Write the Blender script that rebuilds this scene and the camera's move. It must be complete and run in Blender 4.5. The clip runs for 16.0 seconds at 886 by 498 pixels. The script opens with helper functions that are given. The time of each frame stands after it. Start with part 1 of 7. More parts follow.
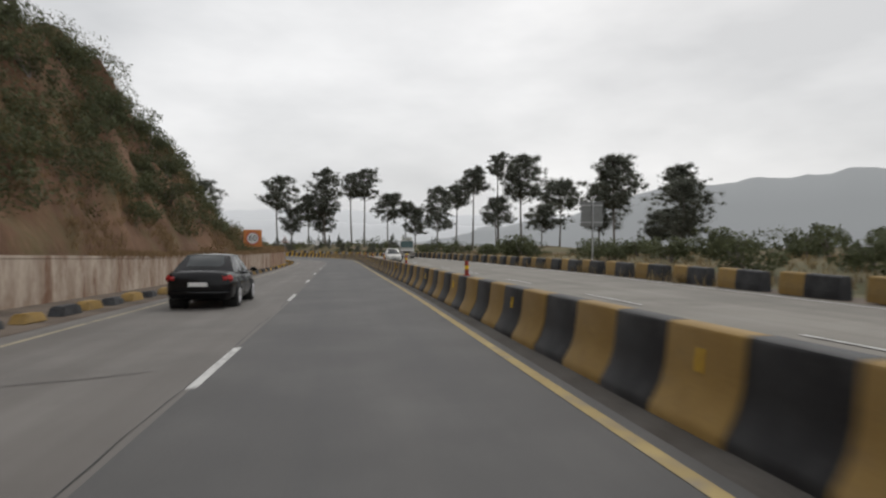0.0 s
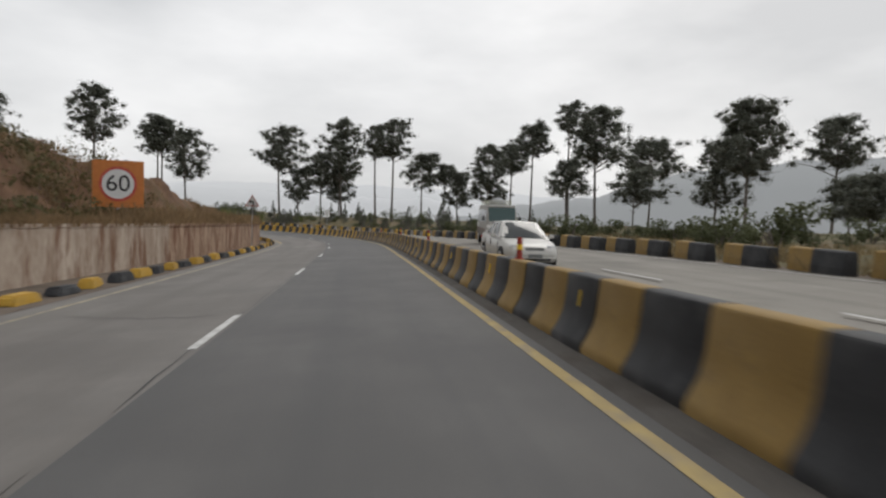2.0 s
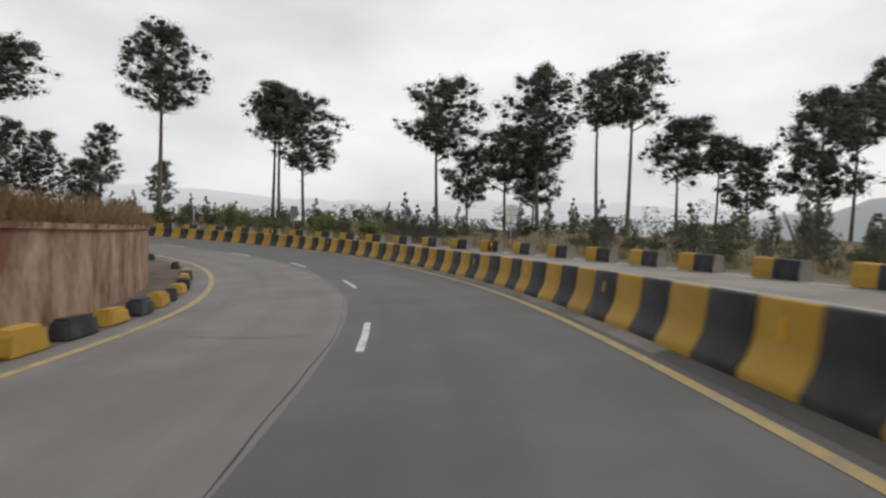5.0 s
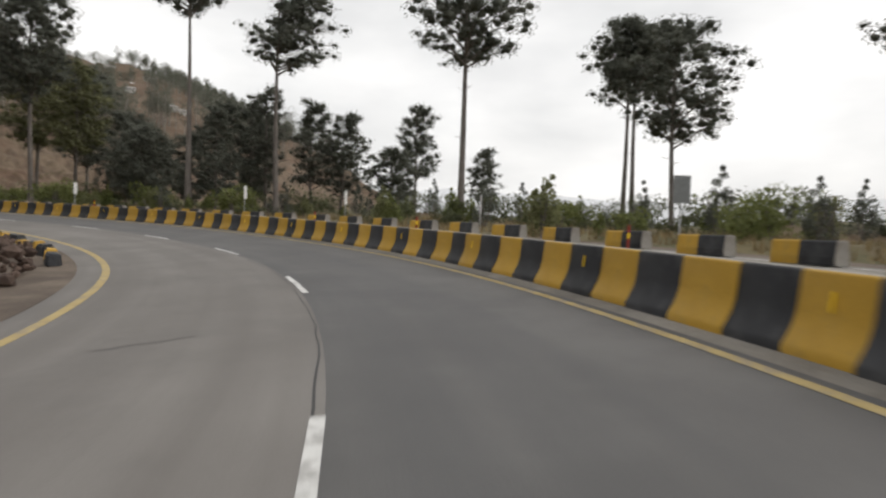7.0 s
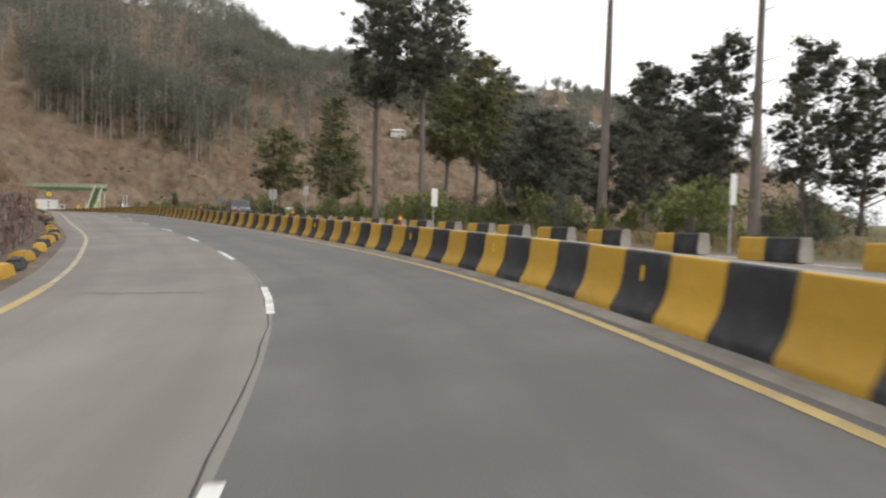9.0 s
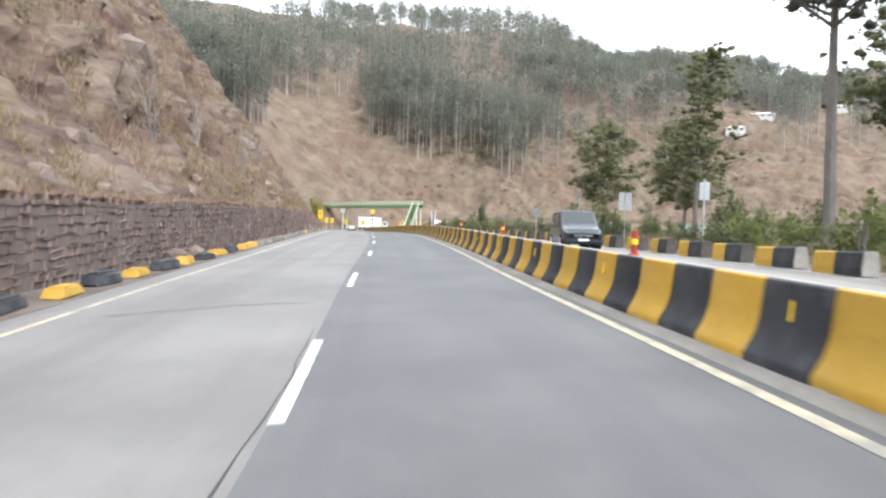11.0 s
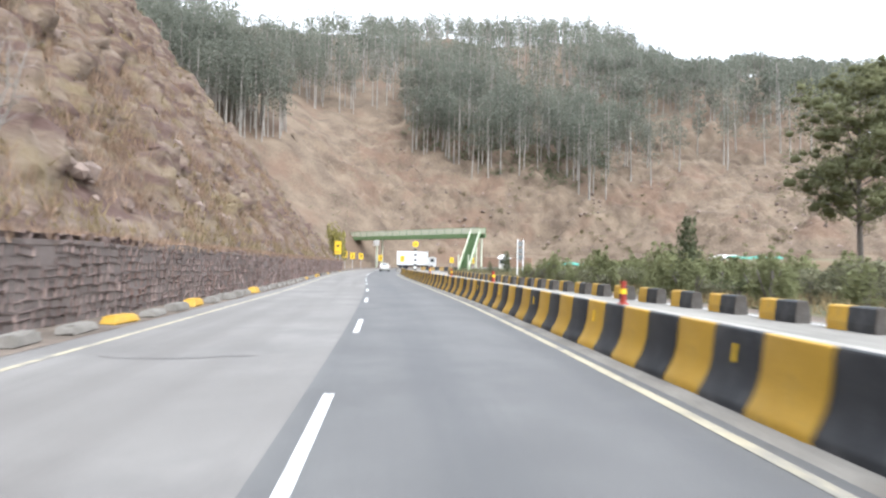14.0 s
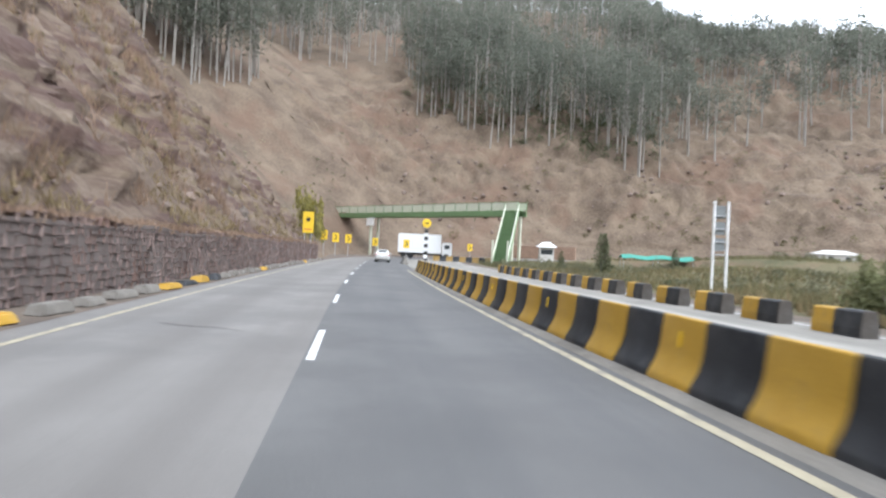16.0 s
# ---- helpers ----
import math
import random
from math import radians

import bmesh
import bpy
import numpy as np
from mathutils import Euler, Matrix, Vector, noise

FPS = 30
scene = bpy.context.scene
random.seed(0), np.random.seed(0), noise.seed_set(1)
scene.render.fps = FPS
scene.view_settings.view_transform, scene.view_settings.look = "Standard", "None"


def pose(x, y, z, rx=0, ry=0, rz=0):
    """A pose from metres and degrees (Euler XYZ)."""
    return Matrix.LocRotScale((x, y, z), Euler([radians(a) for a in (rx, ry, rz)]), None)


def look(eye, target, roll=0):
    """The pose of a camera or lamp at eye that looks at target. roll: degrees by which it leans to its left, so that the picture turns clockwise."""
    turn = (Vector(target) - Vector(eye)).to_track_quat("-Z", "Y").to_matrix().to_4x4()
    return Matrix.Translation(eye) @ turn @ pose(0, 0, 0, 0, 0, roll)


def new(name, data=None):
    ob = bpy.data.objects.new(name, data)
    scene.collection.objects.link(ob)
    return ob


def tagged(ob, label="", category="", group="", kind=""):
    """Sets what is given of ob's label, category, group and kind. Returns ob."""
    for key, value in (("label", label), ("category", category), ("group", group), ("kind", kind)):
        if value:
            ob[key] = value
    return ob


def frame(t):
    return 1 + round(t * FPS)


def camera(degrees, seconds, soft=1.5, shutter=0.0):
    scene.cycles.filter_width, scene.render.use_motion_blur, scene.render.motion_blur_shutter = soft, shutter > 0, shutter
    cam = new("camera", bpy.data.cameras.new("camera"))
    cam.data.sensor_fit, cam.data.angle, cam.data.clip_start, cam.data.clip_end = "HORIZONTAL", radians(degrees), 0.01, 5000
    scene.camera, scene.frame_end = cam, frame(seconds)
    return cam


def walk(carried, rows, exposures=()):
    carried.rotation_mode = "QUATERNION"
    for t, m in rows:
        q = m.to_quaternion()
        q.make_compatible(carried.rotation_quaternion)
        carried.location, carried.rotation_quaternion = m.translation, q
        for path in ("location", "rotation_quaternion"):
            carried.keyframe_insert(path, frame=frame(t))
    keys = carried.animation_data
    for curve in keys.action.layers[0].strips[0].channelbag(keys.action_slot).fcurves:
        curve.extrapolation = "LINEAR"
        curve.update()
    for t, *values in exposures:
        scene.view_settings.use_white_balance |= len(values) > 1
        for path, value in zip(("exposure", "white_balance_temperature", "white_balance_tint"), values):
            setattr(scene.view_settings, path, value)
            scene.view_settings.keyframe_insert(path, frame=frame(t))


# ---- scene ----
cam = camera(70.7, 16.0, soft=2.3, shutter=0.2)
PATH = [
    (0, (0.000, 0.000, 1.434), (0.328, 1.973, 1.402), 0.27),
    (0.5, (0.103, 11.731, 1.184), (0.417, 13.704, 1.084), 0.42),
    (1, (0.219, 23.466, 0.931), (0.573, 25.430, 0.806), 0.97),
    (1.5, (0.272, 35.194, 0.683), (0.551, 37.171, 0.556), 0.81),
    (2, (0.381, 46.852, 0.450), (0.645, 48.832, 0.346), 1.71),
    (2.5, (0.476, 58.328, 0.238), (0.704, 60.312, 0.136), 1.66),
    (3, (0.521, 69.515, 0.042), (0.626, 71.511, -0.036), 1.91),
    (3.2, (0.510, 73.896, -0.035), (0.603, 75.891, -0.129), 1.80),
    (3.5, (0.401, 80.360, -0.151), (0.443, 82.358, -0.240), 1.78),
    (4, (-0.078, 90.853, -0.354), (-0.133, 92.851, -0.435), 1.75),
    (4.5, (-1.000, 101.016, -0.595), (-1.177, 103.007, -0.669), 1.72),
    (5, (-2.493, 110.853, -0.860), (-2.830, 112.824, -0.925), 1.68),
    (5.3, (-3.758, 116.563, -1.008), (-4.220, 118.508, -1.061), 1.78),
    (5.5, (-4.795, 120.264, -1.095), (-5.345, 122.186, -1.153), 1.68),
    (6, (-8.181, 129.000, -1.250), (-9.012, 130.819, -1.281), 1.35),
    (6.5, (-12.676, 136.727, -1.302), (-13.731, 138.425, -1.367), 1.53),
    (7, (-17.981, 143.207, -1.284), (-19.283, 144.723, -1.365), 1.77),
    (7.5, (-23.857, 148.343, -1.217), (-25.407, 149.605, -1.275), 1.36),
    (8, (-30.148, 152.190, -1.126), (-31.871, 153.203, -1.211), 1.68),
    (8.5, (-36.766, 154.910, -1.007), (-38.623, 155.650, -1.065), 1.58),
    (9, (-43.692, 156.477, -0.850), (-45.642, 156.917, -0.920), 1.78),
    (9.2, (-46.531, 156.764, -0.780), (-48.507, 157.066, -0.851), 1.71),
    (9.5, (-50.839, 156.844, -0.672), (-52.835, 156.949, -0.736), 1.83),
    (10, (-58.086, 156.151, -0.490), (-60.078, 155.985, -0.550), 1.75),
    (10.5, (-65.368, 154.609, -0.300), (-67.332, 154.235, -0.358), 1.67),
    (11, (-72.727, 152.407, -0.097), (-74.659, 151.894, -0.152), 1.59),
    (11.3, (-77.225, 150.878, 0.027), (-79.148, 150.332, -0.026), 1.54),
    (11.5, (-80.279, 149.817, 0.109), (-82.196, 149.252, 0.049), 1.17),
    (12, (-88.119, 147.019, 0.307), (-90.038, 146.458, 0.243), 0.84),
    (12.5, (-96.281, 144.004, 0.511), (-98.201, 143.446, 0.491), 0.50),
    (13, (-104.848, 140.745, 0.721), (-106.757, 140.150, 0.711), 0.70),
    (13.5, (-113.834, 137.186, 0.905), (-115.743, 136.592, 0.920), 1.65),
    (14, (-123.138, 133.276, 1.034), (-125.027, 132.622, 1.083), 1.16),
    (14.5, (-132.582, 129.065, 1.083), (-134.468, 128.401, 1.123), 1.85),
    (15, (-142.017, 124.682, 1.075), (-143.939, 124.136, 1.174), 2.13),
    (15.5, (-151.361, 120.199, 1.045), (-153.255, 119.575, 1.187), 1.36),
    (16, (-160.585, 115.599, 1.025), (-162.482, 114.967, 1.035), 2.71),
]
EXPOSURES = [(0.0, 0.05, 6500, 10), (3.0, 0.08, 6500, 10), (6.0, 0.2, 6500, 10), (7.0, 0.36, 6650, 10), (8.0, 0.52, 6800, 10), (9.0, 0.92, 6700, 10), (11.5, 2.15, 5850, 9), (14.5, 2.15, 5850, 9), (15.0, 2.08, 5780, 9), (15.5, 1.12, 5750, 9), (16.0, 1.75, 5750, 9)]
walk(cam, [(t, look(eye, target, roll)) for t, eye, target, roll in PATH], EXPOSURES)

# ---- sky and sun: a bright overcast afternoon ----
SUN_EL, SUN_AZ = radians(48), radians(35)
world = bpy.data.worlds.new("overcast")
scene.world = world
world.use_nodes = True
wn, wl = world.node_tree.nodes, world.node_tree.links
wn.clear()
w_out = wn.new("ShaderNodeOutputWorld")
w_bg = wn.new("ShaderNodeBackground")
w_sky = wn.new("ShaderNodeTexSky")
w_sky.sky_type, w_sky.sun_disc = "NISHITA", False
w_sky.sun_elevation, w_sky.sun_rotation = SUN_EL, SUN_AZ
w_sky.dust_density = 5.0
w_co = wn.new("ShaderNodeTexCoord")
w_map = wn.new("ShaderNodeMapping")
w_map.inputs["Scale"].default_value = (1.0, 1.0, 2.6)
w_noise = wn.new("ShaderNodeTexNoise")
w_noise.inputs["Scale"].default_value, w_noise.inputs["Detail"].default_value = 2.2, 5.0
w_ramp = wn.new("ShaderNodeValToRGB")
w_ramp.color_ramp.elements[0].position, w_ramp.color_ramp.elements[0].color = 0.32, (6.2, 6.3, 6.4, 1)
w_ramp.color_ramp.elements[1].position, w_ramp.color_ramp.elements[1].color = 0.68, (9.4, 9.4, 9.4, 1)
w_mix = wn.new("ShaderNodeMixRGB")
w_mix.inputs["Fac"].default_value = 0.93
w_bg.inputs["Strength"].default_value = 0.1
wl.new(w_co.outputs["Generated"], w_map.inputs["Vector"])
wl.new(w_map.outputs["Vector"], w_noise.inputs["Vector"])
wl.new(w_noise.outputs["Fac"], w_ramp.inputs["Fac"])
wl.new(w_sky.outputs["Color"], w_mix.inputs["Color1"])
wl.new(w_ramp.outputs["Color"], w_mix.inputs["Color2"])
wl.new(w_mix.outputs["Color"], w_bg.inputs["Color"])
wl.new(w_bg.outputs["Background"], w_out.inputs["Surface"])
sun_data = bpy.data.lights.new("sun", "SUN")
sun_data.energy, sun_data.angle, sun_data.color = 0.7, radians(25), (1.0, 0.97, 0.92)
sun = new("sun", sun_data)
sun.matrix_world = look((math.sin(SUN_AZ) * math.cos(SUN_EL) * 50, math.cos(SUN_AZ) * math.cos(SUN_EL) * 50, math.sin(SUN_EL) * 50), (0, 0, 0))

# ---- materials ----
def material(name, dark, light, scale=4.0, rough=0.85, bump=0.3, grain=40.0, metal=0.0, spec=0.3, spots=None, spot_scale=0.6, spot_amount=0.5, vary=0.0, coords="Object", stretch=(1, 1, 1), relief=0.05, streak=None, through_light=0.0, strata=None):
    """A surface with broad variation, fine grain and, with spots, patches of another colour."""
    m = bpy.data.materials.new(name)
    m.use_nodes = True
    n, l = m.node_tree.nodes, m.node_tree.links
    b = n["Principled BSDF"]
    b.inputs["Roughness"].default_value, b.inputs["Metallic"].default_value = rough, metal
    b.inputs["Specular IOR Level"].default_value = spec
    co = n.new("ShaderNodeTexCoord")
    mp = n.new("ShaderNodeMapping")
    mp.inputs["Scale"].default_value = stretch
    l.new(co.outputs[coords], mp.inputs["Vector"])
    big, fine = n.new("ShaderNodeTexNoise"), n.new("ShaderNodeTexNoise")
    big.inputs["Scale"].default_value, big.inputs["Detail"].default_value = scale, 6
    fine.inputs["Scale"].default_value, fine.inputs["Detail"].default_value = grain, 3
    for t in (big, fine):
        l.new(mp.outputs["Vector"], t.inputs["Vector"])
    add = n.new("ShaderNodeMath")
    add.operation = "MULTIPLY_ADD"
    add.inputs[1].default_value = 0.35
    l.new(fine.outputs["Fac"], add.inputs[0])
    mul = n.new("ShaderNodeMath")
    mul.operation = "MULTIPLY"
    mul.inputs[1].default_value = 0.65
    l.new(big.outputs["Fac"], mul.inputs[0])
    l.new(mul.outputs[0], add.inputs[2])
    ramp = n.new("ShaderNodeValToRGB")
    ramp.color_ramp.elements[0].position, ramp.color_ramp.elements[0].color = 0.34, (*dark, 1)
    ramp.color_ramp.elements[1].position, ramp.color_ramp.elements[1].color = 0.66, (*light, 1)
    l.new(add.outputs[0], ramp.inputs["Fac"])
    colour = ramp.outputs["Color"]
    if spots:
        sp = n.new("ShaderNodeTexNoise")
        sp.inputs["Scale"].default_value, sp.inputs["Detail"].default_value = spot_scale, 7
        sp.inputs["Roughness"].default_value = 0.65
        l.new(mp.outputs["Vector"], sp.inputs["Vector"])
        sr = n.new("ShaderNodeValToRGB")
        sr.color_ramp.elements[0].position, sr.color_ramp.elements[1].position = 0.5, 0.62
        sr.color_ramp.elements[1].color = (spot_amount,) * 3 + (1,)
        l.new(sp.outputs["Fac"], sr.inputs["Fac"])
        mx = n.new("ShaderNodeMixRGB")
        mx.inputs["Color2"].default_value = (*spots, 1)
        l.new(sr.outputs["Color"], mx.inputs["Fac"])
        l.new(colour, mx.inputs["Color1"])
        colour = mx.outputs["Color"]
    if strata:
        sm, sn, st = n.new("ShaderNodeMapping"), n.new("ShaderNodeTexNoise"), n.new("ShaderNodeValToRGB")
        sm.inputs["Rotation"].default_value, sm.inputs["Scale"].default_value = (radians(22), radians(-16), 0), (0.22, 0.22, 1.7)
        sn.inputs["Scale"].default_value, sn.inputs["Detail"].default_value, sn.inputs["Roughness"].default_value = 0.9, 8, 0.62
        l.new(co.outputs[coords], sm.inputs["Vector"])
        l.new(sm.outputs["Vector"], sn.inputs["Vector"])
        st.color_ramp.elements[0].position, st.color_ramp.elements[1].position = 0.46, 0.58
        st.color_ramp.elements[1].color = (0.8, 0.8, 0.8, 1)
        l.new(sn.outputs["Fac"], st.inputs["Fac"])
        mx = n.new("ShaderNodeMixRGB")
        mx.inputs["Color2"].default_value = (*strata, 1)
        l.new(st.outputs["Color"], mx.inputs["Fac"])
        l.new(colour, mx.inputs["Color1"])
        colour = mx.outputs["Color"]
    if streak:
        uv, um, st = n.new("ShaderNodeTexCoord"), n.new("ShaderNodeMapping"), n.new("ShaderNodeTexNoise")
        um.inputs["Scale"].default_value = (0.035, 1.1, 1)
        st.inputs["Scale"].default_value, st.inputs["Detail"].default_value = 1.0, 4
        l.new(uv.outputs["UV"], um.inputs["Vector"])
        l.new(um.outputs["Vector"], st.inputs["Vector"])
        tr = n.new("ShaderNodeValToRGB")
        tr.color_ramp.elements[0].position, tr.color_ramp.elements[1].position = 0.42, 0.68
        tr.color_ramp.elements[1].color = (0.6, 0.6, 0.6, 1)
        l.new(st.outputs["Fac"], tr.inputs["Fac"])
        mx = n.new("ShaderNodeMixRGB")
        mx.inputs["Color2"].default_value = (*streak, 1)
        l.new(tr.outputs["Color"], mx.inputs["Fac"])
        l.new(colour, mx.inputs["Color1"])
        colour = mx.outputs["Color"]
    if vary:
        oi, geo = n.new("ShaderNodeObjectInfo"), n.new("ShaderNodeNewGeometry")
        s = n.new("ShaderNodeMath")
        l.new(oi.outputs["Random"], s.inputs[0])
        l.new(geo.outputs["Random Per Island"], s.inputs[1])
        fr = n.new("ShaderNodeMath")
        fr.operation = "FRACT"
        l.new(s.outputs[0], fr.inputs[0])
        rg = n.new("ShaderNodeMapRange")
        rg.inputs["To Min"].default_value, rg.inputs["To Max"].default_value = 1 - vary, 1 + vary
        l.new(fr.outputs[0], rg.inputs["Value"])
        hs = n.new("ShaderNodeHueSaturation")
        l.new(rg.outputs["Result"], hs.inputs["Value"])
        l.new(colour, hs.inputs["Color"])
        colour = hs.outputs["Color"]
    l.new(colour, b.inputs["Base Color"])
    if bump:
        bp = n.new("ShaderNodeBump")
        bp.inputs["Strength"].default_value, bp.inputs["Distance"].default_value = bump, relief
        l.new(add.outputs[0], bp.inputs["Height"])
        l.new(bp.outputs["Normal"], b.inputs["Normal"])
    if through_light:
        tl, ms = n.new("ShaderNodeBsdfTranslucent"), n.new("ShaderNodeMixShader")
        ms.inputs["Fac"].default_value = through_light
        l.new(colour, tl.inputs["Color"])
        l.new(b.outputs["BSDF"], ms.inputs[1])
        l.new(tl.outputs["BSDF"], ms.inputs[2])
        l.new(ms.outputs["Shader"], n["Material Output"].inputs["Surface"])
    return m


M_ASPHALT_DARK = material("asphalt_dark", (0.084, 0.082, 0.081), (0.12, 0.117, 0.114), 0.5, 0.7, 0.25, 60, spots=(0.135, 0.132, 0.128), spot_scale=0.25, spot_amount=0.35, streak=(0.075, 0.075, 0.077))
M_ASPHALT_PALE = material("asphalt_pale", (0.15, 0.14, 0.13), (0.21, 0.198, 0.185), 0.4, 0.75, 0.25, 60, spots=(0.125, 0.118, 0.112), spot_scale=0.3, spot_amount=0.5, streak=(0.125, 0.115, 0.106))
M_ASPHALT_TAN = material("asphalt_tan", (0.2, 0.187, 0.165), (0.275, 0.257, 0.228), 0.4, 0.8, 0.25, 60, spots=(0.14, 0.13, 0.115), spot_scale=0.3, spot_amount=0.5, streak=(0.15, 0.14, 0.125))
M_WHITE_PAINT = material("road_paint_white", (0.48, 0.48, 0.47), (0.66, 0.66, 0.64), 3, 0.7, 0.1, 50, spots=(0.27, 0.26, 0.25), spot_scale=5, spot_amount=0.7)
M_YELLOW_LINE = material("road_paint_yellow", (0.34, 0.255, 0.11), (0.45, 0.35, 0.16), 3, 0.75, 0.1, 50, spots=(0.25, 0.22, 0.18), spot_scale=2.5, spot_amount=0.8)
M_FADED_LINE = material("faded_line_paint", (0.3, 0.265, 0.19), (0.42, 0.375, 0.27), 3, 0.75, 0.1, 50, spots=(0.2, 0.19, 0.17), spot_scale=2.0, spot_amount=0.85)
M_BARRIER_YELLOW = material("barrier_yellow", (0.4, 0.235, 0.03), (0.52, 0.315, 0.045), 2.0, 0.6, 0.12, 30, spots=(0.3, 0.2, 0.06), spot_scale=2.2, spot_amount=0.45, vary=0.1)
M_BARRIER_WORN = material("barrier_worn_yellow", (0.25, 0.16, 0.055), (0.37, 0.245, 0.08), 2.0, 0.7, 0.15, 30, spots=(0.2, 0.14, 0.07), spot_scale=1.8, spot_amount=0.55, vary=0.12)
M_BARRIER_BLACK = material("barrier_black", (0.022, 0.023, 0.026), (0.042, 0.044, 0.048), 2.0, 0.6, 0.12, 30, spots=(0.1, 0.1, 0.1), spot_scale=2.6, spot_amount=0.3, vary=0.2)
M_CONCRETE = material("concrete", (0.24, 0.225, 0.2), (0.36, 0.34, 0.31), 1.2, 0.9, 0.3, 30, spots=(0.17, 0.15, 0.13), spot_scale=1.0, spot_amount=0.6)
M_WALL = material("stained_plaster", (0.26, 0.185, 0.132), (0.54, 0.455, 0.375), 1.5, 0.9, 0.4, 11, spots=(0.18, 0.09, 0.052), spot_scale=1.1, spot_amount=0.9, stretch=(1, 1, 0.32))
M_WALL_RED = material("rusty_plaster", (0.17, 0.098, 0.06), (0.47, 0.335, 0.24), 1.7, 0.9, 0.4, 11, spots=(0.16, 0.07, 0.04), spot_scale=1.3, spot_amount=0.85, stretch=(1, 1, 0.38))
M_FOOTING = material("dark_footing", (0.065, 0.06, 0.055), (0.12, 0.11, 0.1), 0.8, 0.95, 0.4, 20, spots=(0.06, 0.05, 0.042), spot_scale=0.7, spot_amount=0.6)
M_FOOTING_PALE = material("dusty_pale_footing", (0.16, 0.147, 0.128), (0.26, 0.24, 0.212), 0.8, 0.95, 0.4, 20, spots=(0.12, 0.108, 0.094), spot_scale=0.7, spot_amount=0.6)
M_EARTH_PALE = material("pale_earth_slope", (0.084, 0.06, 0.043), (0.192, 0.145, 0.102), 0.16, 0.95, 1.0, 1.6, spots=(0.145, 0.09, 0.062), spot_scale=0.06, spot_amount=0.6, relief=0.6)
M_GROUND = material("scrub_ground", (0.06, 0.065, 0.03), (0.16, 0.13, 0.07), 0.12, 0.95, 0.5, 3, spots=(0.16, 0.1, 0.065), spot_scale=0.08, spot_amount=0.7)
M_SHOULDER = material("dirt_shoulder", (0.09, 0.07, 0.056), (0.18, 0.145, 0.115), 0.8, 0.95, 0.5, 20, spots=(0.07, 0.055, 0.045), spot_scale=0.5, spot_amount=0.6)

# ---- small builders ----
def mesh_from(name, verts, faces, mats, index=None, smooth=False):
    me = bpy.data.meshes.new(name)
    me.from_pydata([tuple(v) for v in verts], [], [tuple(f) for f in faces])
    for m in mats if isinstance(mats, (list, tuple)) else [mats]:
        me.materials.append(m)
    if index is not None:
        me.polygons.foreach_set("material_index", np.asarray(index, dtype=np.int32))
    if smooth:
        me.polygons.foreach_set("use_smooth", np.ones(len(me.polygons), dtype=bool))
    me.update()
    return me


def part(name, bm, mat, parent=None, label="", smooth=False):
    """Links a bmesh as one mesh object under a thing."""
    me = bpy.data.meshes.new(name)
    bm.to_mesh(me)
    bm.free()
    me.materials.append(mat)
    if smooth:
        me.polygons.foreach_set("use_smooth", np.ones(len(me.polygons), dtype=bool))
    ob = new(name, me)
    ob.parent = parent
    if label:
        ob["label"] = label
    return ob


def put(ob, m):
    ob.matrix_basis = m
    return ob


def box(bm, x0, x1, y0, y1, z0, z1, bevel=0.0, m=None):
    """A box with bevelled edges in a bmesh."""
    made = bmesh.ops.create_cube(bm, size=1.0)["verts"]
    for v in made:
        v.co = Vector((x0 + (v.co.x + 0.5) * (x1 - x0), y0 + (v.co.y + 0.5) * (y1 - y0), z0 + (v.co.z + 0.5) * (z1 - z0)))
    if bevel:
        edges = list({e for v in made for e in v.link_edges})
        made = list({v for f in bmesh.ops.bevel(bm, geom=edges, offset=bevel, segments=2, affect="EDGES")["faces"] for v in f.verts} | {v for v in made if v.is_valid})
    if m is not None:
        for v in made:
            v.co = m @ v.co
    return bm


def tube(bm, a, b, r0, r1=None, sides=8):
    """A capped round bar from a to b."""
    a, b = Vector(a), Vector(b)
    r1 = r0 if r1 is None else r1
    q = (b - a).to_track_quat("Z", "Y")
    rings = []
    for p, r in ((a, r0), (b, r1)):
        rings.append([bm.verts.new(p + q @ Vector((math.cos(6.2832 * i / sides) * r, math.sin(6.2832 * i / sides) * r, 0))) for i in range(sides)])
    for i in range(sides):
        bm.faces.new((rings[0][i], rings[0][(i + 1) % sides], rings[1][(i + 1) % sides], rings[1][i]))
    bm.faces.new(rings[0][::-1])
    bm.faces.new(rings[1])
    return bm


# ---- the line of the road: x, y, z of the lane dashes ----
NODES = [
    (-1.5, -74, 1.55), (-1.5, -37, 0.75), (-1.51, 0.0, -0.02), (-1.34, 18.32, -0.42), (-1.37, 37.08, -0.85), (-1.39, 55.61, -1.24),
    (-1.48, 73.88, -1.58), (-1.9, 92.37, -1.93), (-3.63, 110.64, -2.37), (-8.33, 128.12, -2.71), (-18.57, 143.53, -2.73),
    (-33.69, 153.39, -2.53), (-51.68, 156.23, -2.12), (-69.53, 152.59, -1.65), (-87.13, 146.29, -1.17), (-104.51, 139.88, -0.72),
    (-121.68, 133.0, -0.41), (-138.33, 125.62, -0.35), (-155.17, 117.66, -0.4), (-182.1, 104.5, -0.42), (-212.0, 90.8, -0.43),
    (-240.0, 78.9, -0.44), (-258.0, 75.0, -0.3), (-273.0, 80.0, 0.0), (-283.0, 93.0, 0.4), (-290.0, 120.0, 1.0), (-292.0, 160.0, 2.0),
]


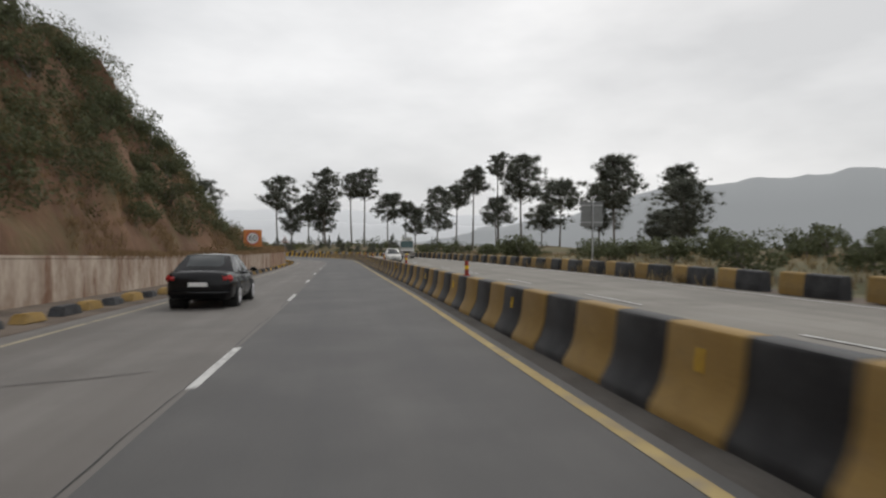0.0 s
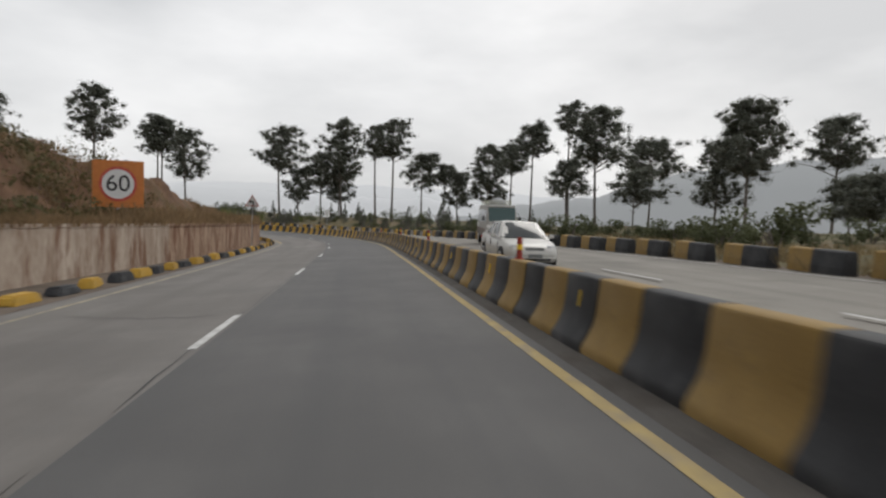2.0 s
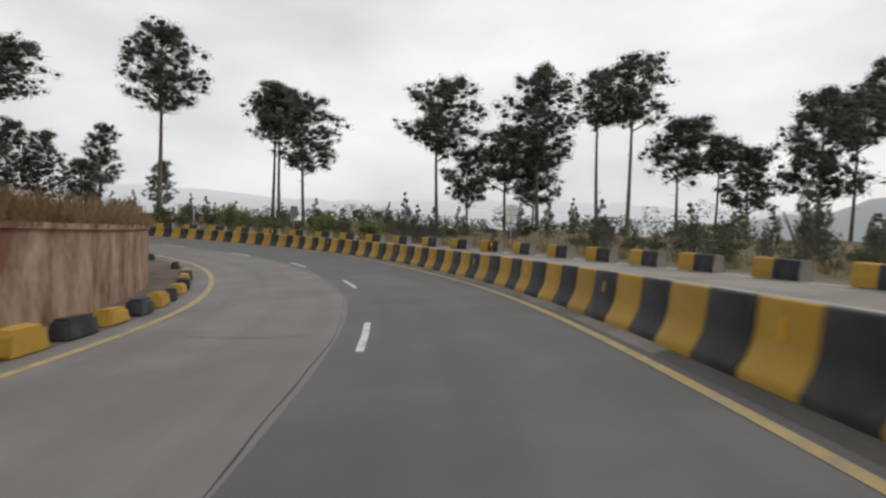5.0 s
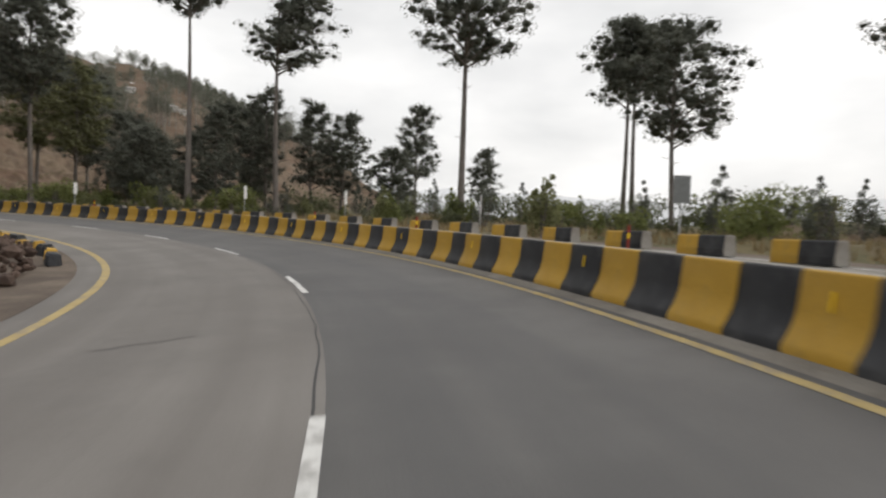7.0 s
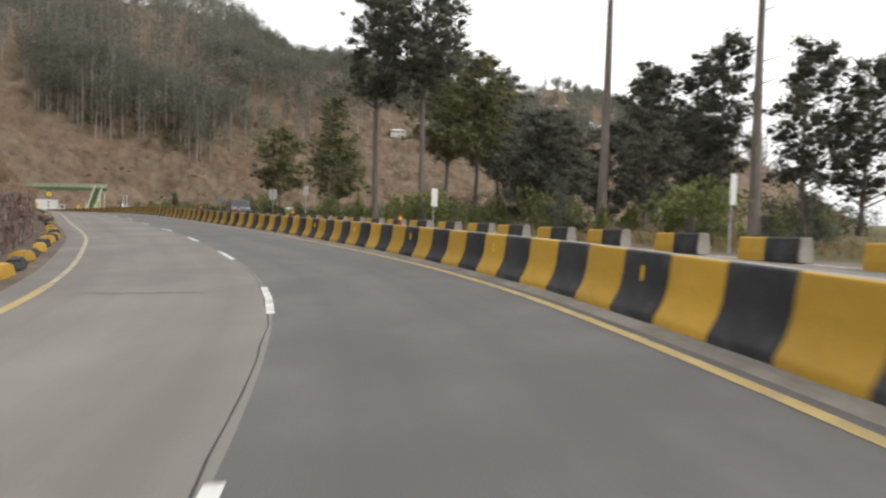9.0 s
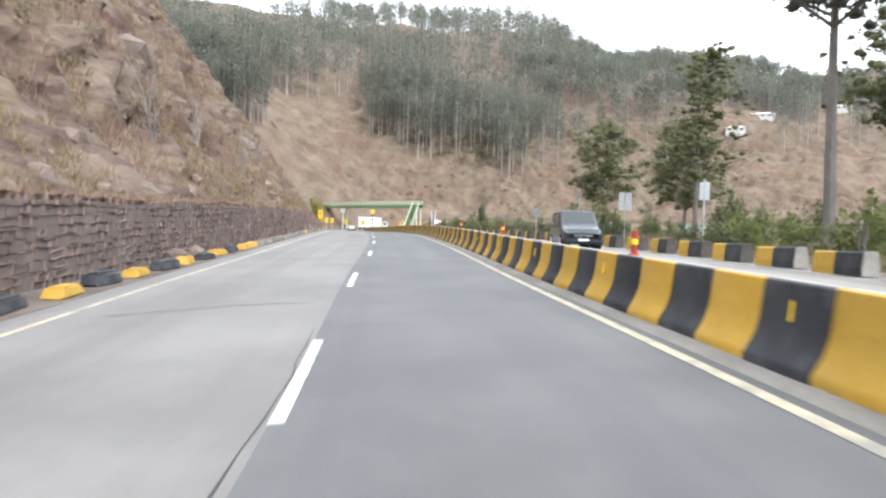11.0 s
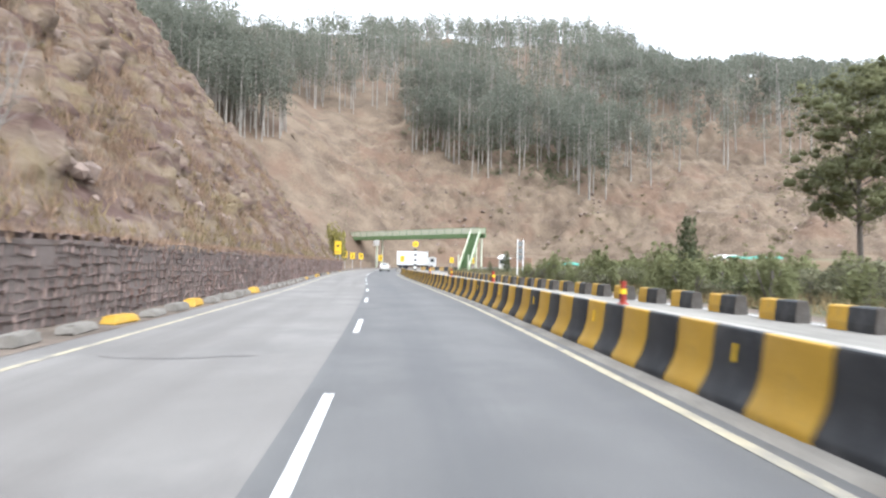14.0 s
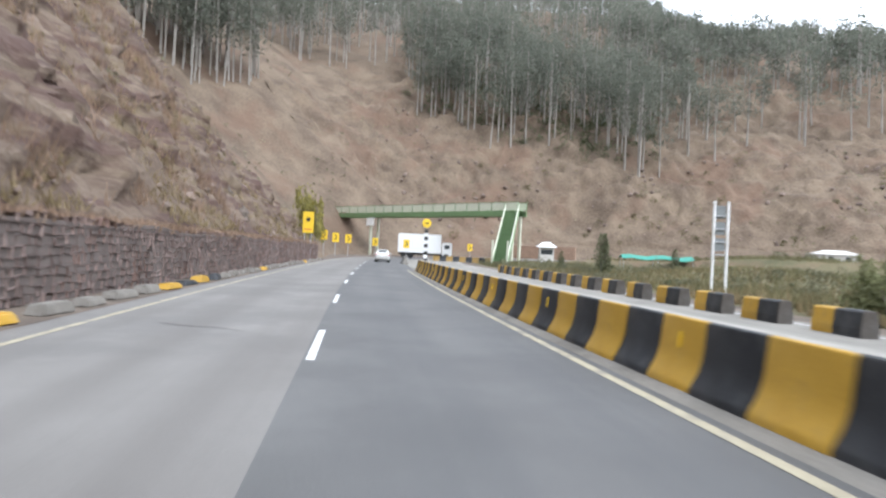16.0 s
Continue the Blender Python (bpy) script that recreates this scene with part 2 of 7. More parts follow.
def smooth_line(nodes, step=0.5):
    """Catmull-Rom through the nodes, evenly spaced; s is 0 at the third node."""
    p = np.array(nodes, float)
    p = np.vstack([2 * p[0] - p[1], p, 2 * p[-1] - p[-2]])
    out = []
    for i in range(1, len(p) - 2):
        a, b, c, d = p[i - 1 : i + 3]
        ta, tb = (c - a) * np.linalg.norm(c - b) / (np.linalg.norm(b - a) + np.linalg.norm(c - b)), (d - b) * np.linalg.norm(c - b) / (np.linalg.norm(c - b) + np.linalg.norm(d - c))
        u = np.linspace(0, 1, 40, endpoint=False)[:, None]
        out.append((2 * u**3 - 3 * u**2 + 1) * b + (u**3 - 2 * u**2 + u) * ta + (3 * u**2 - 2 * u**3) * c + (u**3 - u**2) * tb)
    out = np.vstack(out + [p[-2:-1]])
    arc = np.r_[0, np.cumsum(np.linalg.norm(np.diff(out[:, :2], axis=0), axis=1))]
    zero = arc[80]
    even = np.arange(arc[0], arc[-1], step)
    return even - zero, np.stack([np.interp(even, arc, out[:, k]) for k in range(3)], 1)


LINE_S, LINE = smooth_line(NODES)
_d = np.gradient(LINE[:, :2], axis=0)
_d /= np.linalg.norm(_d, axis=1)[:, None]
LINE_HEAD = np.unwrap(np.arctan2(_d[:, 1], _d[:, 0]))
BANK_S = [0, 14, 32, 55, 92, 139, 185, 208, 236, 259, 305]
BANK_E = [0.01, 0.015, 0.035, 0.05, 0.06, 0.065, 0.06, 0.04, 0.015, 0, 0]


def bank_rise(s, u):
    """The height of the paved surface over the dashes: banked, flatter on the far carriageway."""
    e = np.interp(s, BANK_S, BANK_E)
    return e * np.clip(u, -6.5, 8.0) + 0.5 * e * (np.clip(u, 8.0, 14.0) - 8.0)


def place(s, u, up=0.0):
    """World points at s along the road, u to the right of the dashes, up over the paving."""
    s, u = np.broadcast_arrays(np.asarray(s, float), np.asarray(u, float))
    head = np.interp(s, LINE_S, LINE_HEAD)
    base = np.stack([np.interp(s, LINE_S, LINE[:, k]) for k in range(3)], -1)
    base[..., 0] += np.sin(head) * u
    base[..., 1] -= np.cos(head) * u
    base[..., 2] += bank_rise(s, u) + up
    return base


def at_road(s, u, up=0.0, turn=0.0):
    """The pose of a thing on the road, its own y along the road, tilted with the slope."""
    x, y, z = place(s, u, up)
    head = float(np.interp(s, LINE_S, LINE_HEAD))
    ahead = place(s + 1, u, up) - place(s - 1, u, up)
    climb = math.atan2(ahead[2], math.hypot(ahead[0], ahead[1]))
    return Matrix.Translation((x, y, z)) @ Matrix.Rotation(head - math.pi / 2 + radians(turn), 4, "Z") @ Matrix.Rotation(climb, 4, "X")


def widen(s):
    """How much wider the far carriageway is on the first straight."""
    return np.interp(s, [0, 45, 75, 115], [1.8, 1.8, 1.3, 0.0])


def sweep(name, s0, s1, step, profile, mats, index=None, smooth=False, jitter=0.0):
    """A strip along the road with the cross-section [(u, up), ...]."""
    ss = np.arange(s0, s1 + 1e-6, step)
    profile = [(u(ss) if callable(u) else ss * 0 + u, up) for u, up in profile]
    verts = np.stack([place(ss, u, up) for u, up in profile], 1)
    n, k = len(ss), len(profile)
    i, j = np.meshgrid(np.arange(n - 1), np.arange(k - 1), indexing="ij")
    a = (i * k + j).ravel()
    faces = np.stack([a, a + 1, a + k + 1, a + k], 1)
    idx = None if index is None else np.tile(np.asarray(index), n - 1)
    me = mesh_from(name, verts.reshape(-1, 3), faces.tolist(), mats, idx, smooth)
    su = np.stack([np.stack([ss, u], -1) for u, _ in profile], 1).reshape(-1, 2)
    me.uv_layers.new(name="along").data.foreach_set("uv", su[faces.ravel()].ravel().astype(np.float32))
    return me


def road_coords(x, y):
    """s and u of world points."""
    x, y = np.asarray(x, float).ravel(), np.asarray(y, float).ravel()
    lx, ly, ls, lh = LINE[::4, 0], LINE[::4, 1], LINE_S[::4], LINE_HEAD[::4]
    s, u = np.empty(len(x)), np.empty(len(x))
    for i in range(0, len(x), 20000):
        dx, dy = x[i : i + 20000, None] - lx, y[i : i + 20000, None] - ly
        k = np.argmin(dx**2 + dy**2, 1)
        r = np.arange(len(k))
        ox, oy = dx[r, k], dy[r, k]
        along = ox * np.cos(lh[k]) + oy * np.sin(lh[k])
        s[i : i + 20000] = ls[k] + along
        u[i : i + 20000] = ox * np.sin(lh[k]) - oy * np.cos(lh[k])
    return s, u


# ---- the lie of the land ----
def waves(x, y, size, seed=0):
    """Smooth pseudo-random relief between about -1 and 1."""
    out = np.zeros_like(x)
    rs = np.random.RandomState(seed)
    for k in range(6):
        a, f, p = rs.uniform(0, 6.283), rs.uniform(0.6, 1.7) / size, rs.uniform(0, 6.283, 2)
        out += np.sin((x * math.cos(a) + y * math.sin(a)) * f * 6.283 + p[0] + 1.3 * np.sin((y * math.cos(a) - x * math.sin(a)) * f * 3.1 + p[1]))
    return out / 3.2


def cell_noise(x, y, z, size, seed=0):
    """Blocky relief: a random value for each of the uneven cells of that size, from 0 to 1, and the nearness of the cell's edge."""
    q = np.stack([x, y, z], -1).reshape(-1, 3) / size
    base = np.floor(q).astype(np.int64)
    best, second, value = np.full(len(q), 9.0), np.full(len(q), 9.0), np.zeros(len(q))
    for k in range(27):
        c = base + (k % 3 - 1, k // 3 % 3 - 1, k // 9 - 1)
        h = (c[:, 0] * 73856093 ^ c[:, 1] * 19349663 ^ c[:, 2] * 83492791 ^ (seed * 2654435761)) & 0xFFFFFFFF
        r = []
        for m in (0x45D9F3B, 0x119DE1F3, 0x3C6EF372, 0x27D4EB2D):
            g = ((h ^ (h >> 15)) * m) & 0xFFFFFFFF
            r.append(((g ^ (g >> 13)) & 0xFFFFFF) / 16777215.0)
        d = np.sqrt((c[:, 0] + r[0] - q[:, 0]) ** 2 + (c[:, 1] + r[1] - q[:, 1]) ** 2 + (c[:, 2] + r[2] - q[:, 2]) ** 2)
        near = d < best
        second = np.where(near, best, np.minimum(second, d))
        value, best = np.where(near, r[3], value), np.where(near, d, best)
    return value.reshape(x.shape), (second - best).reshape(x.shape)


CREST_S = [-80, 20, 34, 40, 45, 52, 58, 66, 73, 82, 92, 105, 118, 133, 154]
CREST_H = [20, 19, 17, 15, 11.8, 8.6, 6.6, 5.0, 3.7, 2.6, 1.7, 0.7, 0.3, 0.3, 0.3]


def wall_u(s):
    return np.interp(s, [34, 54, 90, 105, 133, 153], [-7.4, -7.0, -6.2, -5.8, -5.9, -6.9])


def wall_top(s):
    return np.interp(s, [34, 133], [1.5, 2.1])


# the foot of the mountain: along the road, then across behind the bend
FOOT = [(-20, 60), (-30, 128)] + [tuple(place(s, -6.4)[:2]) for s in (172, 188, 204, 220, 240, 260, 280, 300, 320, 340, 360, 376)] + [(-266, 58), (-292, 70), (-304, 95), (-307, 140), (-303, 200), (-295, 300), (-325, 400), (-385, 520), (-520, 680), (-780, 800)]


def foot_distance(x, y):
    """Distance from the foot of the mountain, positive on the hill."""
    p = np.array(FOOT, float)
    best, side = np.full(len(x), 1e9), np.zeros(len(x))
    for a, b in zip(p[:-1], p[1:]):
        d = b - a
        t = np.clip(((x - a[0]) * d[0] + (y - a[1]) * d[1]) / (d @ d), 0, 1)
        ox, oy = x - a[0] - t * d[0], y - a[1] - t * d[1]
        dist = np.hypot(ox, oy)
        near = dist < best - 1e-6
        best = np.where(near, dist, best)
        cross = d[0] * (y - a[1]) - d[1] * (x - a[0])
        side = np.where(near, np.sign(cross), side)
    return best * side


def land(x, y):
    """Height of the ground at world points."""
    shape = np.shape(x)
    x, y = np.asarray(x, float).ravel(), np.asarray(y, float).ravel()
    s, u = road_coords(x, y)
    road_z = np.interp(s, LINE_S, LINE[:, 2]) + bank_rise(s, u)
    z = road_z + np.where(u > 13, np.clip((u - 13) / 30, 0, 1) * (0.6 + 0.8 * waves(x, y, 40, 3)), 0)
    far = np.clip((u - 110) / 250, 0, 1)
    z = z - far * 30
    # the cut bank behind the plastered wall
    crest = np.interp(s, CREST_S, CREST_H, right=0)
    back = np.clip(wall_u(s) - 0.35 - u, 0, None)
    bench = np.interp(s, [56, 68, 120, 140], [0, 2.6, 2.6, 1.0])
    cut = np.minimum(np.clip(back - bench, 0, None) * np.interp(s, [52, 66], [1.5, 1.2]) + np.minimum(back, bench) * 0.12, crest + 0.08 * back)
    bank = (wall_top(s) - 0.12) * np.clip(back / 0.3, 0, 1) + cut * (1 + 0.16 * waves(x, y, 9, 5)) + np.clip(cut / 3, 0, 1) * np.interp(s, [50, 68], [1, 0.25]) * (0.7 * waves(x, y, 5, 6) + 0.9 * np.abs(waves(x, y, 11, 4)))
    z = z + np.where((s < 156) & (u < 0), np.where(crest > 0.05, bank, 0) * np.clip((156 - s) / 4, 0, 1), 0)
    # the mountain
    d = foot_distance(x, y)
    dd = np.clip(d, 0, None)
    steep = np.interp(s, [150, 185, 205, 235, 345, 390], [0.4, 0.55, 1.05, 1.36, 1.36, 0.85])
    rise = np.where(dd < 42, dd * steep, 42 * steep + (dd - 42) * 0.62)
    rise = 250 * np.tanh(rise / 250) * np.interp(y, [60, 150, 300, 380, 480, 620, 800], [1.0, 0.85, 0.64, 0.82, 0.84, 0.58, 0.3])
    rise = rise * np.interp(s, [110, 168, 190], [0.0, 0.25, 1.0])
    rough = np.clip(dd / 12, 0, 1) * (1.5 * waves(x, y, 26, 7) + 1.3 * np.abs(waves(x, y, 13, 8)) + 0.5 * waves(x, y, 5, 11)) + np.clip(dd / 120, 0, 1) * 10 * waves(x, y, 130, 9)
    rough = rough * np.interp(s, [150, 190], [0.2, 1.0])
    z = np.where((d > 0) & (s > 110), road_z + np.interp(s, [165, 186], [0.2, 1.65]) * np.clip(dd / 0.3, 0, 1) + rise + rough, z)
    return z.reshape(shape)


def grid_mesh(name, xs, ys, mats, sink=None, smooth=True):
    X, Y = np.meshgrid(xs, ys, indexing="ij")
    Z = land(X, Y)
    s, u = road_coords(X, Y)
    s, u = s.reshape(X.shape), u.reshape(X.shape)
    paved = (u > -11.0) & (u < 17.0)
    strips = (u <= -5) & (u > -72) & ((s < 157) | ((s > 180) & (s < 380)))
    face = (X > -392) & (X < -300) & (Y > 30) & (Y < 252) & (foot_distance(X.ravel(), Y.ravel()).reshape(X.shape) > 7)
    Z = np.where(face, Z - 4.0, Z)
    Z = np.where(strips, Z - 5.0, np.where(paved, Z - 1.3, Z))
    n, k = X.shape
    i, j = np.meshgrid(np.arange(n - 1), np.arange(k - 1), indexing="ij")
    a = (i * k + j).ravel()
    hill = (foot_distance(X.ravel(), Y.ravel()) > -4).reshape(X.shape) & (s > 150)
    return mesh_from(name, np.stack([X, Y, Z], -1).reshape(-1, 3), np.stack([a, a + k, a + k + 1, a + 1], 1).tolist(), mats, hill[:-1, :-1].ravel().astype(int), smooth)


def uneven(lo, hi, fine_lo, fine_hi, fine, coarse):
    return np.concatenate([np.arange(lo, fine_lo, coarse), np.arange(fine_lo, fine_hi, fine), np.arange(fine_hi, hi + coarse, coarse)])


ground = new("ground", grid_mesh("ground", uneven(-1500, 1500, -620, 180, 5.0, 40.0), uneven(-700, 1900, -100, 640, 5.0, 40.0), [M_GROUND, M_EARTH_PALE]))
tagged(ground, "scrubby brown and green open ground beside the highway", "ground", kind="structure")

# ---- the highway ----
ROAD_END = 455.0
road = new("road", sweep("road", -60, ROAD_END, 1.0, [(-4.6, -0.02), (-3.9, 0), (-0.1, 0.0), (3.95, 0), (4.25, 0)], [M_ASPHALT_PALE, M_ASPHALT_DARK], [0, 0, 1, 1]))
tagged(road, "two-lane asphalt carriageway, fresh dark strip beside worn pale strip", "road", kind="structure")
road_far = new("road_opposite", sweep("road_opposite", -60, ROAD_END, 1.0, [(4.3, 0), (lambda s: 12.6 + widen(s), 0), (lambda s: 14.5 + widen(s), -0.05), (lambda s: 19.0 + widen(s), -0.35)], [M_ASPHALT_TAN, M_SHOULDER, M_GROUND], [0, 1, 2]))
tagged(road_far, "pale worn asphalt carriageway for oncoming traffic", "road", kind="structure")
shoulder = new("shoulder", sweep("shoulder", -60, ROAD_END, 1.0, [(-4.55, -0.012), (-5.6, 0.02), (-7.6, 0.05), (-11.5, 0.1)], M_SHOULDER))
tagged(shoulder, "dusty earth and gravel road shoulder", "shoulder", kind="structure")

# ---- painted lines ----
def line_piece(name, s0, s1, u0, u1, mat, label, category):
    n = max(1, int((s1 - s0) / 1.0))
    ob = new(name, sweep(name, s0, s1, (s1 - s0) / n, [(u0, 0.005), (u1, 0.005)], mat))
    return tagged(ob, label, category, kind="structure")


DASHES = [-16.5, -4.8, 6.95, 19.25, 31.16, 42.95, 54.6, 66.1, 76.9, 87.5, 98, 108.5, 119, 129.1, 139.05, 148.5, 158.6, 168.2, 176.5, 184.8, 193.5, 201.5, 209.7, 217.9, 227.3, 237.0, 245.7, 254.4, 263, 271.7, 281.4, 290.8, 301.0, 308.6] + [317 + 9.0 * k for k in range(12)]


def dash_u(s):
    """The painter's line wanders a little to either side of the seam."""
    return float(np.interp(s, [0, 45, 60, 87, 130, 139, 150, 160, 200, 226, 273, 300], [-0.06, -0.3, -0.15, 0.1, 0.4, 0.15, -0.2, 0, -0.2, 0.2, 0.15, 0]))


for s0 in DASHES:
    tagged(line_piece("lane_dash", s0, s0 + 2.9, dash_u(s0) - 0.058, dash_u(s0) + 0.058, M_WHITE_PAINT, "worn white painted lane dash on the asphalt", "lane marking"), group="lane dashes")
for s0 in np.arange(-22, 430, 9.2):
    tagged(line_piece("lane_dash", s0, s0 + 3.6, 8.86, 8.95, M_WHITE_PAINT, "thin white painted dash on the opposite carriageway", "lane marking"), group="opposite lane dashes")
line_piece("edge_line_median", -50, 205, 3.6, 3.74, M_YELLOW_LINE, "faded yellow edge line beside the barrier", "road line")
line_piece("edge_line_worn", 205, 346, 3.59, 3.73, M_FADED_LINE, "pale worn edge line beside the barrier", "road line")
line_piece("edge_line_shoulder_bend", 108, 190, -3.97, -3.79, M_YELLOW_LINE, "dirty yellow edge line round the bend", "road line")
line_piece("edge_line_shoulder_far", 190, 440, -3.94, -3.82, M_FADED_LINE, "pale worn edge line beside the stone wall", "road line")
line_piece("edge_line_shoulder", -50, 108, -3.94, -3.82, M_FADED_LINE, "pale worn edge line beside the shoulder", "road line")
line_piece("edge_line_opposite", -50, 440, lambda s: 12.0 + widen(s), lambda s: 12.1 + widen(s), M_WHITE_PAINT, "thin white edge line of the opposite carriageway", "road line")


# ---- tar seams in the asphalt ----
M_TAR = material("tar_seam", (0.03, 0.03, 0.031), (0.055, 0.054, 0.053), 2.0, 0.6, 0.2, 30)


def tar_strip(name, path, width, seed):
    """A thin uneven ribbon of tar along points of s and u."""
    rs = np.random.RandomState(seed)
    p = np.asarray(path, float)
    d = np.gradient(p, axis=0)
    d /= np.linalg.norm(d, axis=1)[:, None]
    w = width * rs.uniform(0.4, 1.1, len(p))
    w[0] = w[-1] = 0.004
    side = np.stack([-d[:, 1], d[:, 0]], 1) * w[:, None] / 2
    v = np.stack([place((p + side)[:, 0], (p + side)[:, 1], 0.004), place((p - side)[:, 0], (p - side)[:, 1], 0.004)], 1).reshape(-1, 3)
    f = [(2 * i, 2 * i + 1, 2 * i + 3, 2 * i + 2) for i in range(len(p) - 1)]
    return tagged(new(name, mesh_from(name, v, f, M_TAR)), "dark tar seam sealed across the worn asphalt", "tar seam", "tar seams", kind="structure")


rs = np.random.RandomState(19)
for k in range(13):
    s0 = -20 + 18.0 * k
    ss = np.arange(s0, s0 + 17.4, 0.6)
    tar_strip("tar_seam", np.stack([ss, -0.17 + 0.02 * np.sin(ss * 0.9) + rs.normal(0, 0.012, len(ss))], 1), 0.024, 300 + k)
for k in range(34):
    s0 = -4 + 10.5 * k + rs.uniform(-3, 3)
    u0, u1 = -3.7 + rs.uniform(0, 1.2), -0.3 - rs.uniform(0, 1.0)
    uu = np.arange(u0, u1, 0.25)
    tar_strip("tar_seam", np.stack([s0 + 0.5 * np.sin(uu + k) + rs.normal(0, 0.05, len(uu)), uu], 1), 0.05, 400 + k)

# ---- the striped median barrier ----
JERSEY_HALF = [(0.31, 0.0), (0.31, 0.08), (0.282, 0.13), (0.248, 0.185), (0.215, 0.245), (0.187, 0.31), (0.164, 0.38), (0.146, 0.46), (0.115, 0.78), (0.108, 0.805), (0.085, 0.82)]
JERSEY = [(-x, z) for x, z in JERSEY_HALF] + JERSEY_HALF[::-1]


def jersey_segment(name, length, mat, top=None, chips=()):
    """One painted length of barrier: moulded foot, bevelled crown, slightly drawn-in joints. top: the bare crown's material. chips: (place along it, half width, depth) of breaks in the crown."""
    verts, faces, index, k = [], [], [], len(JERSEY)
    rings = [(-length / 2, 0.975), (-length / 2 + 0.012, 1.0), (length / 2 - 0.012, 1.0), (length / 2, 0.975)]
    if chips:
        rings[2:2] = [(-length / 2 + length * q, 1.0) for q in np.linspace(0.06, 0.94, 23)]
    for y, q in rings:
        cut = max([d * max(0, 1 - abs(y / length + 0.5 - c) / w) for c, w, d in chips], default=0.0)
        cut *= 1 + 0.25 * math.sin(y * 47)
        verts += [(x * q, y, (z * q - cut if z > 0.75 else z * q if z > 0.5 else z)) for x, z in JERSEY]
    last = len(rings) - 1
    for r in range(last):
        faces += [(r * k + i, r * k + i + 1, (r + 1) * k + i + 1, (r + 1) * k + i) for i in range(k - 1)]
        index += [1 if top and i == k // 2 - 1 else 0 for i in range(k - 1)]
    faces += [tuple(range(k)), tuple(range(last * k, (last + 1) * k))[::-1]]
    me = mesh_from(name, verts, faces, [mat, top] if top else mat, index + [0, 0] if top else None)
    me.polygons.foreach_set("use_smooth", np.array([len(f) == 4 for f in faces]))
    me.set_sharp_from_angle(angle=radians(40))
    return me


# where a yellow band begins, and how many pairs of bands follow up to the next entry
YELLOW_STARTS = [(4.0, 1), (6.1, 4), (15.38, 1), (17.54, 4), (26.22, 1), (28.48, 5), (39.08, 1), (41.24, 4), (49.92, 1), (52.18, 5), (62.12, 1), (64.26, 5), (73.92, 1), (75.74, 1), (77.5, 25), (125.14, 1), (126.74, 5),
                 (135.7, 5), (144.6, 1), (146.4, 4), (152.84, 4), (160.48, 1), (162.08, 3), (167.54, 3), (172.88, 1), (174.4, 4), (181.46, 1), (183.3, 19), (218.36, 1), (220.12, 3), (225.94, 1), (227.6, 4), (235.4, 1), (237.16, 4),
                 (245.2, 1), (246.92, 4), (253.58, 1), (255.3, 5), (263.92, 1), (265.74, 5), (274.36, 1), (276.2, 5), (284.68, 1), (286.58, 4), (294.88, 1), (296.78, 4), (304.85, 1), (306.87, 1), (308.87, 18), (345.6, 0)]


def stripe_marks():
    """Where the colours change along the barrier, yellow first."""
    marks = [4.0 - 2.0 * 14 + k for k in range(28)]
    for (a, n), (b, _) in zip(YELLOW_STARTS[:-1], YELLOW_STARTS[1:]):
        marks += [a + (b - a) * k / (2 * n) for k in range(2 * n)]
    return marks + [345.6]


BARRIER_U = 4.42
median_barrier = tagged(new("median_barrier"), "black and yellow striped concrete median barrier along the road", "barrier")
put(median_barrier, Matrix.Translation(place(0, BARRIER_U)))
undo = median_barrier.matrix_basis.inverted()
bands = {}
marks = stripe_marks()
for n, (a, b) in enumerate(zip(marks[:-1], marks[1:])):
    length = round(float(np.linalg.norm(place(b, BARRIER_U) - place(a, BARRIER_U))), 2)
    worn = a < 112
    chips = ((0.64, 0.09, 0.1), (0.3, 0.26, 0.025), (0.0, 0.3, 0.07)) if a < 286.2 < b else ((1.0, 0.3, 0.06),) if a < 285.2 < b else ()
    key = (length, n % 2, worn, chips)
    if key not in bands:
        bands[key] = jersey_segment("band", length, (M_BARRIER_WORN if worn else M_BARRIER_YELLOW, M_BARRIER_BLACK)[n % 2], None if worn else M_CONCRETE, chips)
    m = undo @ at_road((a + b) / 2, BARRIER_U)
    ob = new("barrier_band", bands[key])
    ob.parent = median_barrier
    put(ob, m @ Matrix.Rotation(radians(0.25 * math.sin(n * 2.3)), 4, "Z") @ Matrix.Translation((0.012 * math.sin(n * 1.7), 0, 0)))

# the raised strip at its foot
FOOTING = [(3.88, 0.0), (3.98, 0.03), (4.2, 0.045), (4.64, 0.045), (4.86, 0.03), (4.95, 0.0)]
footing_pale = new("barrier_footing", sweep("barrier_footing", 118, 346, 1.0, FOOTING, M_FOOTING_PALE))
tagged(footing_pale, "pale dusty footing under the median barrier", "footing", kind="structure")
footing = new("barrier_footing", sweep("barrier_footing", -50, 118, 1.0, FOOTING, M_FOOTING))
tagged(footing, "dark grey-brown footing under the median barrier", "footing", kind="structure")
# the stub past the turning gap
stub = tagged(new("median_barrier"), "short dark weathered striped barrier past the turning gap", "barrier")
put(stub, at_road(366, 4.3))
for n in range(6):
    ob = new("barrier_band", jersey_segment("band", 1.1, (M_CONCRETE, M_BARRIER_BLACK)[n % 2]))
    ob.parent = stub
    put(ob, Matrix.Translation((0, n * 1.12, 0)))

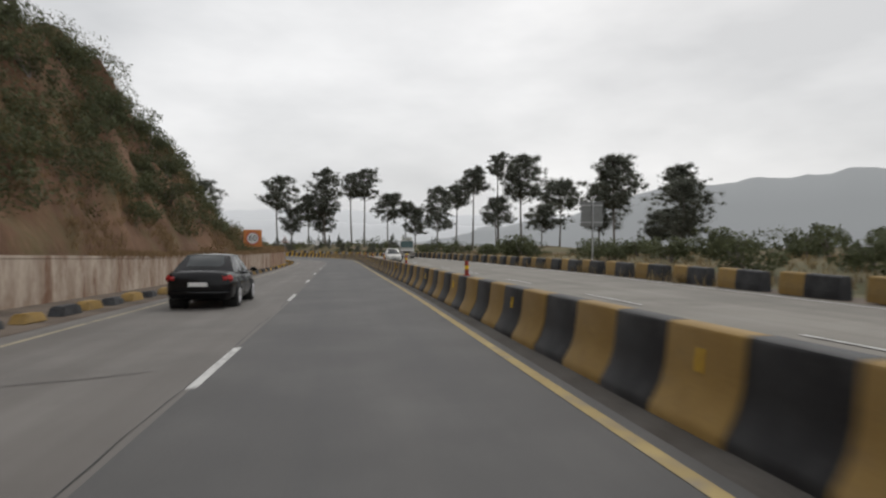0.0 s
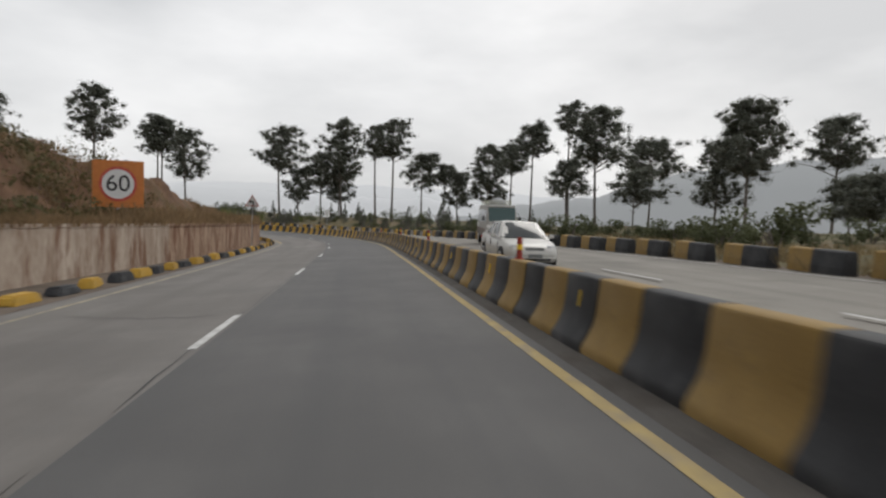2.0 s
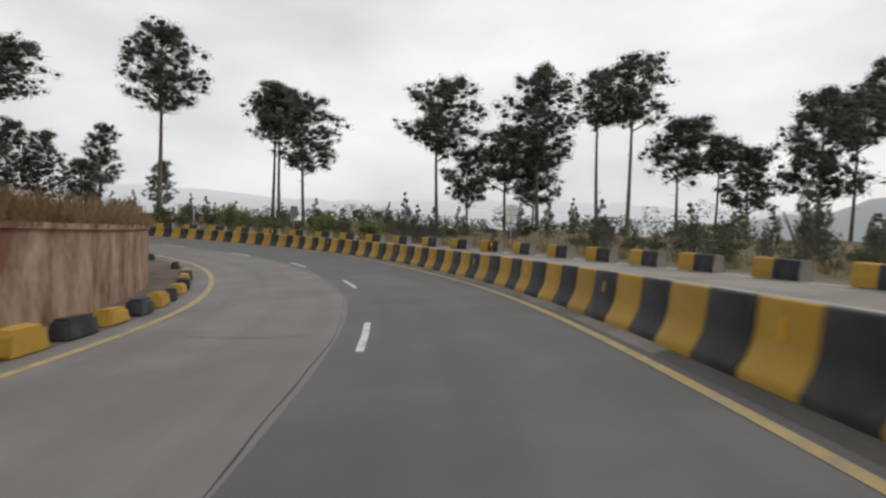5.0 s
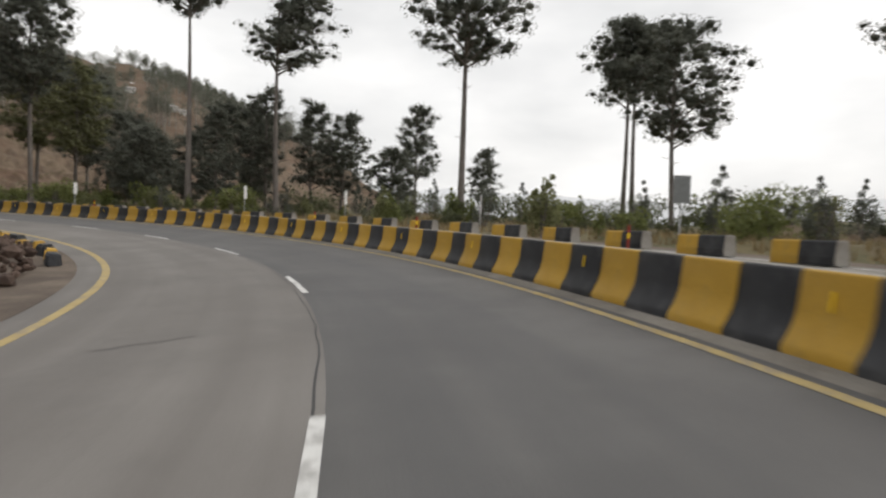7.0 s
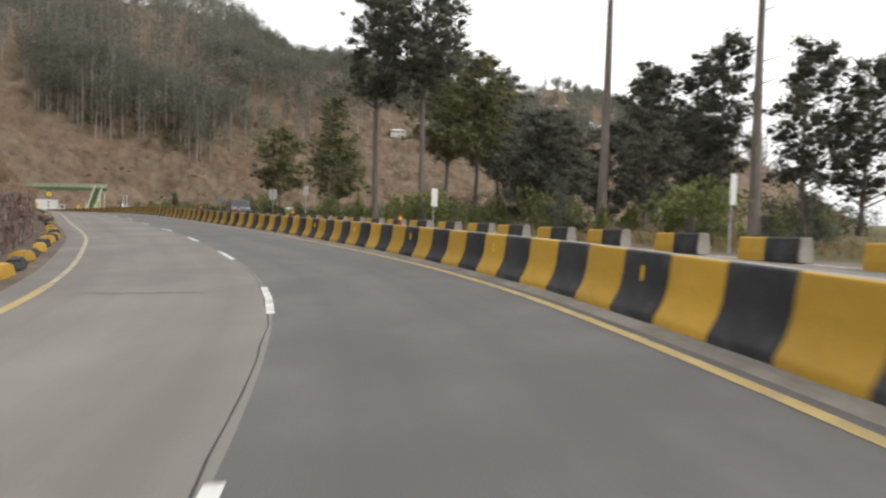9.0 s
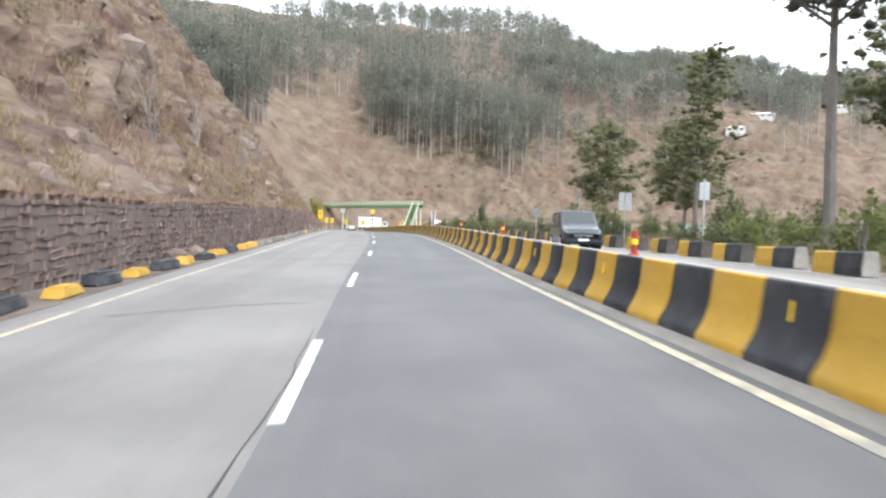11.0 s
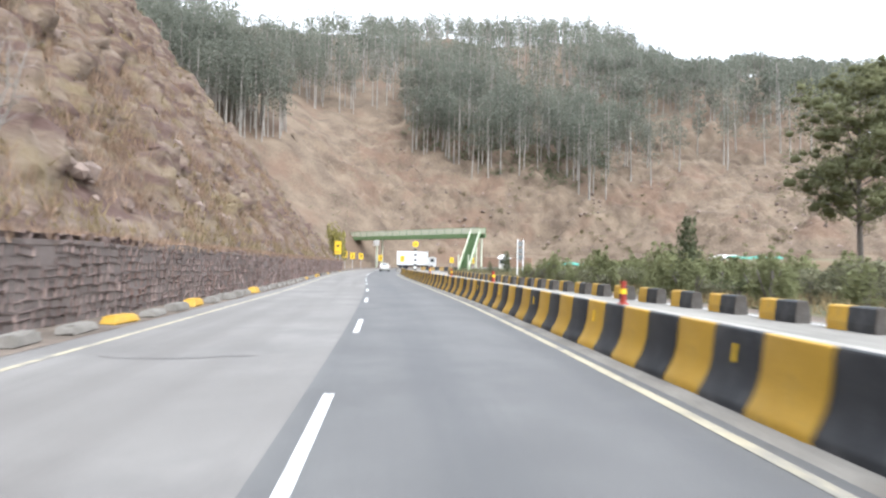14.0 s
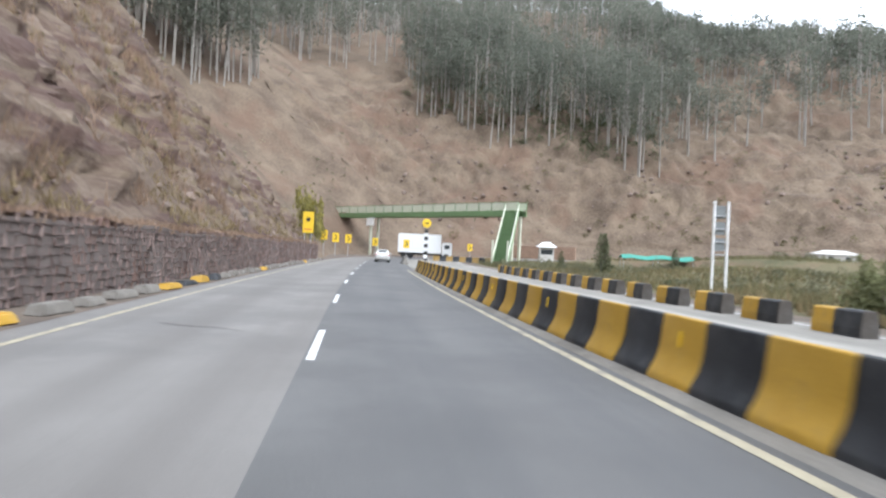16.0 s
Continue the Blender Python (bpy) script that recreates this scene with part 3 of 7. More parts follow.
# ---- concrete blocks along the far verge ----
def block_mesh(paint, bare):
    """A block, half yellow and half black, with an end of bare concrete where it is given, and chamfered top edges."""
    prof = [(-0.22, 0), (-0.22, 0.2), (-0.17, 0.56), (-0.13, 0.6), (0.13, 0.6), (0.17, 0.56), (0.22, 0.2), (0.22, 0)]
    cuts, k = [-1.14, -1.12, -0.12, 1.08 if bare else 1.0, 1.12, 1.14], len(prof)
    verts, faces, index = [], [], []
    for i, y in enumerate(cuts):
        q = 0.96 if i in (0, 5) else 1.0
        verts += [(x * q, y, z * q if z > 0.3 else z) for x, z in prof]
    for r, mat in enumerate((0, 0, 1, 2, 2)):
        faces += [(r * k + i, r * k + i + 1, (r + 1) * k + i + 1, (r + 1) * k + i) for i in range(k - 1)]
        index += [mat] * (k - 1)
    faces += [tuple(range(k)), tuple(range(5 * k, 6 * k))[::-1]]
    return mesh_from("concrete_block", verts, faces, [paint, M_BARRIER_BLACK, bare or M_BARRIER_BLACK], index + [0, 2])


def verge_u(s):
    return float(np.interp(s, [0, 40, 110, 150, 230, 300], [13.0, 13.0, 12.6, 12.1, 12.3, 11.6]) + widen(s))


BLOCKS = [block_mesh(M_BARRIER_WORN, None), block_mesh(M_BARRIER_YELLOW, M_CONCRETE), block_mesh(M_BARRIER_YELLOW, M_FOOTING)]
s0 = -18.0
while s0 < 352:
    ob = new("concrete_block", BLOCKS[0 if s0 < 112 else 1 if s0 < 225 else 2])
    tall = float(np.interp(s0, [100, 120], [1.12, 1.0]))
    put(ob, at_road(s0, verge_u(s0), 0.0, 180 + random.uniform(-3, 3)) @ Matrix.Diagonal((1, float(np.interp(s0, [116, 120, 215, 240], [1.0, 0.82, 0.82, 0.7])), tall, 1)))
    tagged(ob, "concrete verge block painted yellow and black with a bare end" if s0 > 112 else "concrete verge block painted yellow and black", "concrete block", group="verge blocks")
    s0 += float(np.interp(s0, [110, 130], [3.05, 2.65])) + random.uniform(-0.1, 0.15)

# the striped barrier beyond the turning gap
far_barrier = tagged(put(new("median_barrier"), Matrix.Translation((-252.7, 83.9, -0.4)) @ Matrix.Rotation(radians(12), 4, "Z")), "striped barrier curving away beyond the turning gap", "barrier")
for n in range(9):
    ob = new("barrier_band", jersey_segment("band", 1.0, (M_BARRIER_WORN, M_BARRIER_BLACK)[n % 2]))
    ob.parent = far_barrier
    put(ob, Matrix.Translation((0, n * 1.02, 0)))

# ---- more materials ----
M_ROCKFACE = material("rocky_cut_slope", (0.082, 0.055, 0.04), (0.197, 0.15, 0.111), 0.3, 0.95, 1.0, 2.4, spots=(0.14, 0.105, 0.055), spot_scale=0.17, spot_amount=0.75, stretch=(1, 1, 1.6), relief=0.3, strata=(0.072, 0.04, 0.034))
M_REDBANK = material("red_cut_bank", (0.085, 0.046, 0.028), (0.195, 0.112, 0.066), 0.4, 0.95, 0.9, 2.5, spots=(0.115, 0.088, 0.042), spot_scale=0.3, spot_amount=0.9, stretch=(1, 1, 0.7), relief=0.2)
M_STONE = material("brown_wall_stone", (0.165, 0.12, 0.107), (0.32, 0.248, 0.222), 1.3, 0.92, 0.7, 9, spots=(0.19, 0.115, 0.09), spot_scale=0.5, spot_amount=0.6, vary=0.38)
M_MORTAR = material("dark_mortar", (0.1, 0.08, 0.072), (0.17, 0.14, 0.127), 2.0, 0.95, 0.4, 20)
M_ROCK = material("pale_rock", (0.125, 0.092, 0.076), (0.245, 0.19, 0.158), 0.9, 0.9, 0.6, 8, vary=0.25)
M_RUBBLE = material("brown_rubble", (0.05, 0.034, 0.028), (0.125, 0.088, 0.07), 0.9, 0.95, 0.6, 8, vary=0.3)
M_BARK = material("pine_bark", (0.115, 0.1, 0.09), (0.235, 0.21, 0.19), 2.0, 0.95, 0.6, 12, stretch=(1, 1, 0.25))
M_BARK_PALE = material("pale_bare_trunk", (0.19, 0.17, 0.15), (0.36, 0.33, 0.295), 1.0, 0.95, 0.3, 6, stretch=(1, 1, 0.25))
# needle colour lifted towards grey: the haze before the pines is put into it
M_NEEDLES_HAZED = material("hazed_pine_needles", (0.112, 0.12, 0.098), (0.176, 0.183, 0.149), 0.35, 0.85, 0.0, 5, vary=0.15, through_light=0.5)
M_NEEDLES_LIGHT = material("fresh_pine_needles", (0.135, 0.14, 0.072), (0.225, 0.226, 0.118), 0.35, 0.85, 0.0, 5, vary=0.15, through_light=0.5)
M_ROCKFACE_BARE = material("weathered_outcrop", (0.06, 0.046, 0.038), (0.2, 0.165, 0.135), 0.7, 0.93, 0.9, 5.0, relief=0.15)
# hill forest base colour carries the distance haze, paler than bare needles
M_FOREST_HAZED = material("hazed_forest_needles", (0.13, 0.138, 0.11), (0.21, 0.217, 0.172), 0.09, 0.9, 0.0, 1.0, vary=0.12, through_light=0.5)
M_SHRUB_BRIGHT = material("fresh_green_leaves", (0.12, 0.14, 0.05), (0.24, 0.26, 0.095), 0.5, 0.85, 0.0, 5, vary=0.2, through_light=0.4)
M_SHRUB = material("shrub_leaves", (0.07, 0.08, 0.043), (0.145, 0.157, 0.083), 0.6, 0.85, 0.0, 6, vary=0.2, through_light=0.4)
M_STRAW = material("dry_grass", (0.17, 0.13, 0.07), (0.32, 0.25, 0.14), 0.5, 0.9, 0.0, 6, vary=0.3, through_light=0.4)
M_BROWN_GRASS = material("brown_grass", (0.17, 0.115, 0.06), (0.32, 0.225, 0.13), 0.3, 0.9, 0.0, 6, vary=0.2, through_light=0.4)
M_FIELD_GRASS = material("olive_field_grass", (0.12, 0.115, 0.06), (0.23, 0.21, 0.11), 0.3, 0.9, 0.0, 6, vary=0.25, through_light=0.4)
M_BRUSH = material("dry_brush_twigs", (0.2, 0.135, 0.092), (0.36, 0.255, 0.178), 0.3, 0.9, 0.0, 6, vary=0.25, through_light=0.3)
M_SCRUB = material("olive_scrub", (0.08, 0.075, 0.035), (0.16, 0.14, 0.065), 0.5, 0.9, 0.0, 6, vary=0.2, through_light=0.4)
M_DRY_SCRUB = material("dry_scrub", (0.13, 0.1, 0.055), (0.24, 0.19, 0.11), 0.25, 0.9, 0.0, 6, vary=0.35, through_light=0.4)
M_YELLOWBUSH = material("yellow_green_leaves", (0.2, 0.18, 0.05), (0.34, 0.3, 0.09), 0.6, 0.85, 0.0, 6, vary=0.3, through_light=0.4)


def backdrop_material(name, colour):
    """Distant hills, with the haze of damp air put into pale colour and a faint glow."""
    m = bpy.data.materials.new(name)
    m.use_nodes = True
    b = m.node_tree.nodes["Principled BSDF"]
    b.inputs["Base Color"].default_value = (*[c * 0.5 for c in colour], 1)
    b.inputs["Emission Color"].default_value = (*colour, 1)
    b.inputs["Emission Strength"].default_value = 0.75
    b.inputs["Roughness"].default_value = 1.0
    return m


def ridge(name, radius, points, colour, label):
    """A far ridge on an arc round the place: points of bearing (degrees from north to the east) and height."""
    bearing = np.linspace(points[0][0], points[-1][0], 160)
    top = np.interp(bearing, [p[0] for p in points], [p[1] for p in points])
    top = top + radius * 0.004 * waves(bearing * 3.0, bearing * 0 + 7, 14, 21) + radius * 0.0018 * waves(bearing * 3.0, bearing * 0, 3.1, 22)
    verts = []
    for b, h in zip(np.radians(bearing), top):
        for r, z in ((radius, -60.0), (radius + 60, max(h * 0.55, -50)), (radius + 180, h)):
            verts.append((math.sin(b) * r, 100 + math.cos(b) * r, z))
    faces = [(3 * i + j, 3 * i + 3 + j, 3 * i + 4 + j, 3 * i + 1 + j) for i in range(159) for j in range(2)]
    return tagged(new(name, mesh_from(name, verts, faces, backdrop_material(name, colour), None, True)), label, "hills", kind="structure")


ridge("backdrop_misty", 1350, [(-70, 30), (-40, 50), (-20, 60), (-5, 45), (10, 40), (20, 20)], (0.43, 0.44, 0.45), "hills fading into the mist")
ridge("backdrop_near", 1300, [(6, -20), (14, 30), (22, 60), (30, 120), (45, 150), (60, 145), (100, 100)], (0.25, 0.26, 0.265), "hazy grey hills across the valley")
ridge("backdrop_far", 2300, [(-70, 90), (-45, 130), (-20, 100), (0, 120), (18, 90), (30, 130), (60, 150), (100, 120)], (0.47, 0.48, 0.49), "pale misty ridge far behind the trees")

# ---- cut slopes beside the road ----
def slope(name, s0, s1, ds, u_start, width, steps, mat, label, seed, relief):
    ss = np.arange(s0, s1 + 1e-6, ds)
    depth = width * (np.linspace(0, 1, steps) ** 1.35)
    S, D = np.meshgrid(ss, depth, indexing="ij")
    U = u_start(S) - D
    p = place(S, U)
    x, y = p[..., 0], p[..., 1]
    z = land(x, y)
    amount = np.clip(D / 3, 0, 1) * relief
    ledge = np.abs(waves(x + 0.6 * z, y + 0.4 * z, 3.2, seed)) + 0.6 * np.abs(waves(x - z, y + z, 1.6, seed + 1))
    # beds of rock dipping along the road, broken into blocks; grass and scree lie smooth between them
    bed = z - 0.35 * S + 0.15 * D
    slab, _ = cell_noise(0.22 * S, 0.3 * D, bed, 1.7, seed)
    block, edge = cell_noise(0.6 * S, 0.6 * D, 1.2 * bed, 1.1, seed + 3)
    bare = np.clip(0.75 + 1.1 * waves(S, D * 1.4 + 0.5 * S, 19, seed + 5), 0, 1.25)
    rock = amount * bare * (1.15 * (slab - 0.5) + 0.8 * (block - 0.5) - 0.3 * np.clip(0.16 - edge, 0, 1) / 0.16)
    z = z + amount * 0.7 * (ledge - 0.6) + 0.45 * rock
    off = amount * 0.35 * waves(x + z, y - z, 2.6, seed + 2) + 0.8 * rock
    head = np.interp(S, LINE_S, LINE_HEAD)
    x, y = x + np.sin(head) * off, y - np.cos(head) * off
    n, k = S.shape
    i, j = np.meshgrid(np.arange(n - 1), np.arange(k - 1), indexing="ij")
    a = (i * k + j).ravel()
    me = mesh_from(name, np.stack([x, y, z], -1).reshape(-1, 3), np.stack([a, a + k, a + k + 1, a + 1], 1).tolist(), mat, None, True)
    return tagged(new(name, me), label, "slope", kind="structure")


slope("cut_bank", -60, 155, 0.5, lambda s: wall_u(s) - 0.3, 62, 110, M_REDBANK, "steep red earth bank with rock and scrub", 31, 0.4)
slope("rocky_slope", 182, 378, 0.45, lambda s: s * 0 - 6.25, 66, 170, M_ROCKFACE, "steep rocky reddish hillside cut above the stone wall", 41, 0.85)

# ---- plastered retaining wall ----
def wall_strip(name, s0, s1, step, u_of, top_of, thick, mat, label, category, cap=0.02):
    ss = np.arange(s0, s1 + 1e-6, step)
    rows = []
    for off, up in ((0, -0.05), (0.0, 0.93), (cap, 0.94), (cap, 1.0), (-thick, 1.0), (-thick, -0.05)):
        rows.append(place(ss, u_of(ss) + off, top_of(ss) * up if up > 0 else up))
    v = np.stack(rows, 1)
    n, k = v.shape[:2]
    i, j = np.meshgrid(np.arange(n - 1), np.arange(k - 1), indexing="ij")
    a = (i * k + j).ravel()
    faces = np.stack([a, a + k, a + k + 1, a + 1], 1).tolist() + [list(range(k)), list(range((n - 1) * k, n * k))[::-1]]
    return tagged(new(name, mesh_from(name, v.reshape(-1, 3), faces, mat)), label, category, kind="structure")


wall_strip("wall_rusty", 76, 153, 1.0, wall_u, wall_top, 0.4, M_WALL_RED, "rust-red stained plastered retaining wall round the bend", "retaining wall", 0.07)
wall_strip("wall_plaster", -50, 76, 1.0, wall_u, wall_top, 0.4, M_WALL, "rust-stained plastered retaining wall beside the road", "retaining wall")

# ---- rubble stone wall ----
def stone_mesh(seed, w, h):
    rs = np.random.RandomState(seed)
    x, y, z = w / 2, 0.13, h / 2
    v = []
    for sy in (-1, 1):
        for sx, sz in ((-1, -1), (1, -1), (1, 1), (-1, 1)):
            q = 1.0 if sy > 0 else 0.84
            v.append((sx * x * q * rs.uniform(0.84, 1.0), sy * y * rs.uniform(0.8, 1.0), sz * z * q * rs.uniform(0.8, 1.0)))
    return v, [(0, 1, 5, 4), (1, 2, 6, 5), (2, 3, 7, 6), (3, 0, 4, 7), (0, 3, 2, 1)]


STONE_WALL_U, STONE_WALL_H = -5.75, 1.82
core = wall_strip("wall_stone", 186, 376, 1.0, lambda s: s * 0 + STONE_WALL_U - 0.035, lambda s: s * 0 + STONE_WALL_H - 0.08 + 0.1 * np.sin(s * 0.7) * np.sin(s * 0.23), 0.5, M_MORTAR, "dark rubble stone retaining wall at the foot of the slope", "stone wall")
STONE_SIZES = [(0.2 + 0.06 * (k % 7), 0.15 + 0.025 * (k % 5)) for k in range(24)]
STONES = [mesh_from("stone", *stone_mesh(k, *STONE_SIZES[k]), M_STONE) for k in range(24)]
loose_v, loose_f = [], []
rs = np.random.RandomState(12)
for row in range(9):
    s = 186.2 + rs.uniform(0, 0.3)
    while s < 375.5:
        k = rs.randint(24)
        w, h = STONE_SIZES[k]
        up = 0.11 + row * 0.2 + rs.uniform(-0.025, 0.025) + 0.045 * math.sin(s * 0.45 + row * 0.5)
        m = at_road(s + w / 2, STONE_WALL_U - 0.13 + rs.uniform(-0.02, 0.03), up) @ Matrix.Rotation(radians(-90), 4, "Z") @ Matrix.Rotation(radians(rs.uniform(-7, 7)), 4, "Y") @ Matrix.Rotation(radians(rs.uniform(-4, 4)), 4, "X")
        if 224 < s < 235:
            ob = new("stone", STONES[k])
            ob.parent = core
            put(ob, m)
        else:
            v, f = stone_mesh(k, w, h)
            n0 = len(loose_v)
            loose_v += [tuple(m @ Vector(c)) for c in v]
            loose_f += [tuple(i + n0 for i in q) for q in f]
        s += w + 0.02
ob = new("stonework", mesh_from("stonework", loose_v, loose_f, M_STONE))
ob.parent = core
tagged(ob, kind="stuff")

# ---- kerb stones ----
def kerb_mesh(mat, seed):
    """A rough cast kerb stone with sloping, worn sides."""
    rs = np.random.RandomState(seed)
    bm = bmesh.new()
    box(bm, -0.2, 0.2, -0.5, 0.5, -0.03, 0.3, 0.05)
    for v in bm.verts:
        q = 1 - 0.75 * max(v.co.z, 0)
        v.co.x, v.co.y = v.co.x * (q + rs.uniform(-0.05, 0.05)), v.co.y * (q + 0.08 + rs.uniform(-0.03, 0.03))
        v.co.z += rs.uniform(-0.025, 0.025)
    me = bpy.data.meshes.new("kerb_stone")
    bm.to_mesh(me)
    bm.free()
    me.materials.append(mat)
    return me


KERBS = {"bright": [kerb_mesh(M_BARRIER_YELLOW, k) for k in range(3)], "yellow": [kerb_mesh(M_BARRIER_WORN, k) for k in range(3)], "black": [kerb_mesh(M_BARRIER_BLACK, k + 5) for k in range(3)], "grey": [kerb_mesh(M_FOOTING_PALE, k + 9) for k in range(3)]}
rs = np.random.RandomState(4)
s, n = 8.0, 0
while s < 372:
    if not (160 < s < 168) and not (138 < s < 160 and n % 4 != 1):
        colour = ("yellow", "black")[n % 2]
        if 232 < s < 318 or s > 326:
            colour = "grey" if rs.uniform() < 0.85 else "yellow"
        if colour == "yellow" and s > 60:
            colour = "bright"
        u = float(np.interp(s, [0, 30, 60, 110, 135, 160, 220, 300], [-5.3, -5.3, -5.1, -4.7, -4.75, -5.2, -4.95, -4.9])) + rs.uniform(-0.06, 0.06)
        ob = put(new("kerb_stone", KERBS[colour][rs.randint(3)]), at_road(s, u, 0.01, rs.uniform(-8, 8)) @ Matrix.Diagonal((1, rs.uniform(0.85, 1.1), rs.uniform(0.65, 0.95) if s < 112 else rs.uniform(0.95, 1.25) if s < 175 else rs.uniform(0.6, 0.95) if s < 230 else rs.uniform(0.45, 0.75), 1)))
        tagged(ob, {"bright": "chunky bright yellow painted kerb stone on the dirt shoulder", "yellow": "worn yellow painted kerb stone on the dirt shoulder", "black": "worn black painted kerb stone on the dirt shoulder", "grey": "bare grey concrete kerb stone below the stone wall"}[colour], "kerb stone", "kerb stones")
    s, n = s + 1.75 + rs.uniform(-0.1, 0.15), n + 1


# ---- rocks ----
def rock_data(rs, size):
    bm = bmesh.new()
    bmesh.ops.create_icosphere(bm, subdivisions=1, radius=1.0)
    squash = rs.uniform(0.55, 1.0, 3)
    for v in bm.verts:
        v.co = Vector([c * q * size * rs.uniform(0.72, 1.1) for c, q in zip(v.co, squash)])
    data = [tuple(v.co) for v in bm.verts], [tuple(v.index for v in f.verts) for f in bm.faces]
    bm.free()
    return data


def scatter_rocks(name, spots, label, mat=None):
    """Loose stones, joined into one piece of stuff."""
    rs = np.random.RandomState(len(spots))
    kinds = [rock_data(rs, 1.0) for _ in range(8)]
    verts, faces = [], []
    for (x, y, z), size in spots:
        v, f = kinds[rs.randint(8)]
        turn = Euler(rs.uniform(0, 6.28, 3)).to_matrix()
        n0 = len(verts)
        verts += [tuple(turn @ Vector(c) * size + Vector((x, y, z))) for c in v]
        faces += [tuple(i + n0 for i in q) for q in f]
    return tagged(new(name, mesh_from(name, verts, faces, mat or M_ROCK)), label, "rocks", kind="stuff")


def on_land(points):
    p = np.asarray(points, float)
    return np.stack([p[:, 0], p[:, 1], land(p[:, 0], p[:, 1])], 1)


rs = np.random.RandomState(8)
ss, uu = rs.uniform(186, 372, 2400), -6.4 - 40 * rs.uniform(0, 1, 2400) ** 1.6
pts = on_land(place(ss, uu)[:, :2])
scatter_rocks("slope_rocks", [(p, 0.12 + 0.45 * q**5) for p, q in zip(pts, rs.uniform(0, 1, 2400))], "loose pale rocks scattered over the cut slope")
rs_big = np.random.RandomState(18)
ss, uu = rs_big.uniform(190, 345, 420), -7.5 - 34 * rs_big.uniform(0, 1, 420) ** 1.4
keep = waves(ss, uu * 1.5, 13, 19) > 0.35
pts = on_land(place(ss[keep], uu[keep])[:, :2]) - (0, 0, 0.25)
scatter_rocks("rock_outcrops", [(p, 0.3 + 0.6 * q**2) for p, q in zip(pts, rs_big.uniform(0, 1, len(pts)))], "weathered rock outcrops breaking through the cut slope", M_ROCKFACE_BARE)
ss, uu = rs.uniform(154, 172, 260), -5.6 - 1.9 * rs.uniform(0, 1, 260)
pts = place(ss, uu, 0.05) + np.stack([0 * ss, 0 * ss, rs.uniform(0, 0.75, 260) * np.clip((-5.1 - uu), 0, 1)], 1)
scatter_rocks("rubble_heap", [(p, 0.08 + 0.24 * q**2) for p, q in zip(pts, rs.uniform(0, 1, 260))], "heap of broken rubble past the end of the wall", M_RUBBLE)
for s, u, size in ((224.0, -5.25, 0.55), (226.0, -5.3, 0.4), (262.5, -5.2, 0.5), (258.0, -5.25, 0.35), (148.5, -7.2, 0.75), (146.0, -7.6, 0.6), (150.6, -7.3, 0.45), (268, -12.0, 1.6), (243, -14.0, 1.8), (281, -15.0, 1.7)):
    v, f = rock_data(rs, size)
    p = on_land(place([s], [u])[:, :2])[0] if u < -6 else place(s, u, size * 0.3)
    ob = put(new("boulder", mesh_from("boulder", v, f, M_ROCK)), Matrix.Translation(p))
    tagged(ob, "fallen pale boulder with rough broken faces", "boulder", "fallen boulders")

# ---- leaves and trees ----
def leaf_cloud(rs, centres, radii, counts, size, flat=1.0):
    """Small leaf triangles in loose tufts, turned outwards: vertices, faces and soft normals."""
    verts, norms = [], []
    for c, r, n in zip(centres, radii, counts):
        d = rs.normal(size=(n, 3))
        d /= np.linalg.norm(d, axis=1)[:, None]
        p = np.asarray(c) + d * (np.asarray(r) * rs.uniform(0.35, 1.0, (n, 1)) ** 0.6) * (1, 1, flat)
        a, b = rs.normal(size=(n, 3)), rs.normal(size=(n, 3))
        a, b = a / np.linalg.norm(a, axis=1)[:, None], b / np.linalg.norm(b, axis=1)[:, None]
        s = size * rs.uniform(0.6, 1.3, (n, 1))
        tri = np.stack([p - a * s, p + a * s * 0.7 + b * s * 0.5, p - b * s * 0.8], 1)
        face = np.cross(tri[:, 1] - tri[:, 0], tri[:, 2] - tri[:, 0])
        inward = (face * d).sum(1) < 0
        tri[inward] = tri[inward][:, ::-1]
        face[inward] *= -1
        face /= np.linalg.norm(face, axis=1)[:, None] + 1e-9
        nrm = d + 0.45 * face + np.array((0, 0, 0.4))
        nrm /= np.linalg.norm(nrm, axis=1)[:, None]
        verts.append(tri)
        norms.append(np.repeat(nrm, 3, axis=0))
    v = np.concatenate(verts).reshape(-1, 3)
    return v, np.arange(len(v)).reshape(-1, 3), np.concatenate(norms)


def leaf_mesh(name, v, f, nrm, mat):
    """Leaves shaded as soft tufts."""
    me = mesh_from(name, v, f.tolist(), mat, None, True)
    me.normals_split_custom_set_from_vertices(nrm.tolist())
    return me


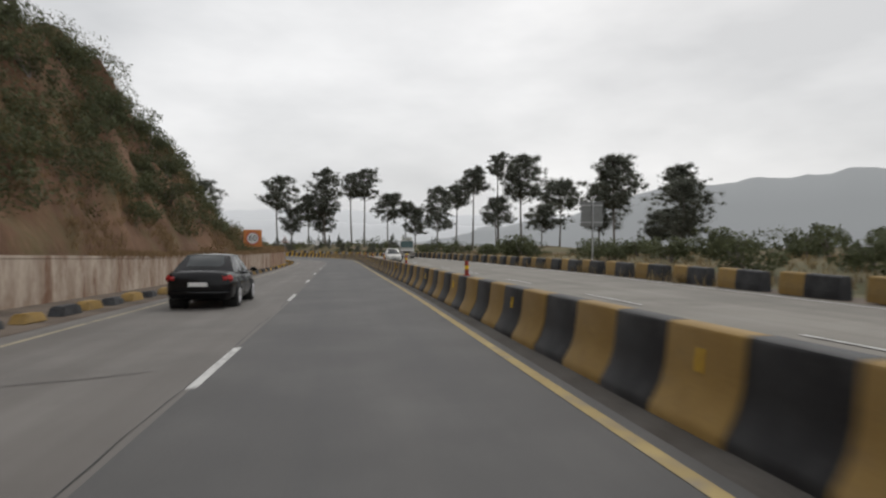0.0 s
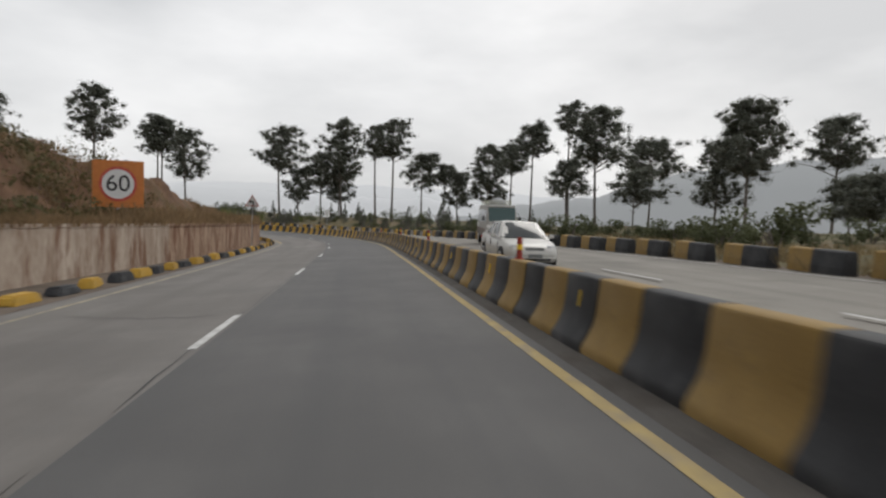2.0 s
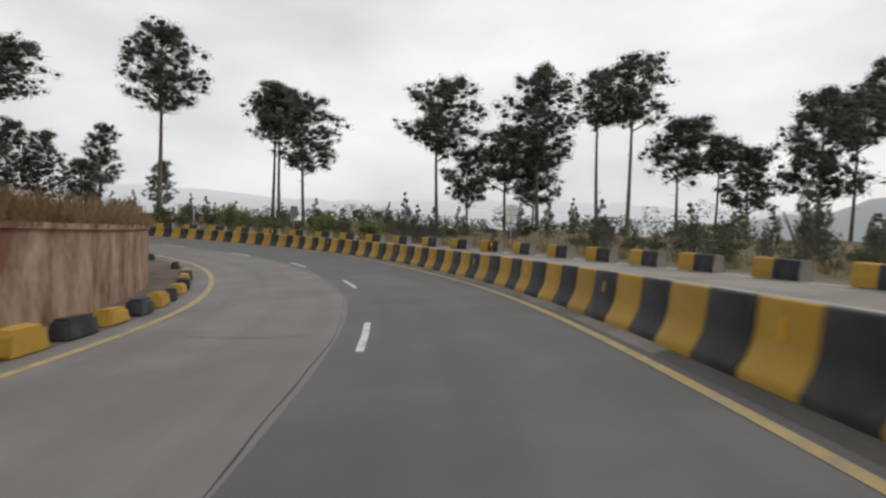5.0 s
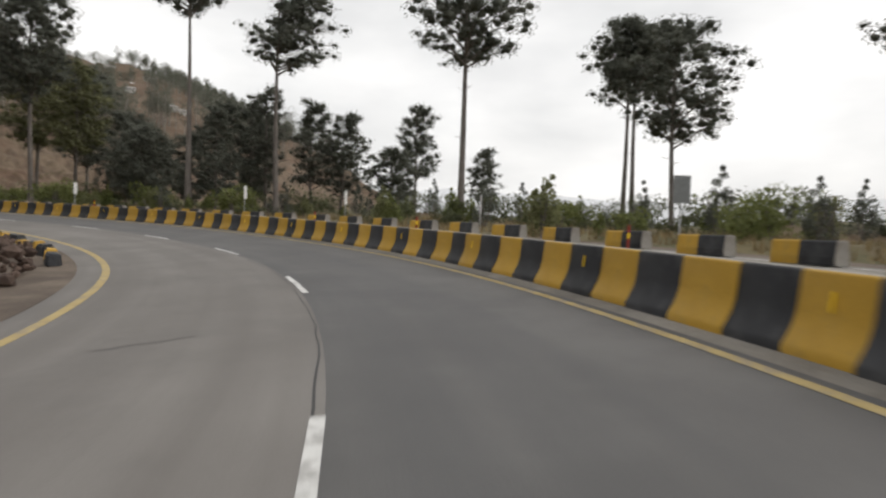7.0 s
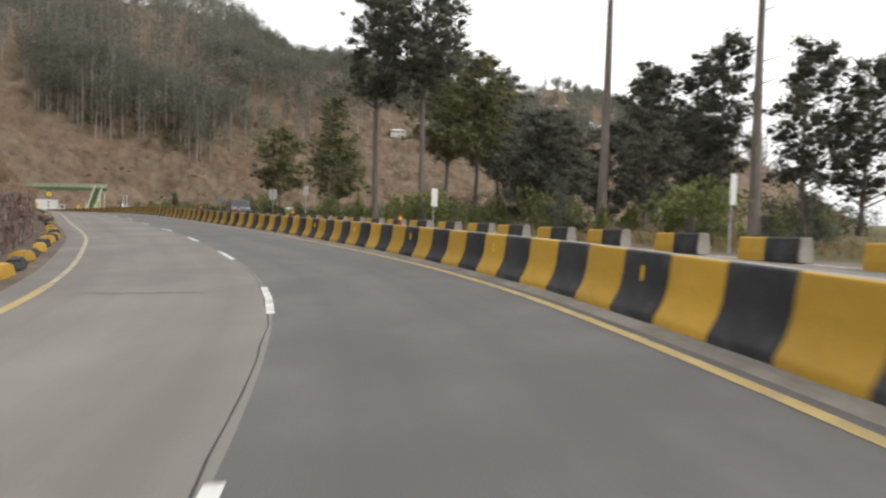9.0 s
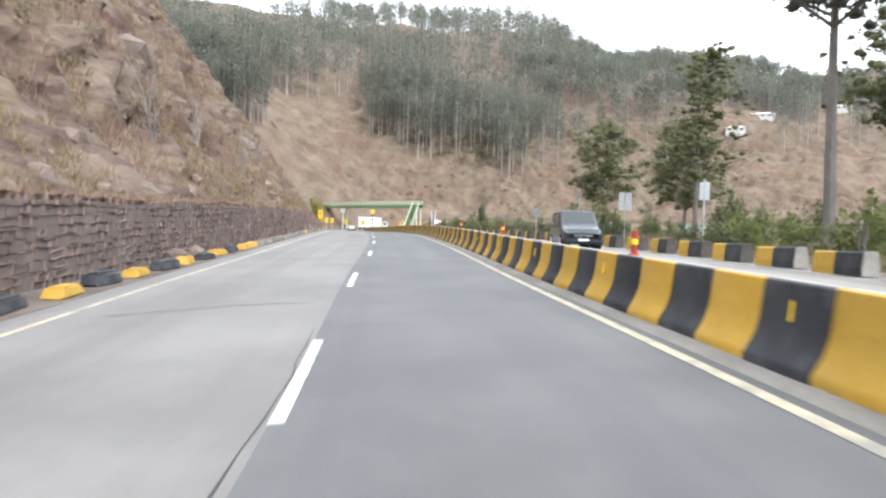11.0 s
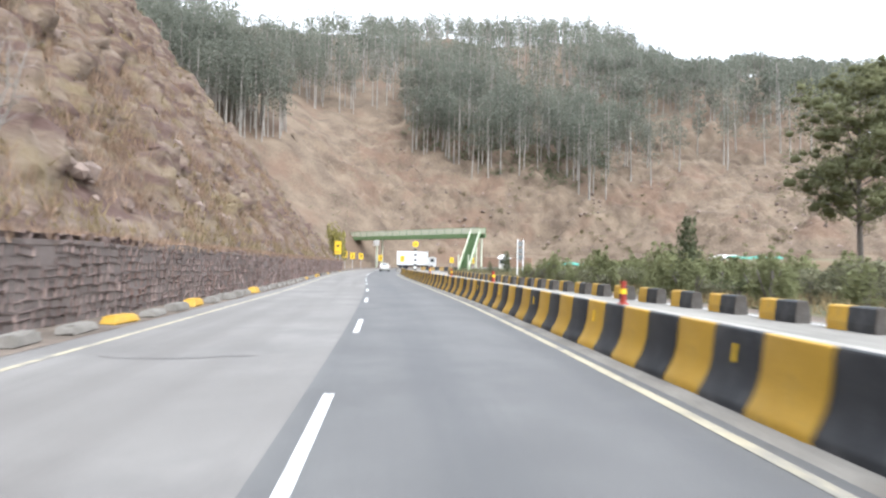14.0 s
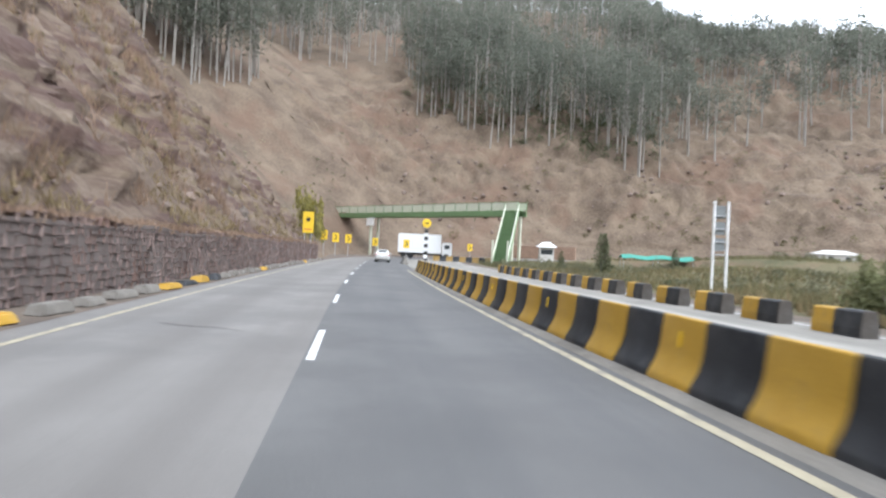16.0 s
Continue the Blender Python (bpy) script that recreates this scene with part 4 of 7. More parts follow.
def tuft_cores(rs, centres, radii, flat=0.7):
    """The dense hearts of needle tufts: small uneven solids with soft normals."""
    g = (1 + 5 ** 0.5) / 2
    ico = np.array([(-1, g, 0), (1, g, 0), (-1, -g, 0), (1, -g, 0), (0, -1, g), (0, 1, g), (0, -1, -g), (0, 1, -g), (g, 0, -1), (g, 0, 1), (-g, 0, -1), (-g, 0, 1)]) / math.hypot(1, g)
    tri = np.array([(0, 11, 5), (0, 5, 1), (0, 1, 7), (0, 7, 10), (0, 10, 11), (1, 5, 9), (5, 11, 4), (11, 10, 2), (10, 7, 6), (7, 1, 8), (3, 9, 4), (3, 4, 2), (3, 2, 6), (3, 6, 8), (3, 8, 9), (4, 9, 5), (2, 4, 11), (6, 2, 10), (8, 6, 7), (9, 8, 1)])
    c, r = np.asarray(centres, float), np.asarray(radii, float)
    k = len(c)
    v = c[:, None] + ico[None] * (r[:, None, None] * rs.uniform(0.7, 1.15, (k, 12, 1))) * (1, 1, flat)
    f = tri[None] + 12 * np.arange(k)[:, None, None]
    return v.reshape(-1, 3), f.reshape(-1, 3), np.tile(ico + (0, 0, 0.25), (k, 1))


def crown_mesh(rs, centres, radii, counts, size, mat, flat=0.72):
    """Needle tufts: a dense heart inside a loose shell of needles."""
    v1, f1, n1 = leaf_cloud(rs, centres, radii, counts, size, flat)
    v2, f2, n2 = tuft_cores(rs, centres, np.asarray(radii) * 0.42, flat)
    return leaf_mesh("crown", np.concatenate([v1, v2]), np.concatenate([f1, f2 + len(v1)]), np.concatenate([n1, n2]), mat)


def pine(x, y, top, crown_from, radius, drift=None, seed=0, mat=None, density=1.0):
    """A tall pine: bare tapered trunk, rising forked limbs, and needle tufts in pads along their outer halves. drift: how far the crown hangs to the east and north."""
    rs = np.random.RandomState(seed)
    z0 = float(land([x], [y])[0]) - 0.3
    H, c0 = top - z0, max(crown_from - z0, 0.12 * (top - z0))
    thing = tagged(put(new("pine_tree"), Matrix.Translation((x, y, z0))), "", "tree", "pines by the highway")
    thing["label"] = "tall pine with bare trunk and rounded dark crown" if c0 > 0.45 * H else "bushy dark green pine branching close to the ground"
    bm = bmesh.new()
    r0 = 0.011 * H + 0.06
    bend = rs.uniform(-1, 1, 2) * 0.022 * H
    def axis(q):
        return Vector((bend[0] * math.sin(q * 2.6), bend[1] * math.sin(q * 3.1), q * H))
    steps = 10
    for i in range(steps):
        a, b = i / steps * 0.93, (i + 1) / steps * 0.93
        tube(bm, axis(a), axis(b), r0 * (1 - 0.85 * a) * (1.25 if i == 0 else 1), r0 * (1 - 0.85 * b), 8)
    hc = H - c0
    drift = Vector((rs.uniform(0.05, 0.3) * radius, rs.uniform(-0.1, 0.1) * radius, 0)) if drift is None else Vector((*drift, 0))
    centres, radii = [], []
    unit = 0.18 * radius + 0.2
    limbs = int(18 + 1.8 * hc)
    ragged = rs.uniform(0, 6.28, 3)
    for i in range(limbs):
        q = (i + rs.uniform(0, 0.9)) / limbs
        wide = max(0.3, 1 - ((q - 0.34) / 0.7) ** 2) ** 0.5
        ang = i * 2.4 + rs.uniform(-0.6, 0.6)
        # the outline bulges and draws in from side to side and from tier to tier
        bulge = 1 + 0.11 * math.sin(2 * ang + ragged[0] + 5 * q) + 0.1 * math.sin(3 * ang + ragged[1] - 7 * q)
        reach = 1.16 * radius * wide * rs.uniform(0.68, 1.0) * bulge
        zc = c0 + hc * (0.05 + 0.88 * q)
        stem = axis(max(0.04, (zc - 0.42 * reach) / H))
        if stem.z < 0.85 * c0:
            stem = axis(0.85 * c0 / H)
        tip = Vector((stem.x + math.cos(ang) * reach, stem.y + math.sin(ang) * reach, zc)) + drift * (0.35 + 0.65 * q)
        elbow = stem.lerp(tip, 0.5) + Vector((rs.uniform(-0.08, 0.08) * reach, rs.uniform(-0.08, 0.08) * reach, 0.1 * reach))
        tube(bm, stem, elbow, r0 * 0.34 * (1.1 - 0.6 * q), r0 * 0.2 * (1.1 - 0.6 * q), 5)
        tube(bm, elbow, tip, r0 * 0.2 * (1.1 - 0.6 * q), r0 * 0.06, 4)
        for k in range(rs.randint(6, 9)):
            w = rs.uniform(0.25, 1.0)
            on = stem.lerp(elbow, w * 2) if w < 0.5 else elbow.lerp(tip, w * 2 - 1)
            side = rs.normal(0, 0.12, 3) * reach * (1, 1, 0.85)
            c = on + Vector(side) + Vector((0, 0, 0.25 * unit))
            centres.append(c)
            radii.append(unit * rs.uniform(0.6, 1.3) * (1.1 - 0.25 * w))
            if k % 3 == 0:
                tube(bm, on, c, r0 * 0.07, r0 * 0.03, 3)
    for k in range(10):
        c = axis(0.93) + Vector((*rs.normal(0, 0.16, 2) * radius, 0.04 * H + rs.uniform(-0.1, 0.02) * hc)) + drift
        centres.append(c)
        radii.append(unit * rs.uniform(0.7, 1.3))
    for i in range(rs.randint(3, 7)):
        zs, ang = rs.uniform(0.35, 0.98) * c0, rs.uniform(0, 6.28)
        stem = axis(zs / H)
        tube(bm, stem, stem + Vector((math.cos(ang), math.sin(ang), 0.25)) * rs.uniform(0.3, 1.3), 0.045, 0.015, 4)
    part("trunk", bm, M_BARK, thing)
    counts = [int(density * (20 + 36 * r * r)) for r in radii]
    ob = new("crown", crown_mesh(rs, centres, radii, counts, 0.088 + 0.01 * radius, mat or M_NEEDLES_HAZED))
    ob.parent = thing
    return thing


# x, y, height of top, height of crown's underside, crown radius
BEND_PINES = [
    (-75.8, 182.6, 23.2, 14.4, 4.2, (2.6, 3.2)), (-56.8, 190.8, 26.8, 13.8, 5.3), (-51.6, 216.0, 24.4, 14.1, 5.0), (-50.0, 215.2, 23.4, 14.1, 4.2), (-42.0, 207.0, 20.1, 6.9, 5.0),
    (-19.0, 201.6, 21.1, 9.6, 5.6), (-4.5, 208.3, 24.7, 7.7, 5.6), (-10.0, 214.9, 16.6, 5.8, 5.6), (-14.8, 203.7, 11.3, 2.4, 3.8), (-5.5, 215.3, 12.5, 2.6, 3.7),
    (4.0, 203.0, 22.9, 13.6, 3.6), (7.8, 199.7, 23.8, 13.2, 4.3), (16.0, 208.8, 16.6, 7.6, 5.4), (22.0, 211.4, 14.1, 8.7, 3.2), (24.9, 205.2, 12.0, 2.0, 4.0),
    (-82.7, 176.2, 26.0, 20.3, 3.5), (-105.0, 168.0, 25.1, 11.8, 5.4), (-111.3, 164.1, 25.2, 10.5, 4.0),
]
STRAIGHT_PINES = [
    (30.8, 197.3, 18.6, 3.0, 5.4), (38.6, 206.0, 19.7, 12.0, 5.0), (45.0, 209.0, 25.8, 17.1, 5.6), (49.9, 192.6, 28.8, 20.8, 4.0), (59.7, 200.0, 29.6, 13.6, 7.4),
    (69.4, 190.5, 20.5, 11.0, 7.0), (48.0, 187.9, 14.6, 5.4, 5.0), (57.8, 173.7, 11.7, 3.9, 5.6), (71.8, 155.6, 24.0, 8.5, 7.0), (91.3, 157.7, 22.2, 11.4, 6.0),
    (62.6, 106.9, 12.8, 1.4, 5.0), (72.3, 166.8, 17.9, 2.8, 5.7), (64.0, 118.0, 7.5, 1.0, 4.0), (80.0, 140.0, 9.0, 1.0, 5.0),
]
VERGE_PINES = [
    (-96.8, 188.4, 14.5, 3.9, 2.6), (-90.4, 190.9, 16.5, 3.6, 2.8), (-84.2, 193.7, 14.1, 3.0, 3.6), (-99.4, 178.7, 9.5, 2.0, 4.4), (-134.2, 160.0, 17.6, 5.5, 3.4, (1.2, 0.8)),
    (-82.9, 197.5, 13.1, 1.9, 3.4), (-83.2, 212.3, 16.6, 5.4, 3.6), (-82.1, 206.3, 9.3, 1.7, 4.1), (-78.4, 222.9, 11.0, 2.5, 2.9), (-94.2, 191.0, 15.5, 2.5, 3.1),
    (-191.5, 151.3, 20.5, 6.5, 6.6), (-175.9, 163.5, 17.8, 5.0, 6.6), (-116.3, 176.5, 20.7, 7.0, 4.6),
    (-133.2, 176.6, 24.0, 9.0, 6.0), (-91.3, 175.2, 8.9, 0.8, 3.9), (-83.4, 179.9, 11.1, 0.7, 2.5), (-145.2, 188.4, 26.0, 8.0, 6.0),
    (-105.0, 188.0, 11.0, 1.0, 4.0), (-112.0, 183.0, 12.0, 1.0, 4.5), (-100.0, 195.0, 12.0, 1.0, 4.0), (-122.0, 186.0, 15.0, 2.0, 5.0),
]
for n, (x, y, top, under, wide, *drift) in enumerate(BEND_PINES + STRAIGHT_PINES):
    pine(x, y, top, under + 0.1 * (top - under), 1.08 * wide, *drift, seed=100 + n)
for n, row in enumerate(VERGE_PINES):
    pine(*row, seed=200 + n, mat=M_NEEDLES_LIGHT if n == 4 or 10 <= n < 14 else M_NEEDLES_HAZED, density=0.45 if n == 4 else 1.0)
for n, (x, y) in enumerate(((-19.8, 42.5), (-21.5, 39.5))):
    z = float(land([x], [y])[0])
    pine(x, y, z + 17, z + 10, 3.2, seed=330 + n)

# ---- shrubs and young pines on the verges ----
def shrub_mesh(seed, mat, young=False):
    """A shrub of loose tufts, or a young pine of several upright leaders."""
    rs = np.random.RandomState(seed)
    c, r, n = [], [], []
    if young:
        for k in range(rs.randint(3, 6)):
            x, y, tip = rs.uniform(-0.35, 0.35), rs.uniform(-0.35, 0.35), rs.uniform(0.6, 1.0) if k else 1.0
            for q in np.linspace(0, 1, 7):
                c.append((x * (1 - 0.4 * q) + rs.uniform(-0.08, 0.08), y * (1 - 0.4 * q) + rs.uniform(-0.08, 0.08), 0.12 + (tip - 0.12) * q))
                r.append(0.27 * (1 - q) ** 0.55 * rs.uniform(0.75, 1.2) + 0.05)
                n.append(int(20 + 150 * r[-1]))
        return leaf_mesh("foliage", *leaf_cloud(rs, c, r, n, 0.05, 0.9), mat)
    k = 13
    c = [(rs.uniform(-0.65, 0.65), rs.uniform(-0.65, 0.65), rs.uniform(0.15, 0.78)) for _ in range(k)]
    r = rs.uniform(0.2, 0.4, k)
    return leaf_mesh("foliage", *leaf_cloud(rs, c, r, [78] * k, 0.066, 0.8), mat)


def stem_mesh(seed):
    rs = np.random.RandomState(seed)
    bm = bmesh.new()
    for i in range(4):
        tube(bm, (0, 0, -0.1), (rs.uniform(-0.4, 0.4), rs.uniform(-0.4, 0.4), 0.6), 0.03, 0.012, 5)
    me = bpy.data.meshes.new("stem")
    bm.to_mesh(me)
    bm.free()
    me.materials.append(M_BARK)
    return me


SHRUBS = [shrub_mesh(k, M_SHRUB) for k in range(5)]
M_YOUNG = material("young_pine_needles", (0.17, 0.18, 0.085), (0.28, 0.285, 0.15), 0.35, 0.85, 0.0, 5, vary=0.15, through_light=0.5)
YOUNG = [shrub_mesh(k + 20, M_YOUNG, True) for k in range(4)]
M_DUSTY = material("dusty_leaves", (0.13, 0.13, 0.08), (0.23, 0.22, 0.14), 0.6, 0.9, 0.0, 6, vary=0.35, through_light=0.4)
DUSTY = [shrub_mesh(k + 40, M_DUSTY) for k in range(3)]
def cone_mesh(seed):
    """A young pine with one leader and ragged whorls."""
    rs = np.random.RandomState(seed)
    c, r, n = [], [], []
    for q in np.linspace(0, 1, 9):
        for k in range(5 if q < 0.75 else 2):
            a, w = rs.uniform(0, 6.28), 0.34 * (1 - q) ** 0.8 * rs.uniform(0.5, 1.2)
            c.append((math.cos(a) * w, math.sin(a) * w, 0.1 + 0.88 * q + rs.uniform(-0.03, 0.03)))
            r.append(0.12 * (1 - q) + 0.045)
            n.append(36)
    return leaf_mesh("foliage", *leaf_cloud(rs, c, r, n, 0.035, 0.8), M_NEEDLES_HAZED)


CONES = [cone_mesh(70 + k) for k in range(3)]
BRIGHT = [shrub_mesh(k + 26, M_SHRUB_BRIGHT, k < 2) for k in range(4)]
DARK_YOUNG = [shrub_mesh(k + 33, M_SHRUB, True) for k in range(2)]
STEMS = [stem_mesh(k) for k in range(3)]


# the ground before signs is kept clear
SIGHT = [(37, 20), (42, 20.5)] + list(zip(*road_coords([19.9, -5.3, -27.0, -40.2, -56.6, -61.3, -78.0, -113.1, -132.8, -192.0], [47.3, 156.0, 168.0, 172.3, 176.0, 169.9, 163.6, 153.3, 145.6, 118.6])))


def plant(name, s_or_xy, u, size, tall, foliage, stems, label, category, group):
    if u is not None and any(abs(s_or_xy - a) < 4.5 and 13 < u < b + 1.5 for a, b in SIGHT):
        return None
    x, y = s_or_xy if u is None else place(s_or_xy, u)[:2]
    z = float(land([x], [y])[0])
    thing = tagged(put(new(name), Matrix.Translation((x, y, z - 0.05)) @ Matrix.Rotation(rs.uniform(0, 6.28), 4, "Z")), label, category, group)
    for part_name, me in (("foliage", foliage), ("stem", stems)):
        ob = new(part_name, me)
        ob.parent = thing
        put(ob, Matrix.Diagonal((size, size, tall, 1)))
    return thing


rs = np.random.RandomState(77)
for n in range(190):
    q = rs.uniform(0, 1)
    s = 20 + 345 * q
    near = float(np.interp(s, [0, 90, 120, 150, 220, 260, 350], [20.5, 19, 16, 15.5, 15.2, 15.2, 15.0]))
    u = near + 26 * rs.uniform(0, 1) ** 1.7
    tall = float(np.interp(s, [0, 90, 130, 190, 260, 308, 322], [2.6, 2.1, 1.1, 1.1, 1.2, 1.1, 0.45])) * rs.uniform(0.6, 1.25)
    plant("shrub", s, u, tall * rs.uniform(0.8, 1.2), tall, SHRUBS[rs.randint(5)], STEMS[rs.randint(3)], "leafy dark green shrub on the verge", "shrub", "verge shrubs")
for n in range(150):
    s = 132 + 186 * rs.uniform(0, 1)
    u = 15.6 + 20 * rs.uniform(0, 1) ** 1.5
    tall = rs.uniform(1.2, 3.0)
    plant("young_pine", s, u, tall * 0.85, tall, CONES[rs.randint(3)] if s < 158 else (BRIGHT if s < 245 and rs.uniform() < 0.7 else YOUNG)[rs.randint(4)], STEMS[rs.randint(3)], "young bright green pine on the verge", "young pine", "young pines")
for s, du, tall in ((36, 6, 1.8), (38.5, 4.5, 1.9), (41, 5.5, 1.8), (43, 4, 1.8), (45, 5, 1.7), (47, 3.6, 1.7), (48.5, 5, 1.6), (51, 4, 1.4), (40, 3, 1.8), (44, 2.6, 1.6), (33, 7, 1.6), (37, 8.5, 1.7), (34.5, 4, 1.7), (39, 6.8, 1.6), (42, 7.5, 1.5), (46, 2.2, 1.3), (31, 5, 1.6), (55, 5, 1.4), (60, 4.5, 1.0), (64, 3.5, 0.9), (70, 3, 0.8)):
    plant("shrub", s, float(wall_u(s)) - du, tall, tall, SHRUBS[rs.randint(5)], STEMS[rs.randint(3)], "dusty green shrub clinging to the red bank", "shrub", "bank shrubs")
for n in range(46):
    s, u, tall = 118 + 85 * rs.uniform(0, 1), 16 + 26 * rs.uniform(0, 1), rs.uniform(1.8, 4.2)
    plant("young_pine", s, u, tall * 0.7, tall, CONES[rs.randint(3)], STEMS[rs.randint(3)], "young dark pine standing in the verge grass", "young pine", "young pines")
for n in range(70):
    s, u, tall = 262 + 95 * rs.uniform(0, 1), 14.6 + 9 * rs.uniform(0, 1), rs.uniform(0.8, 2.0)
    tall *= 0.4 if s > 318 else 1.0
    plant("shrub", s, u, tall * 1.1, tall, DUSTY[rs.randint(3)], STEMS[rs.randint(3)], "dusty grey-green shrub behind the verge blocks", "shrub", "dusty shrubs")
for n in range(48):
    s, u, tall = 282 + 36 * rs.uniform(0, 1), 14.8 + 9 * rs.uniform(0, 1), rs.uniform(1.4, 2.5)
    plant("young_pine", s, u, tall * 0.9, tall, YOUNG[rs.randint(4)], STEMS[rs.randint(3)], "bushy yellow-green young pine behind the verge blocks", "young pine", "young pines")
for x, y, wide, tall in ((-160.2, 134.9, 2.0, 4.1), (-177.0, 134.0, 1.4, 2.7), (-214.2, 111.7, 1.7, 3.3), (-221.0, 107.6, 1.2, 2.0), (-224.0, 118.0, 1.3, 2.1)):
    plant("young_pine", (x, y), None, wide, tall, DARK_YOUNG[rs.randint(2)], STEMS[rs.randint(3)], "single dark young pine standing in the rough field", "young pine", "young pines")
centres, radii = [], []
for n in range(210):
    s, u, tall = 300 + 85 * rs.uniform(0, 1), 16 + 42 * rs.uniform(0, 1), rs.uniform(0.5, 1.5)
    x, y, z = on_land(place([s], [u])[:, :2])[0]
    for k in range(6):
        centres.append((x + rs.uniform(-0.9, 0.9) * tall, y + rs.uniform(-0.9, 0.9) * tall, z + rs.uniform(0.1, 0.7) * tall))
        radii.append(tall * rs.uniform(0.2, 0.4))
tagged(new("field_scrub", leaf_mesh("field_scrub", *leaf_cloud(rs, centres, radii, [42] * len(centres), 0.085, 0.8), M_DUSTY)), "low dusty olive scrub over the rough field", "scrub", kind="stuff")
for s, du, tall in ((378, 1.0, 6.5), (380.5, 1.6, 7.5), (383, 1.2, 5.5)):
    plant("yellow_bush", s, -6.0 - du, tall * 0.28, tall, shrub_mesh(60 + int(s), M_YELLOWBUSH), STEMS[0], "yellow-green flowering bush beside the footbridge", "bush", "yellow bushes")

# ---- dry grass ----
def grass(name, spots, height, mat, label, wide=0.07):
    rs = np.random.RandomState(len(spots))
    p = np.repeat(np.asarray(spots), 5, axis=0)
    n = len(p)
    a = rs.uniform(0, 6.283, n)
    h = height * rs.uniform(0.5, 1.2, n)
    off = rs.normal(0, 0.12, (n, 2))
    base = p + np.stack([off[:, 0], off[:, 1], 0 * a - 0.05], 1)
    side = np.stack([np.cos(a), np.sin(a), 0 * a], 1) * wide * height
    tip = base + np.stack([rs.normal(0, 0.35, n) * h, rs.normal(0, 0.35, n) * h, h], 1)
    v = np.stack([base - side, base + side, tip], 1).reshape(-1, 3)
    return tagged(new(name, mesh_from(name, v, np.arange(len(v)).reshape(-1, 3).tolist(), mat)), label, "grass", kind="stuff")


rs = np.random.RandomState(6)
ss = rs.uniform(25, 148, 3000)
tops = place(ss, wall_u(ss) - rs.uniform(0.05, 0.4, 3000), wall_top(ss) - 0.03)
grass("wall_top_grass", tops, 0.38, M_BROWN_GRASS, "dry brown grass hanging over the wall top")
ss = rs.uniform(187, 375, 4200)
tops = place(ss, STONE_WALL_U - rs.uniform(0.1, 0.7, 4200), STONE_WALL_H - 0.12 + rs.uniform(-0.05, 0.1, 4200))
ss2 = rs.uniform(72, 142, 900)
grass("tall_bank_grass", place(ss2, wall_u(ss2) - rs.uniform(0.3, 1.6, 900), wall_top(ss2) - 0.05), 0.85, M_BROWN_GRASS, "tall straw-coloured grass clumps behind the wall")
grass("stone_wall_grass", tops, 0.34, M_BRUSH, "dry grass and roots over the stone wall top")
rs = np.random.RandomState(5)
ss, dd = rs.uniform(20, 139, 15000), rs.uniform(0, 1, 15000) ** 1.6 * 12
keep = waves(ss, dd * 2, 9, 51) > -0.35
ss, dd = ss[keep], dd[keep]
grass("bank_grass", on_land(place(ss, wall_u(ss) - 0.5 - dd)[:, :2]), 0.4, M_BROWN_GRASS, "dry brown grass over the bank")
ss, dd = rs.uniform(186, 374, 17000), rs.uniform(0, 1, 17000) ** 1.6 * 36
keep = waves(ss, dd * 3, 18, 55) > -0.15
grass("slope_grass", on_land(place(ss[keep], -6.5 - dd[keep])[:, :2]), 0.42, M_STRAW, "dry straw-coloured grass tufts on the slope")
ss, dd = rs.uniform(20, 360, 9000), rs.uniform(0, 1, 9000) ** 1.5 * 22
grass("field_grass", on_land(place(rs.uniform(300, 395, 9000), 15 + 42 * rs.uniform(0, 1, 9000))[:, :2]), 0.55, M_FIELD_GRASS, "dull olive grass and weeds over the rough field")
grass("verge_grass", on_land(place(ss, 14.4 + dd)[:, :2]), 0.5, M_STRAW, "dry grass and weeds along the far verge")

rs = np.random.RandomState(9)
ss, dd = rs.uniform(196, 345, 14000), rs.uniform(0.3, 11, 14000)
keep = waves(ss, dd, 8, 57) + 0.4 * waves(ss, dd, 3, 59) > 0.1
grass("slope_brush", on_land(place(ss[keep], -6.6 - dd[keep])[:, :2]), 0.8, M_BRUSH, "dense dry brown brush above the stone wall", 0.024)


def bare_sapling(s, u, tall, seed):
    """A leafless young tree: forked thin stems and twigs."""
    rs = np.random.RandomState(seed)
    thing = tagged(put(new("bare_sapling"), Matrix.Translation(on_land(place([s], [u])[:, :2])[0])), "leafless pale grey sapling on the dry slope", "sapling", "bare saplings")
    for k in range(3):
        bm = bmesh.new()
        at, to, r = Vector((0, 0, -0.3)), Vector((rs.uniform(-0.3, 0.3), rs.uniform(-0.3, 0.3), 1)), 0.05
        for i in range(5):
            tip = at + to.normalized() * tall * 0.22
            tube(bm, at, tip, r, r * 0.75, 5)
            for q in range(3 if i else 1):
                twig = (to.normalized() + Vector(rs.normal(0, 0.5, 3))).normalized()
                mid = tip + twig * tall * 0.14
                tube(bm, tip, mid, r * 0.5, r * 0.3, 4)
                for w in range(2):
                    tube(bm, mid, mid + (twig + Vector(rs.normal(0, 0.5, 3))) * tall * 0.09, r * 0.3, r * 0.1, 3)
            at, r = tip, r * 0.75
            to = to.normalized() + Vector((rs.uniform(-0.25, 0.25), rs.uniform(-0.25, 0.25), 0.1))
        part("stem", bm, M_BARK_PALE, thing)


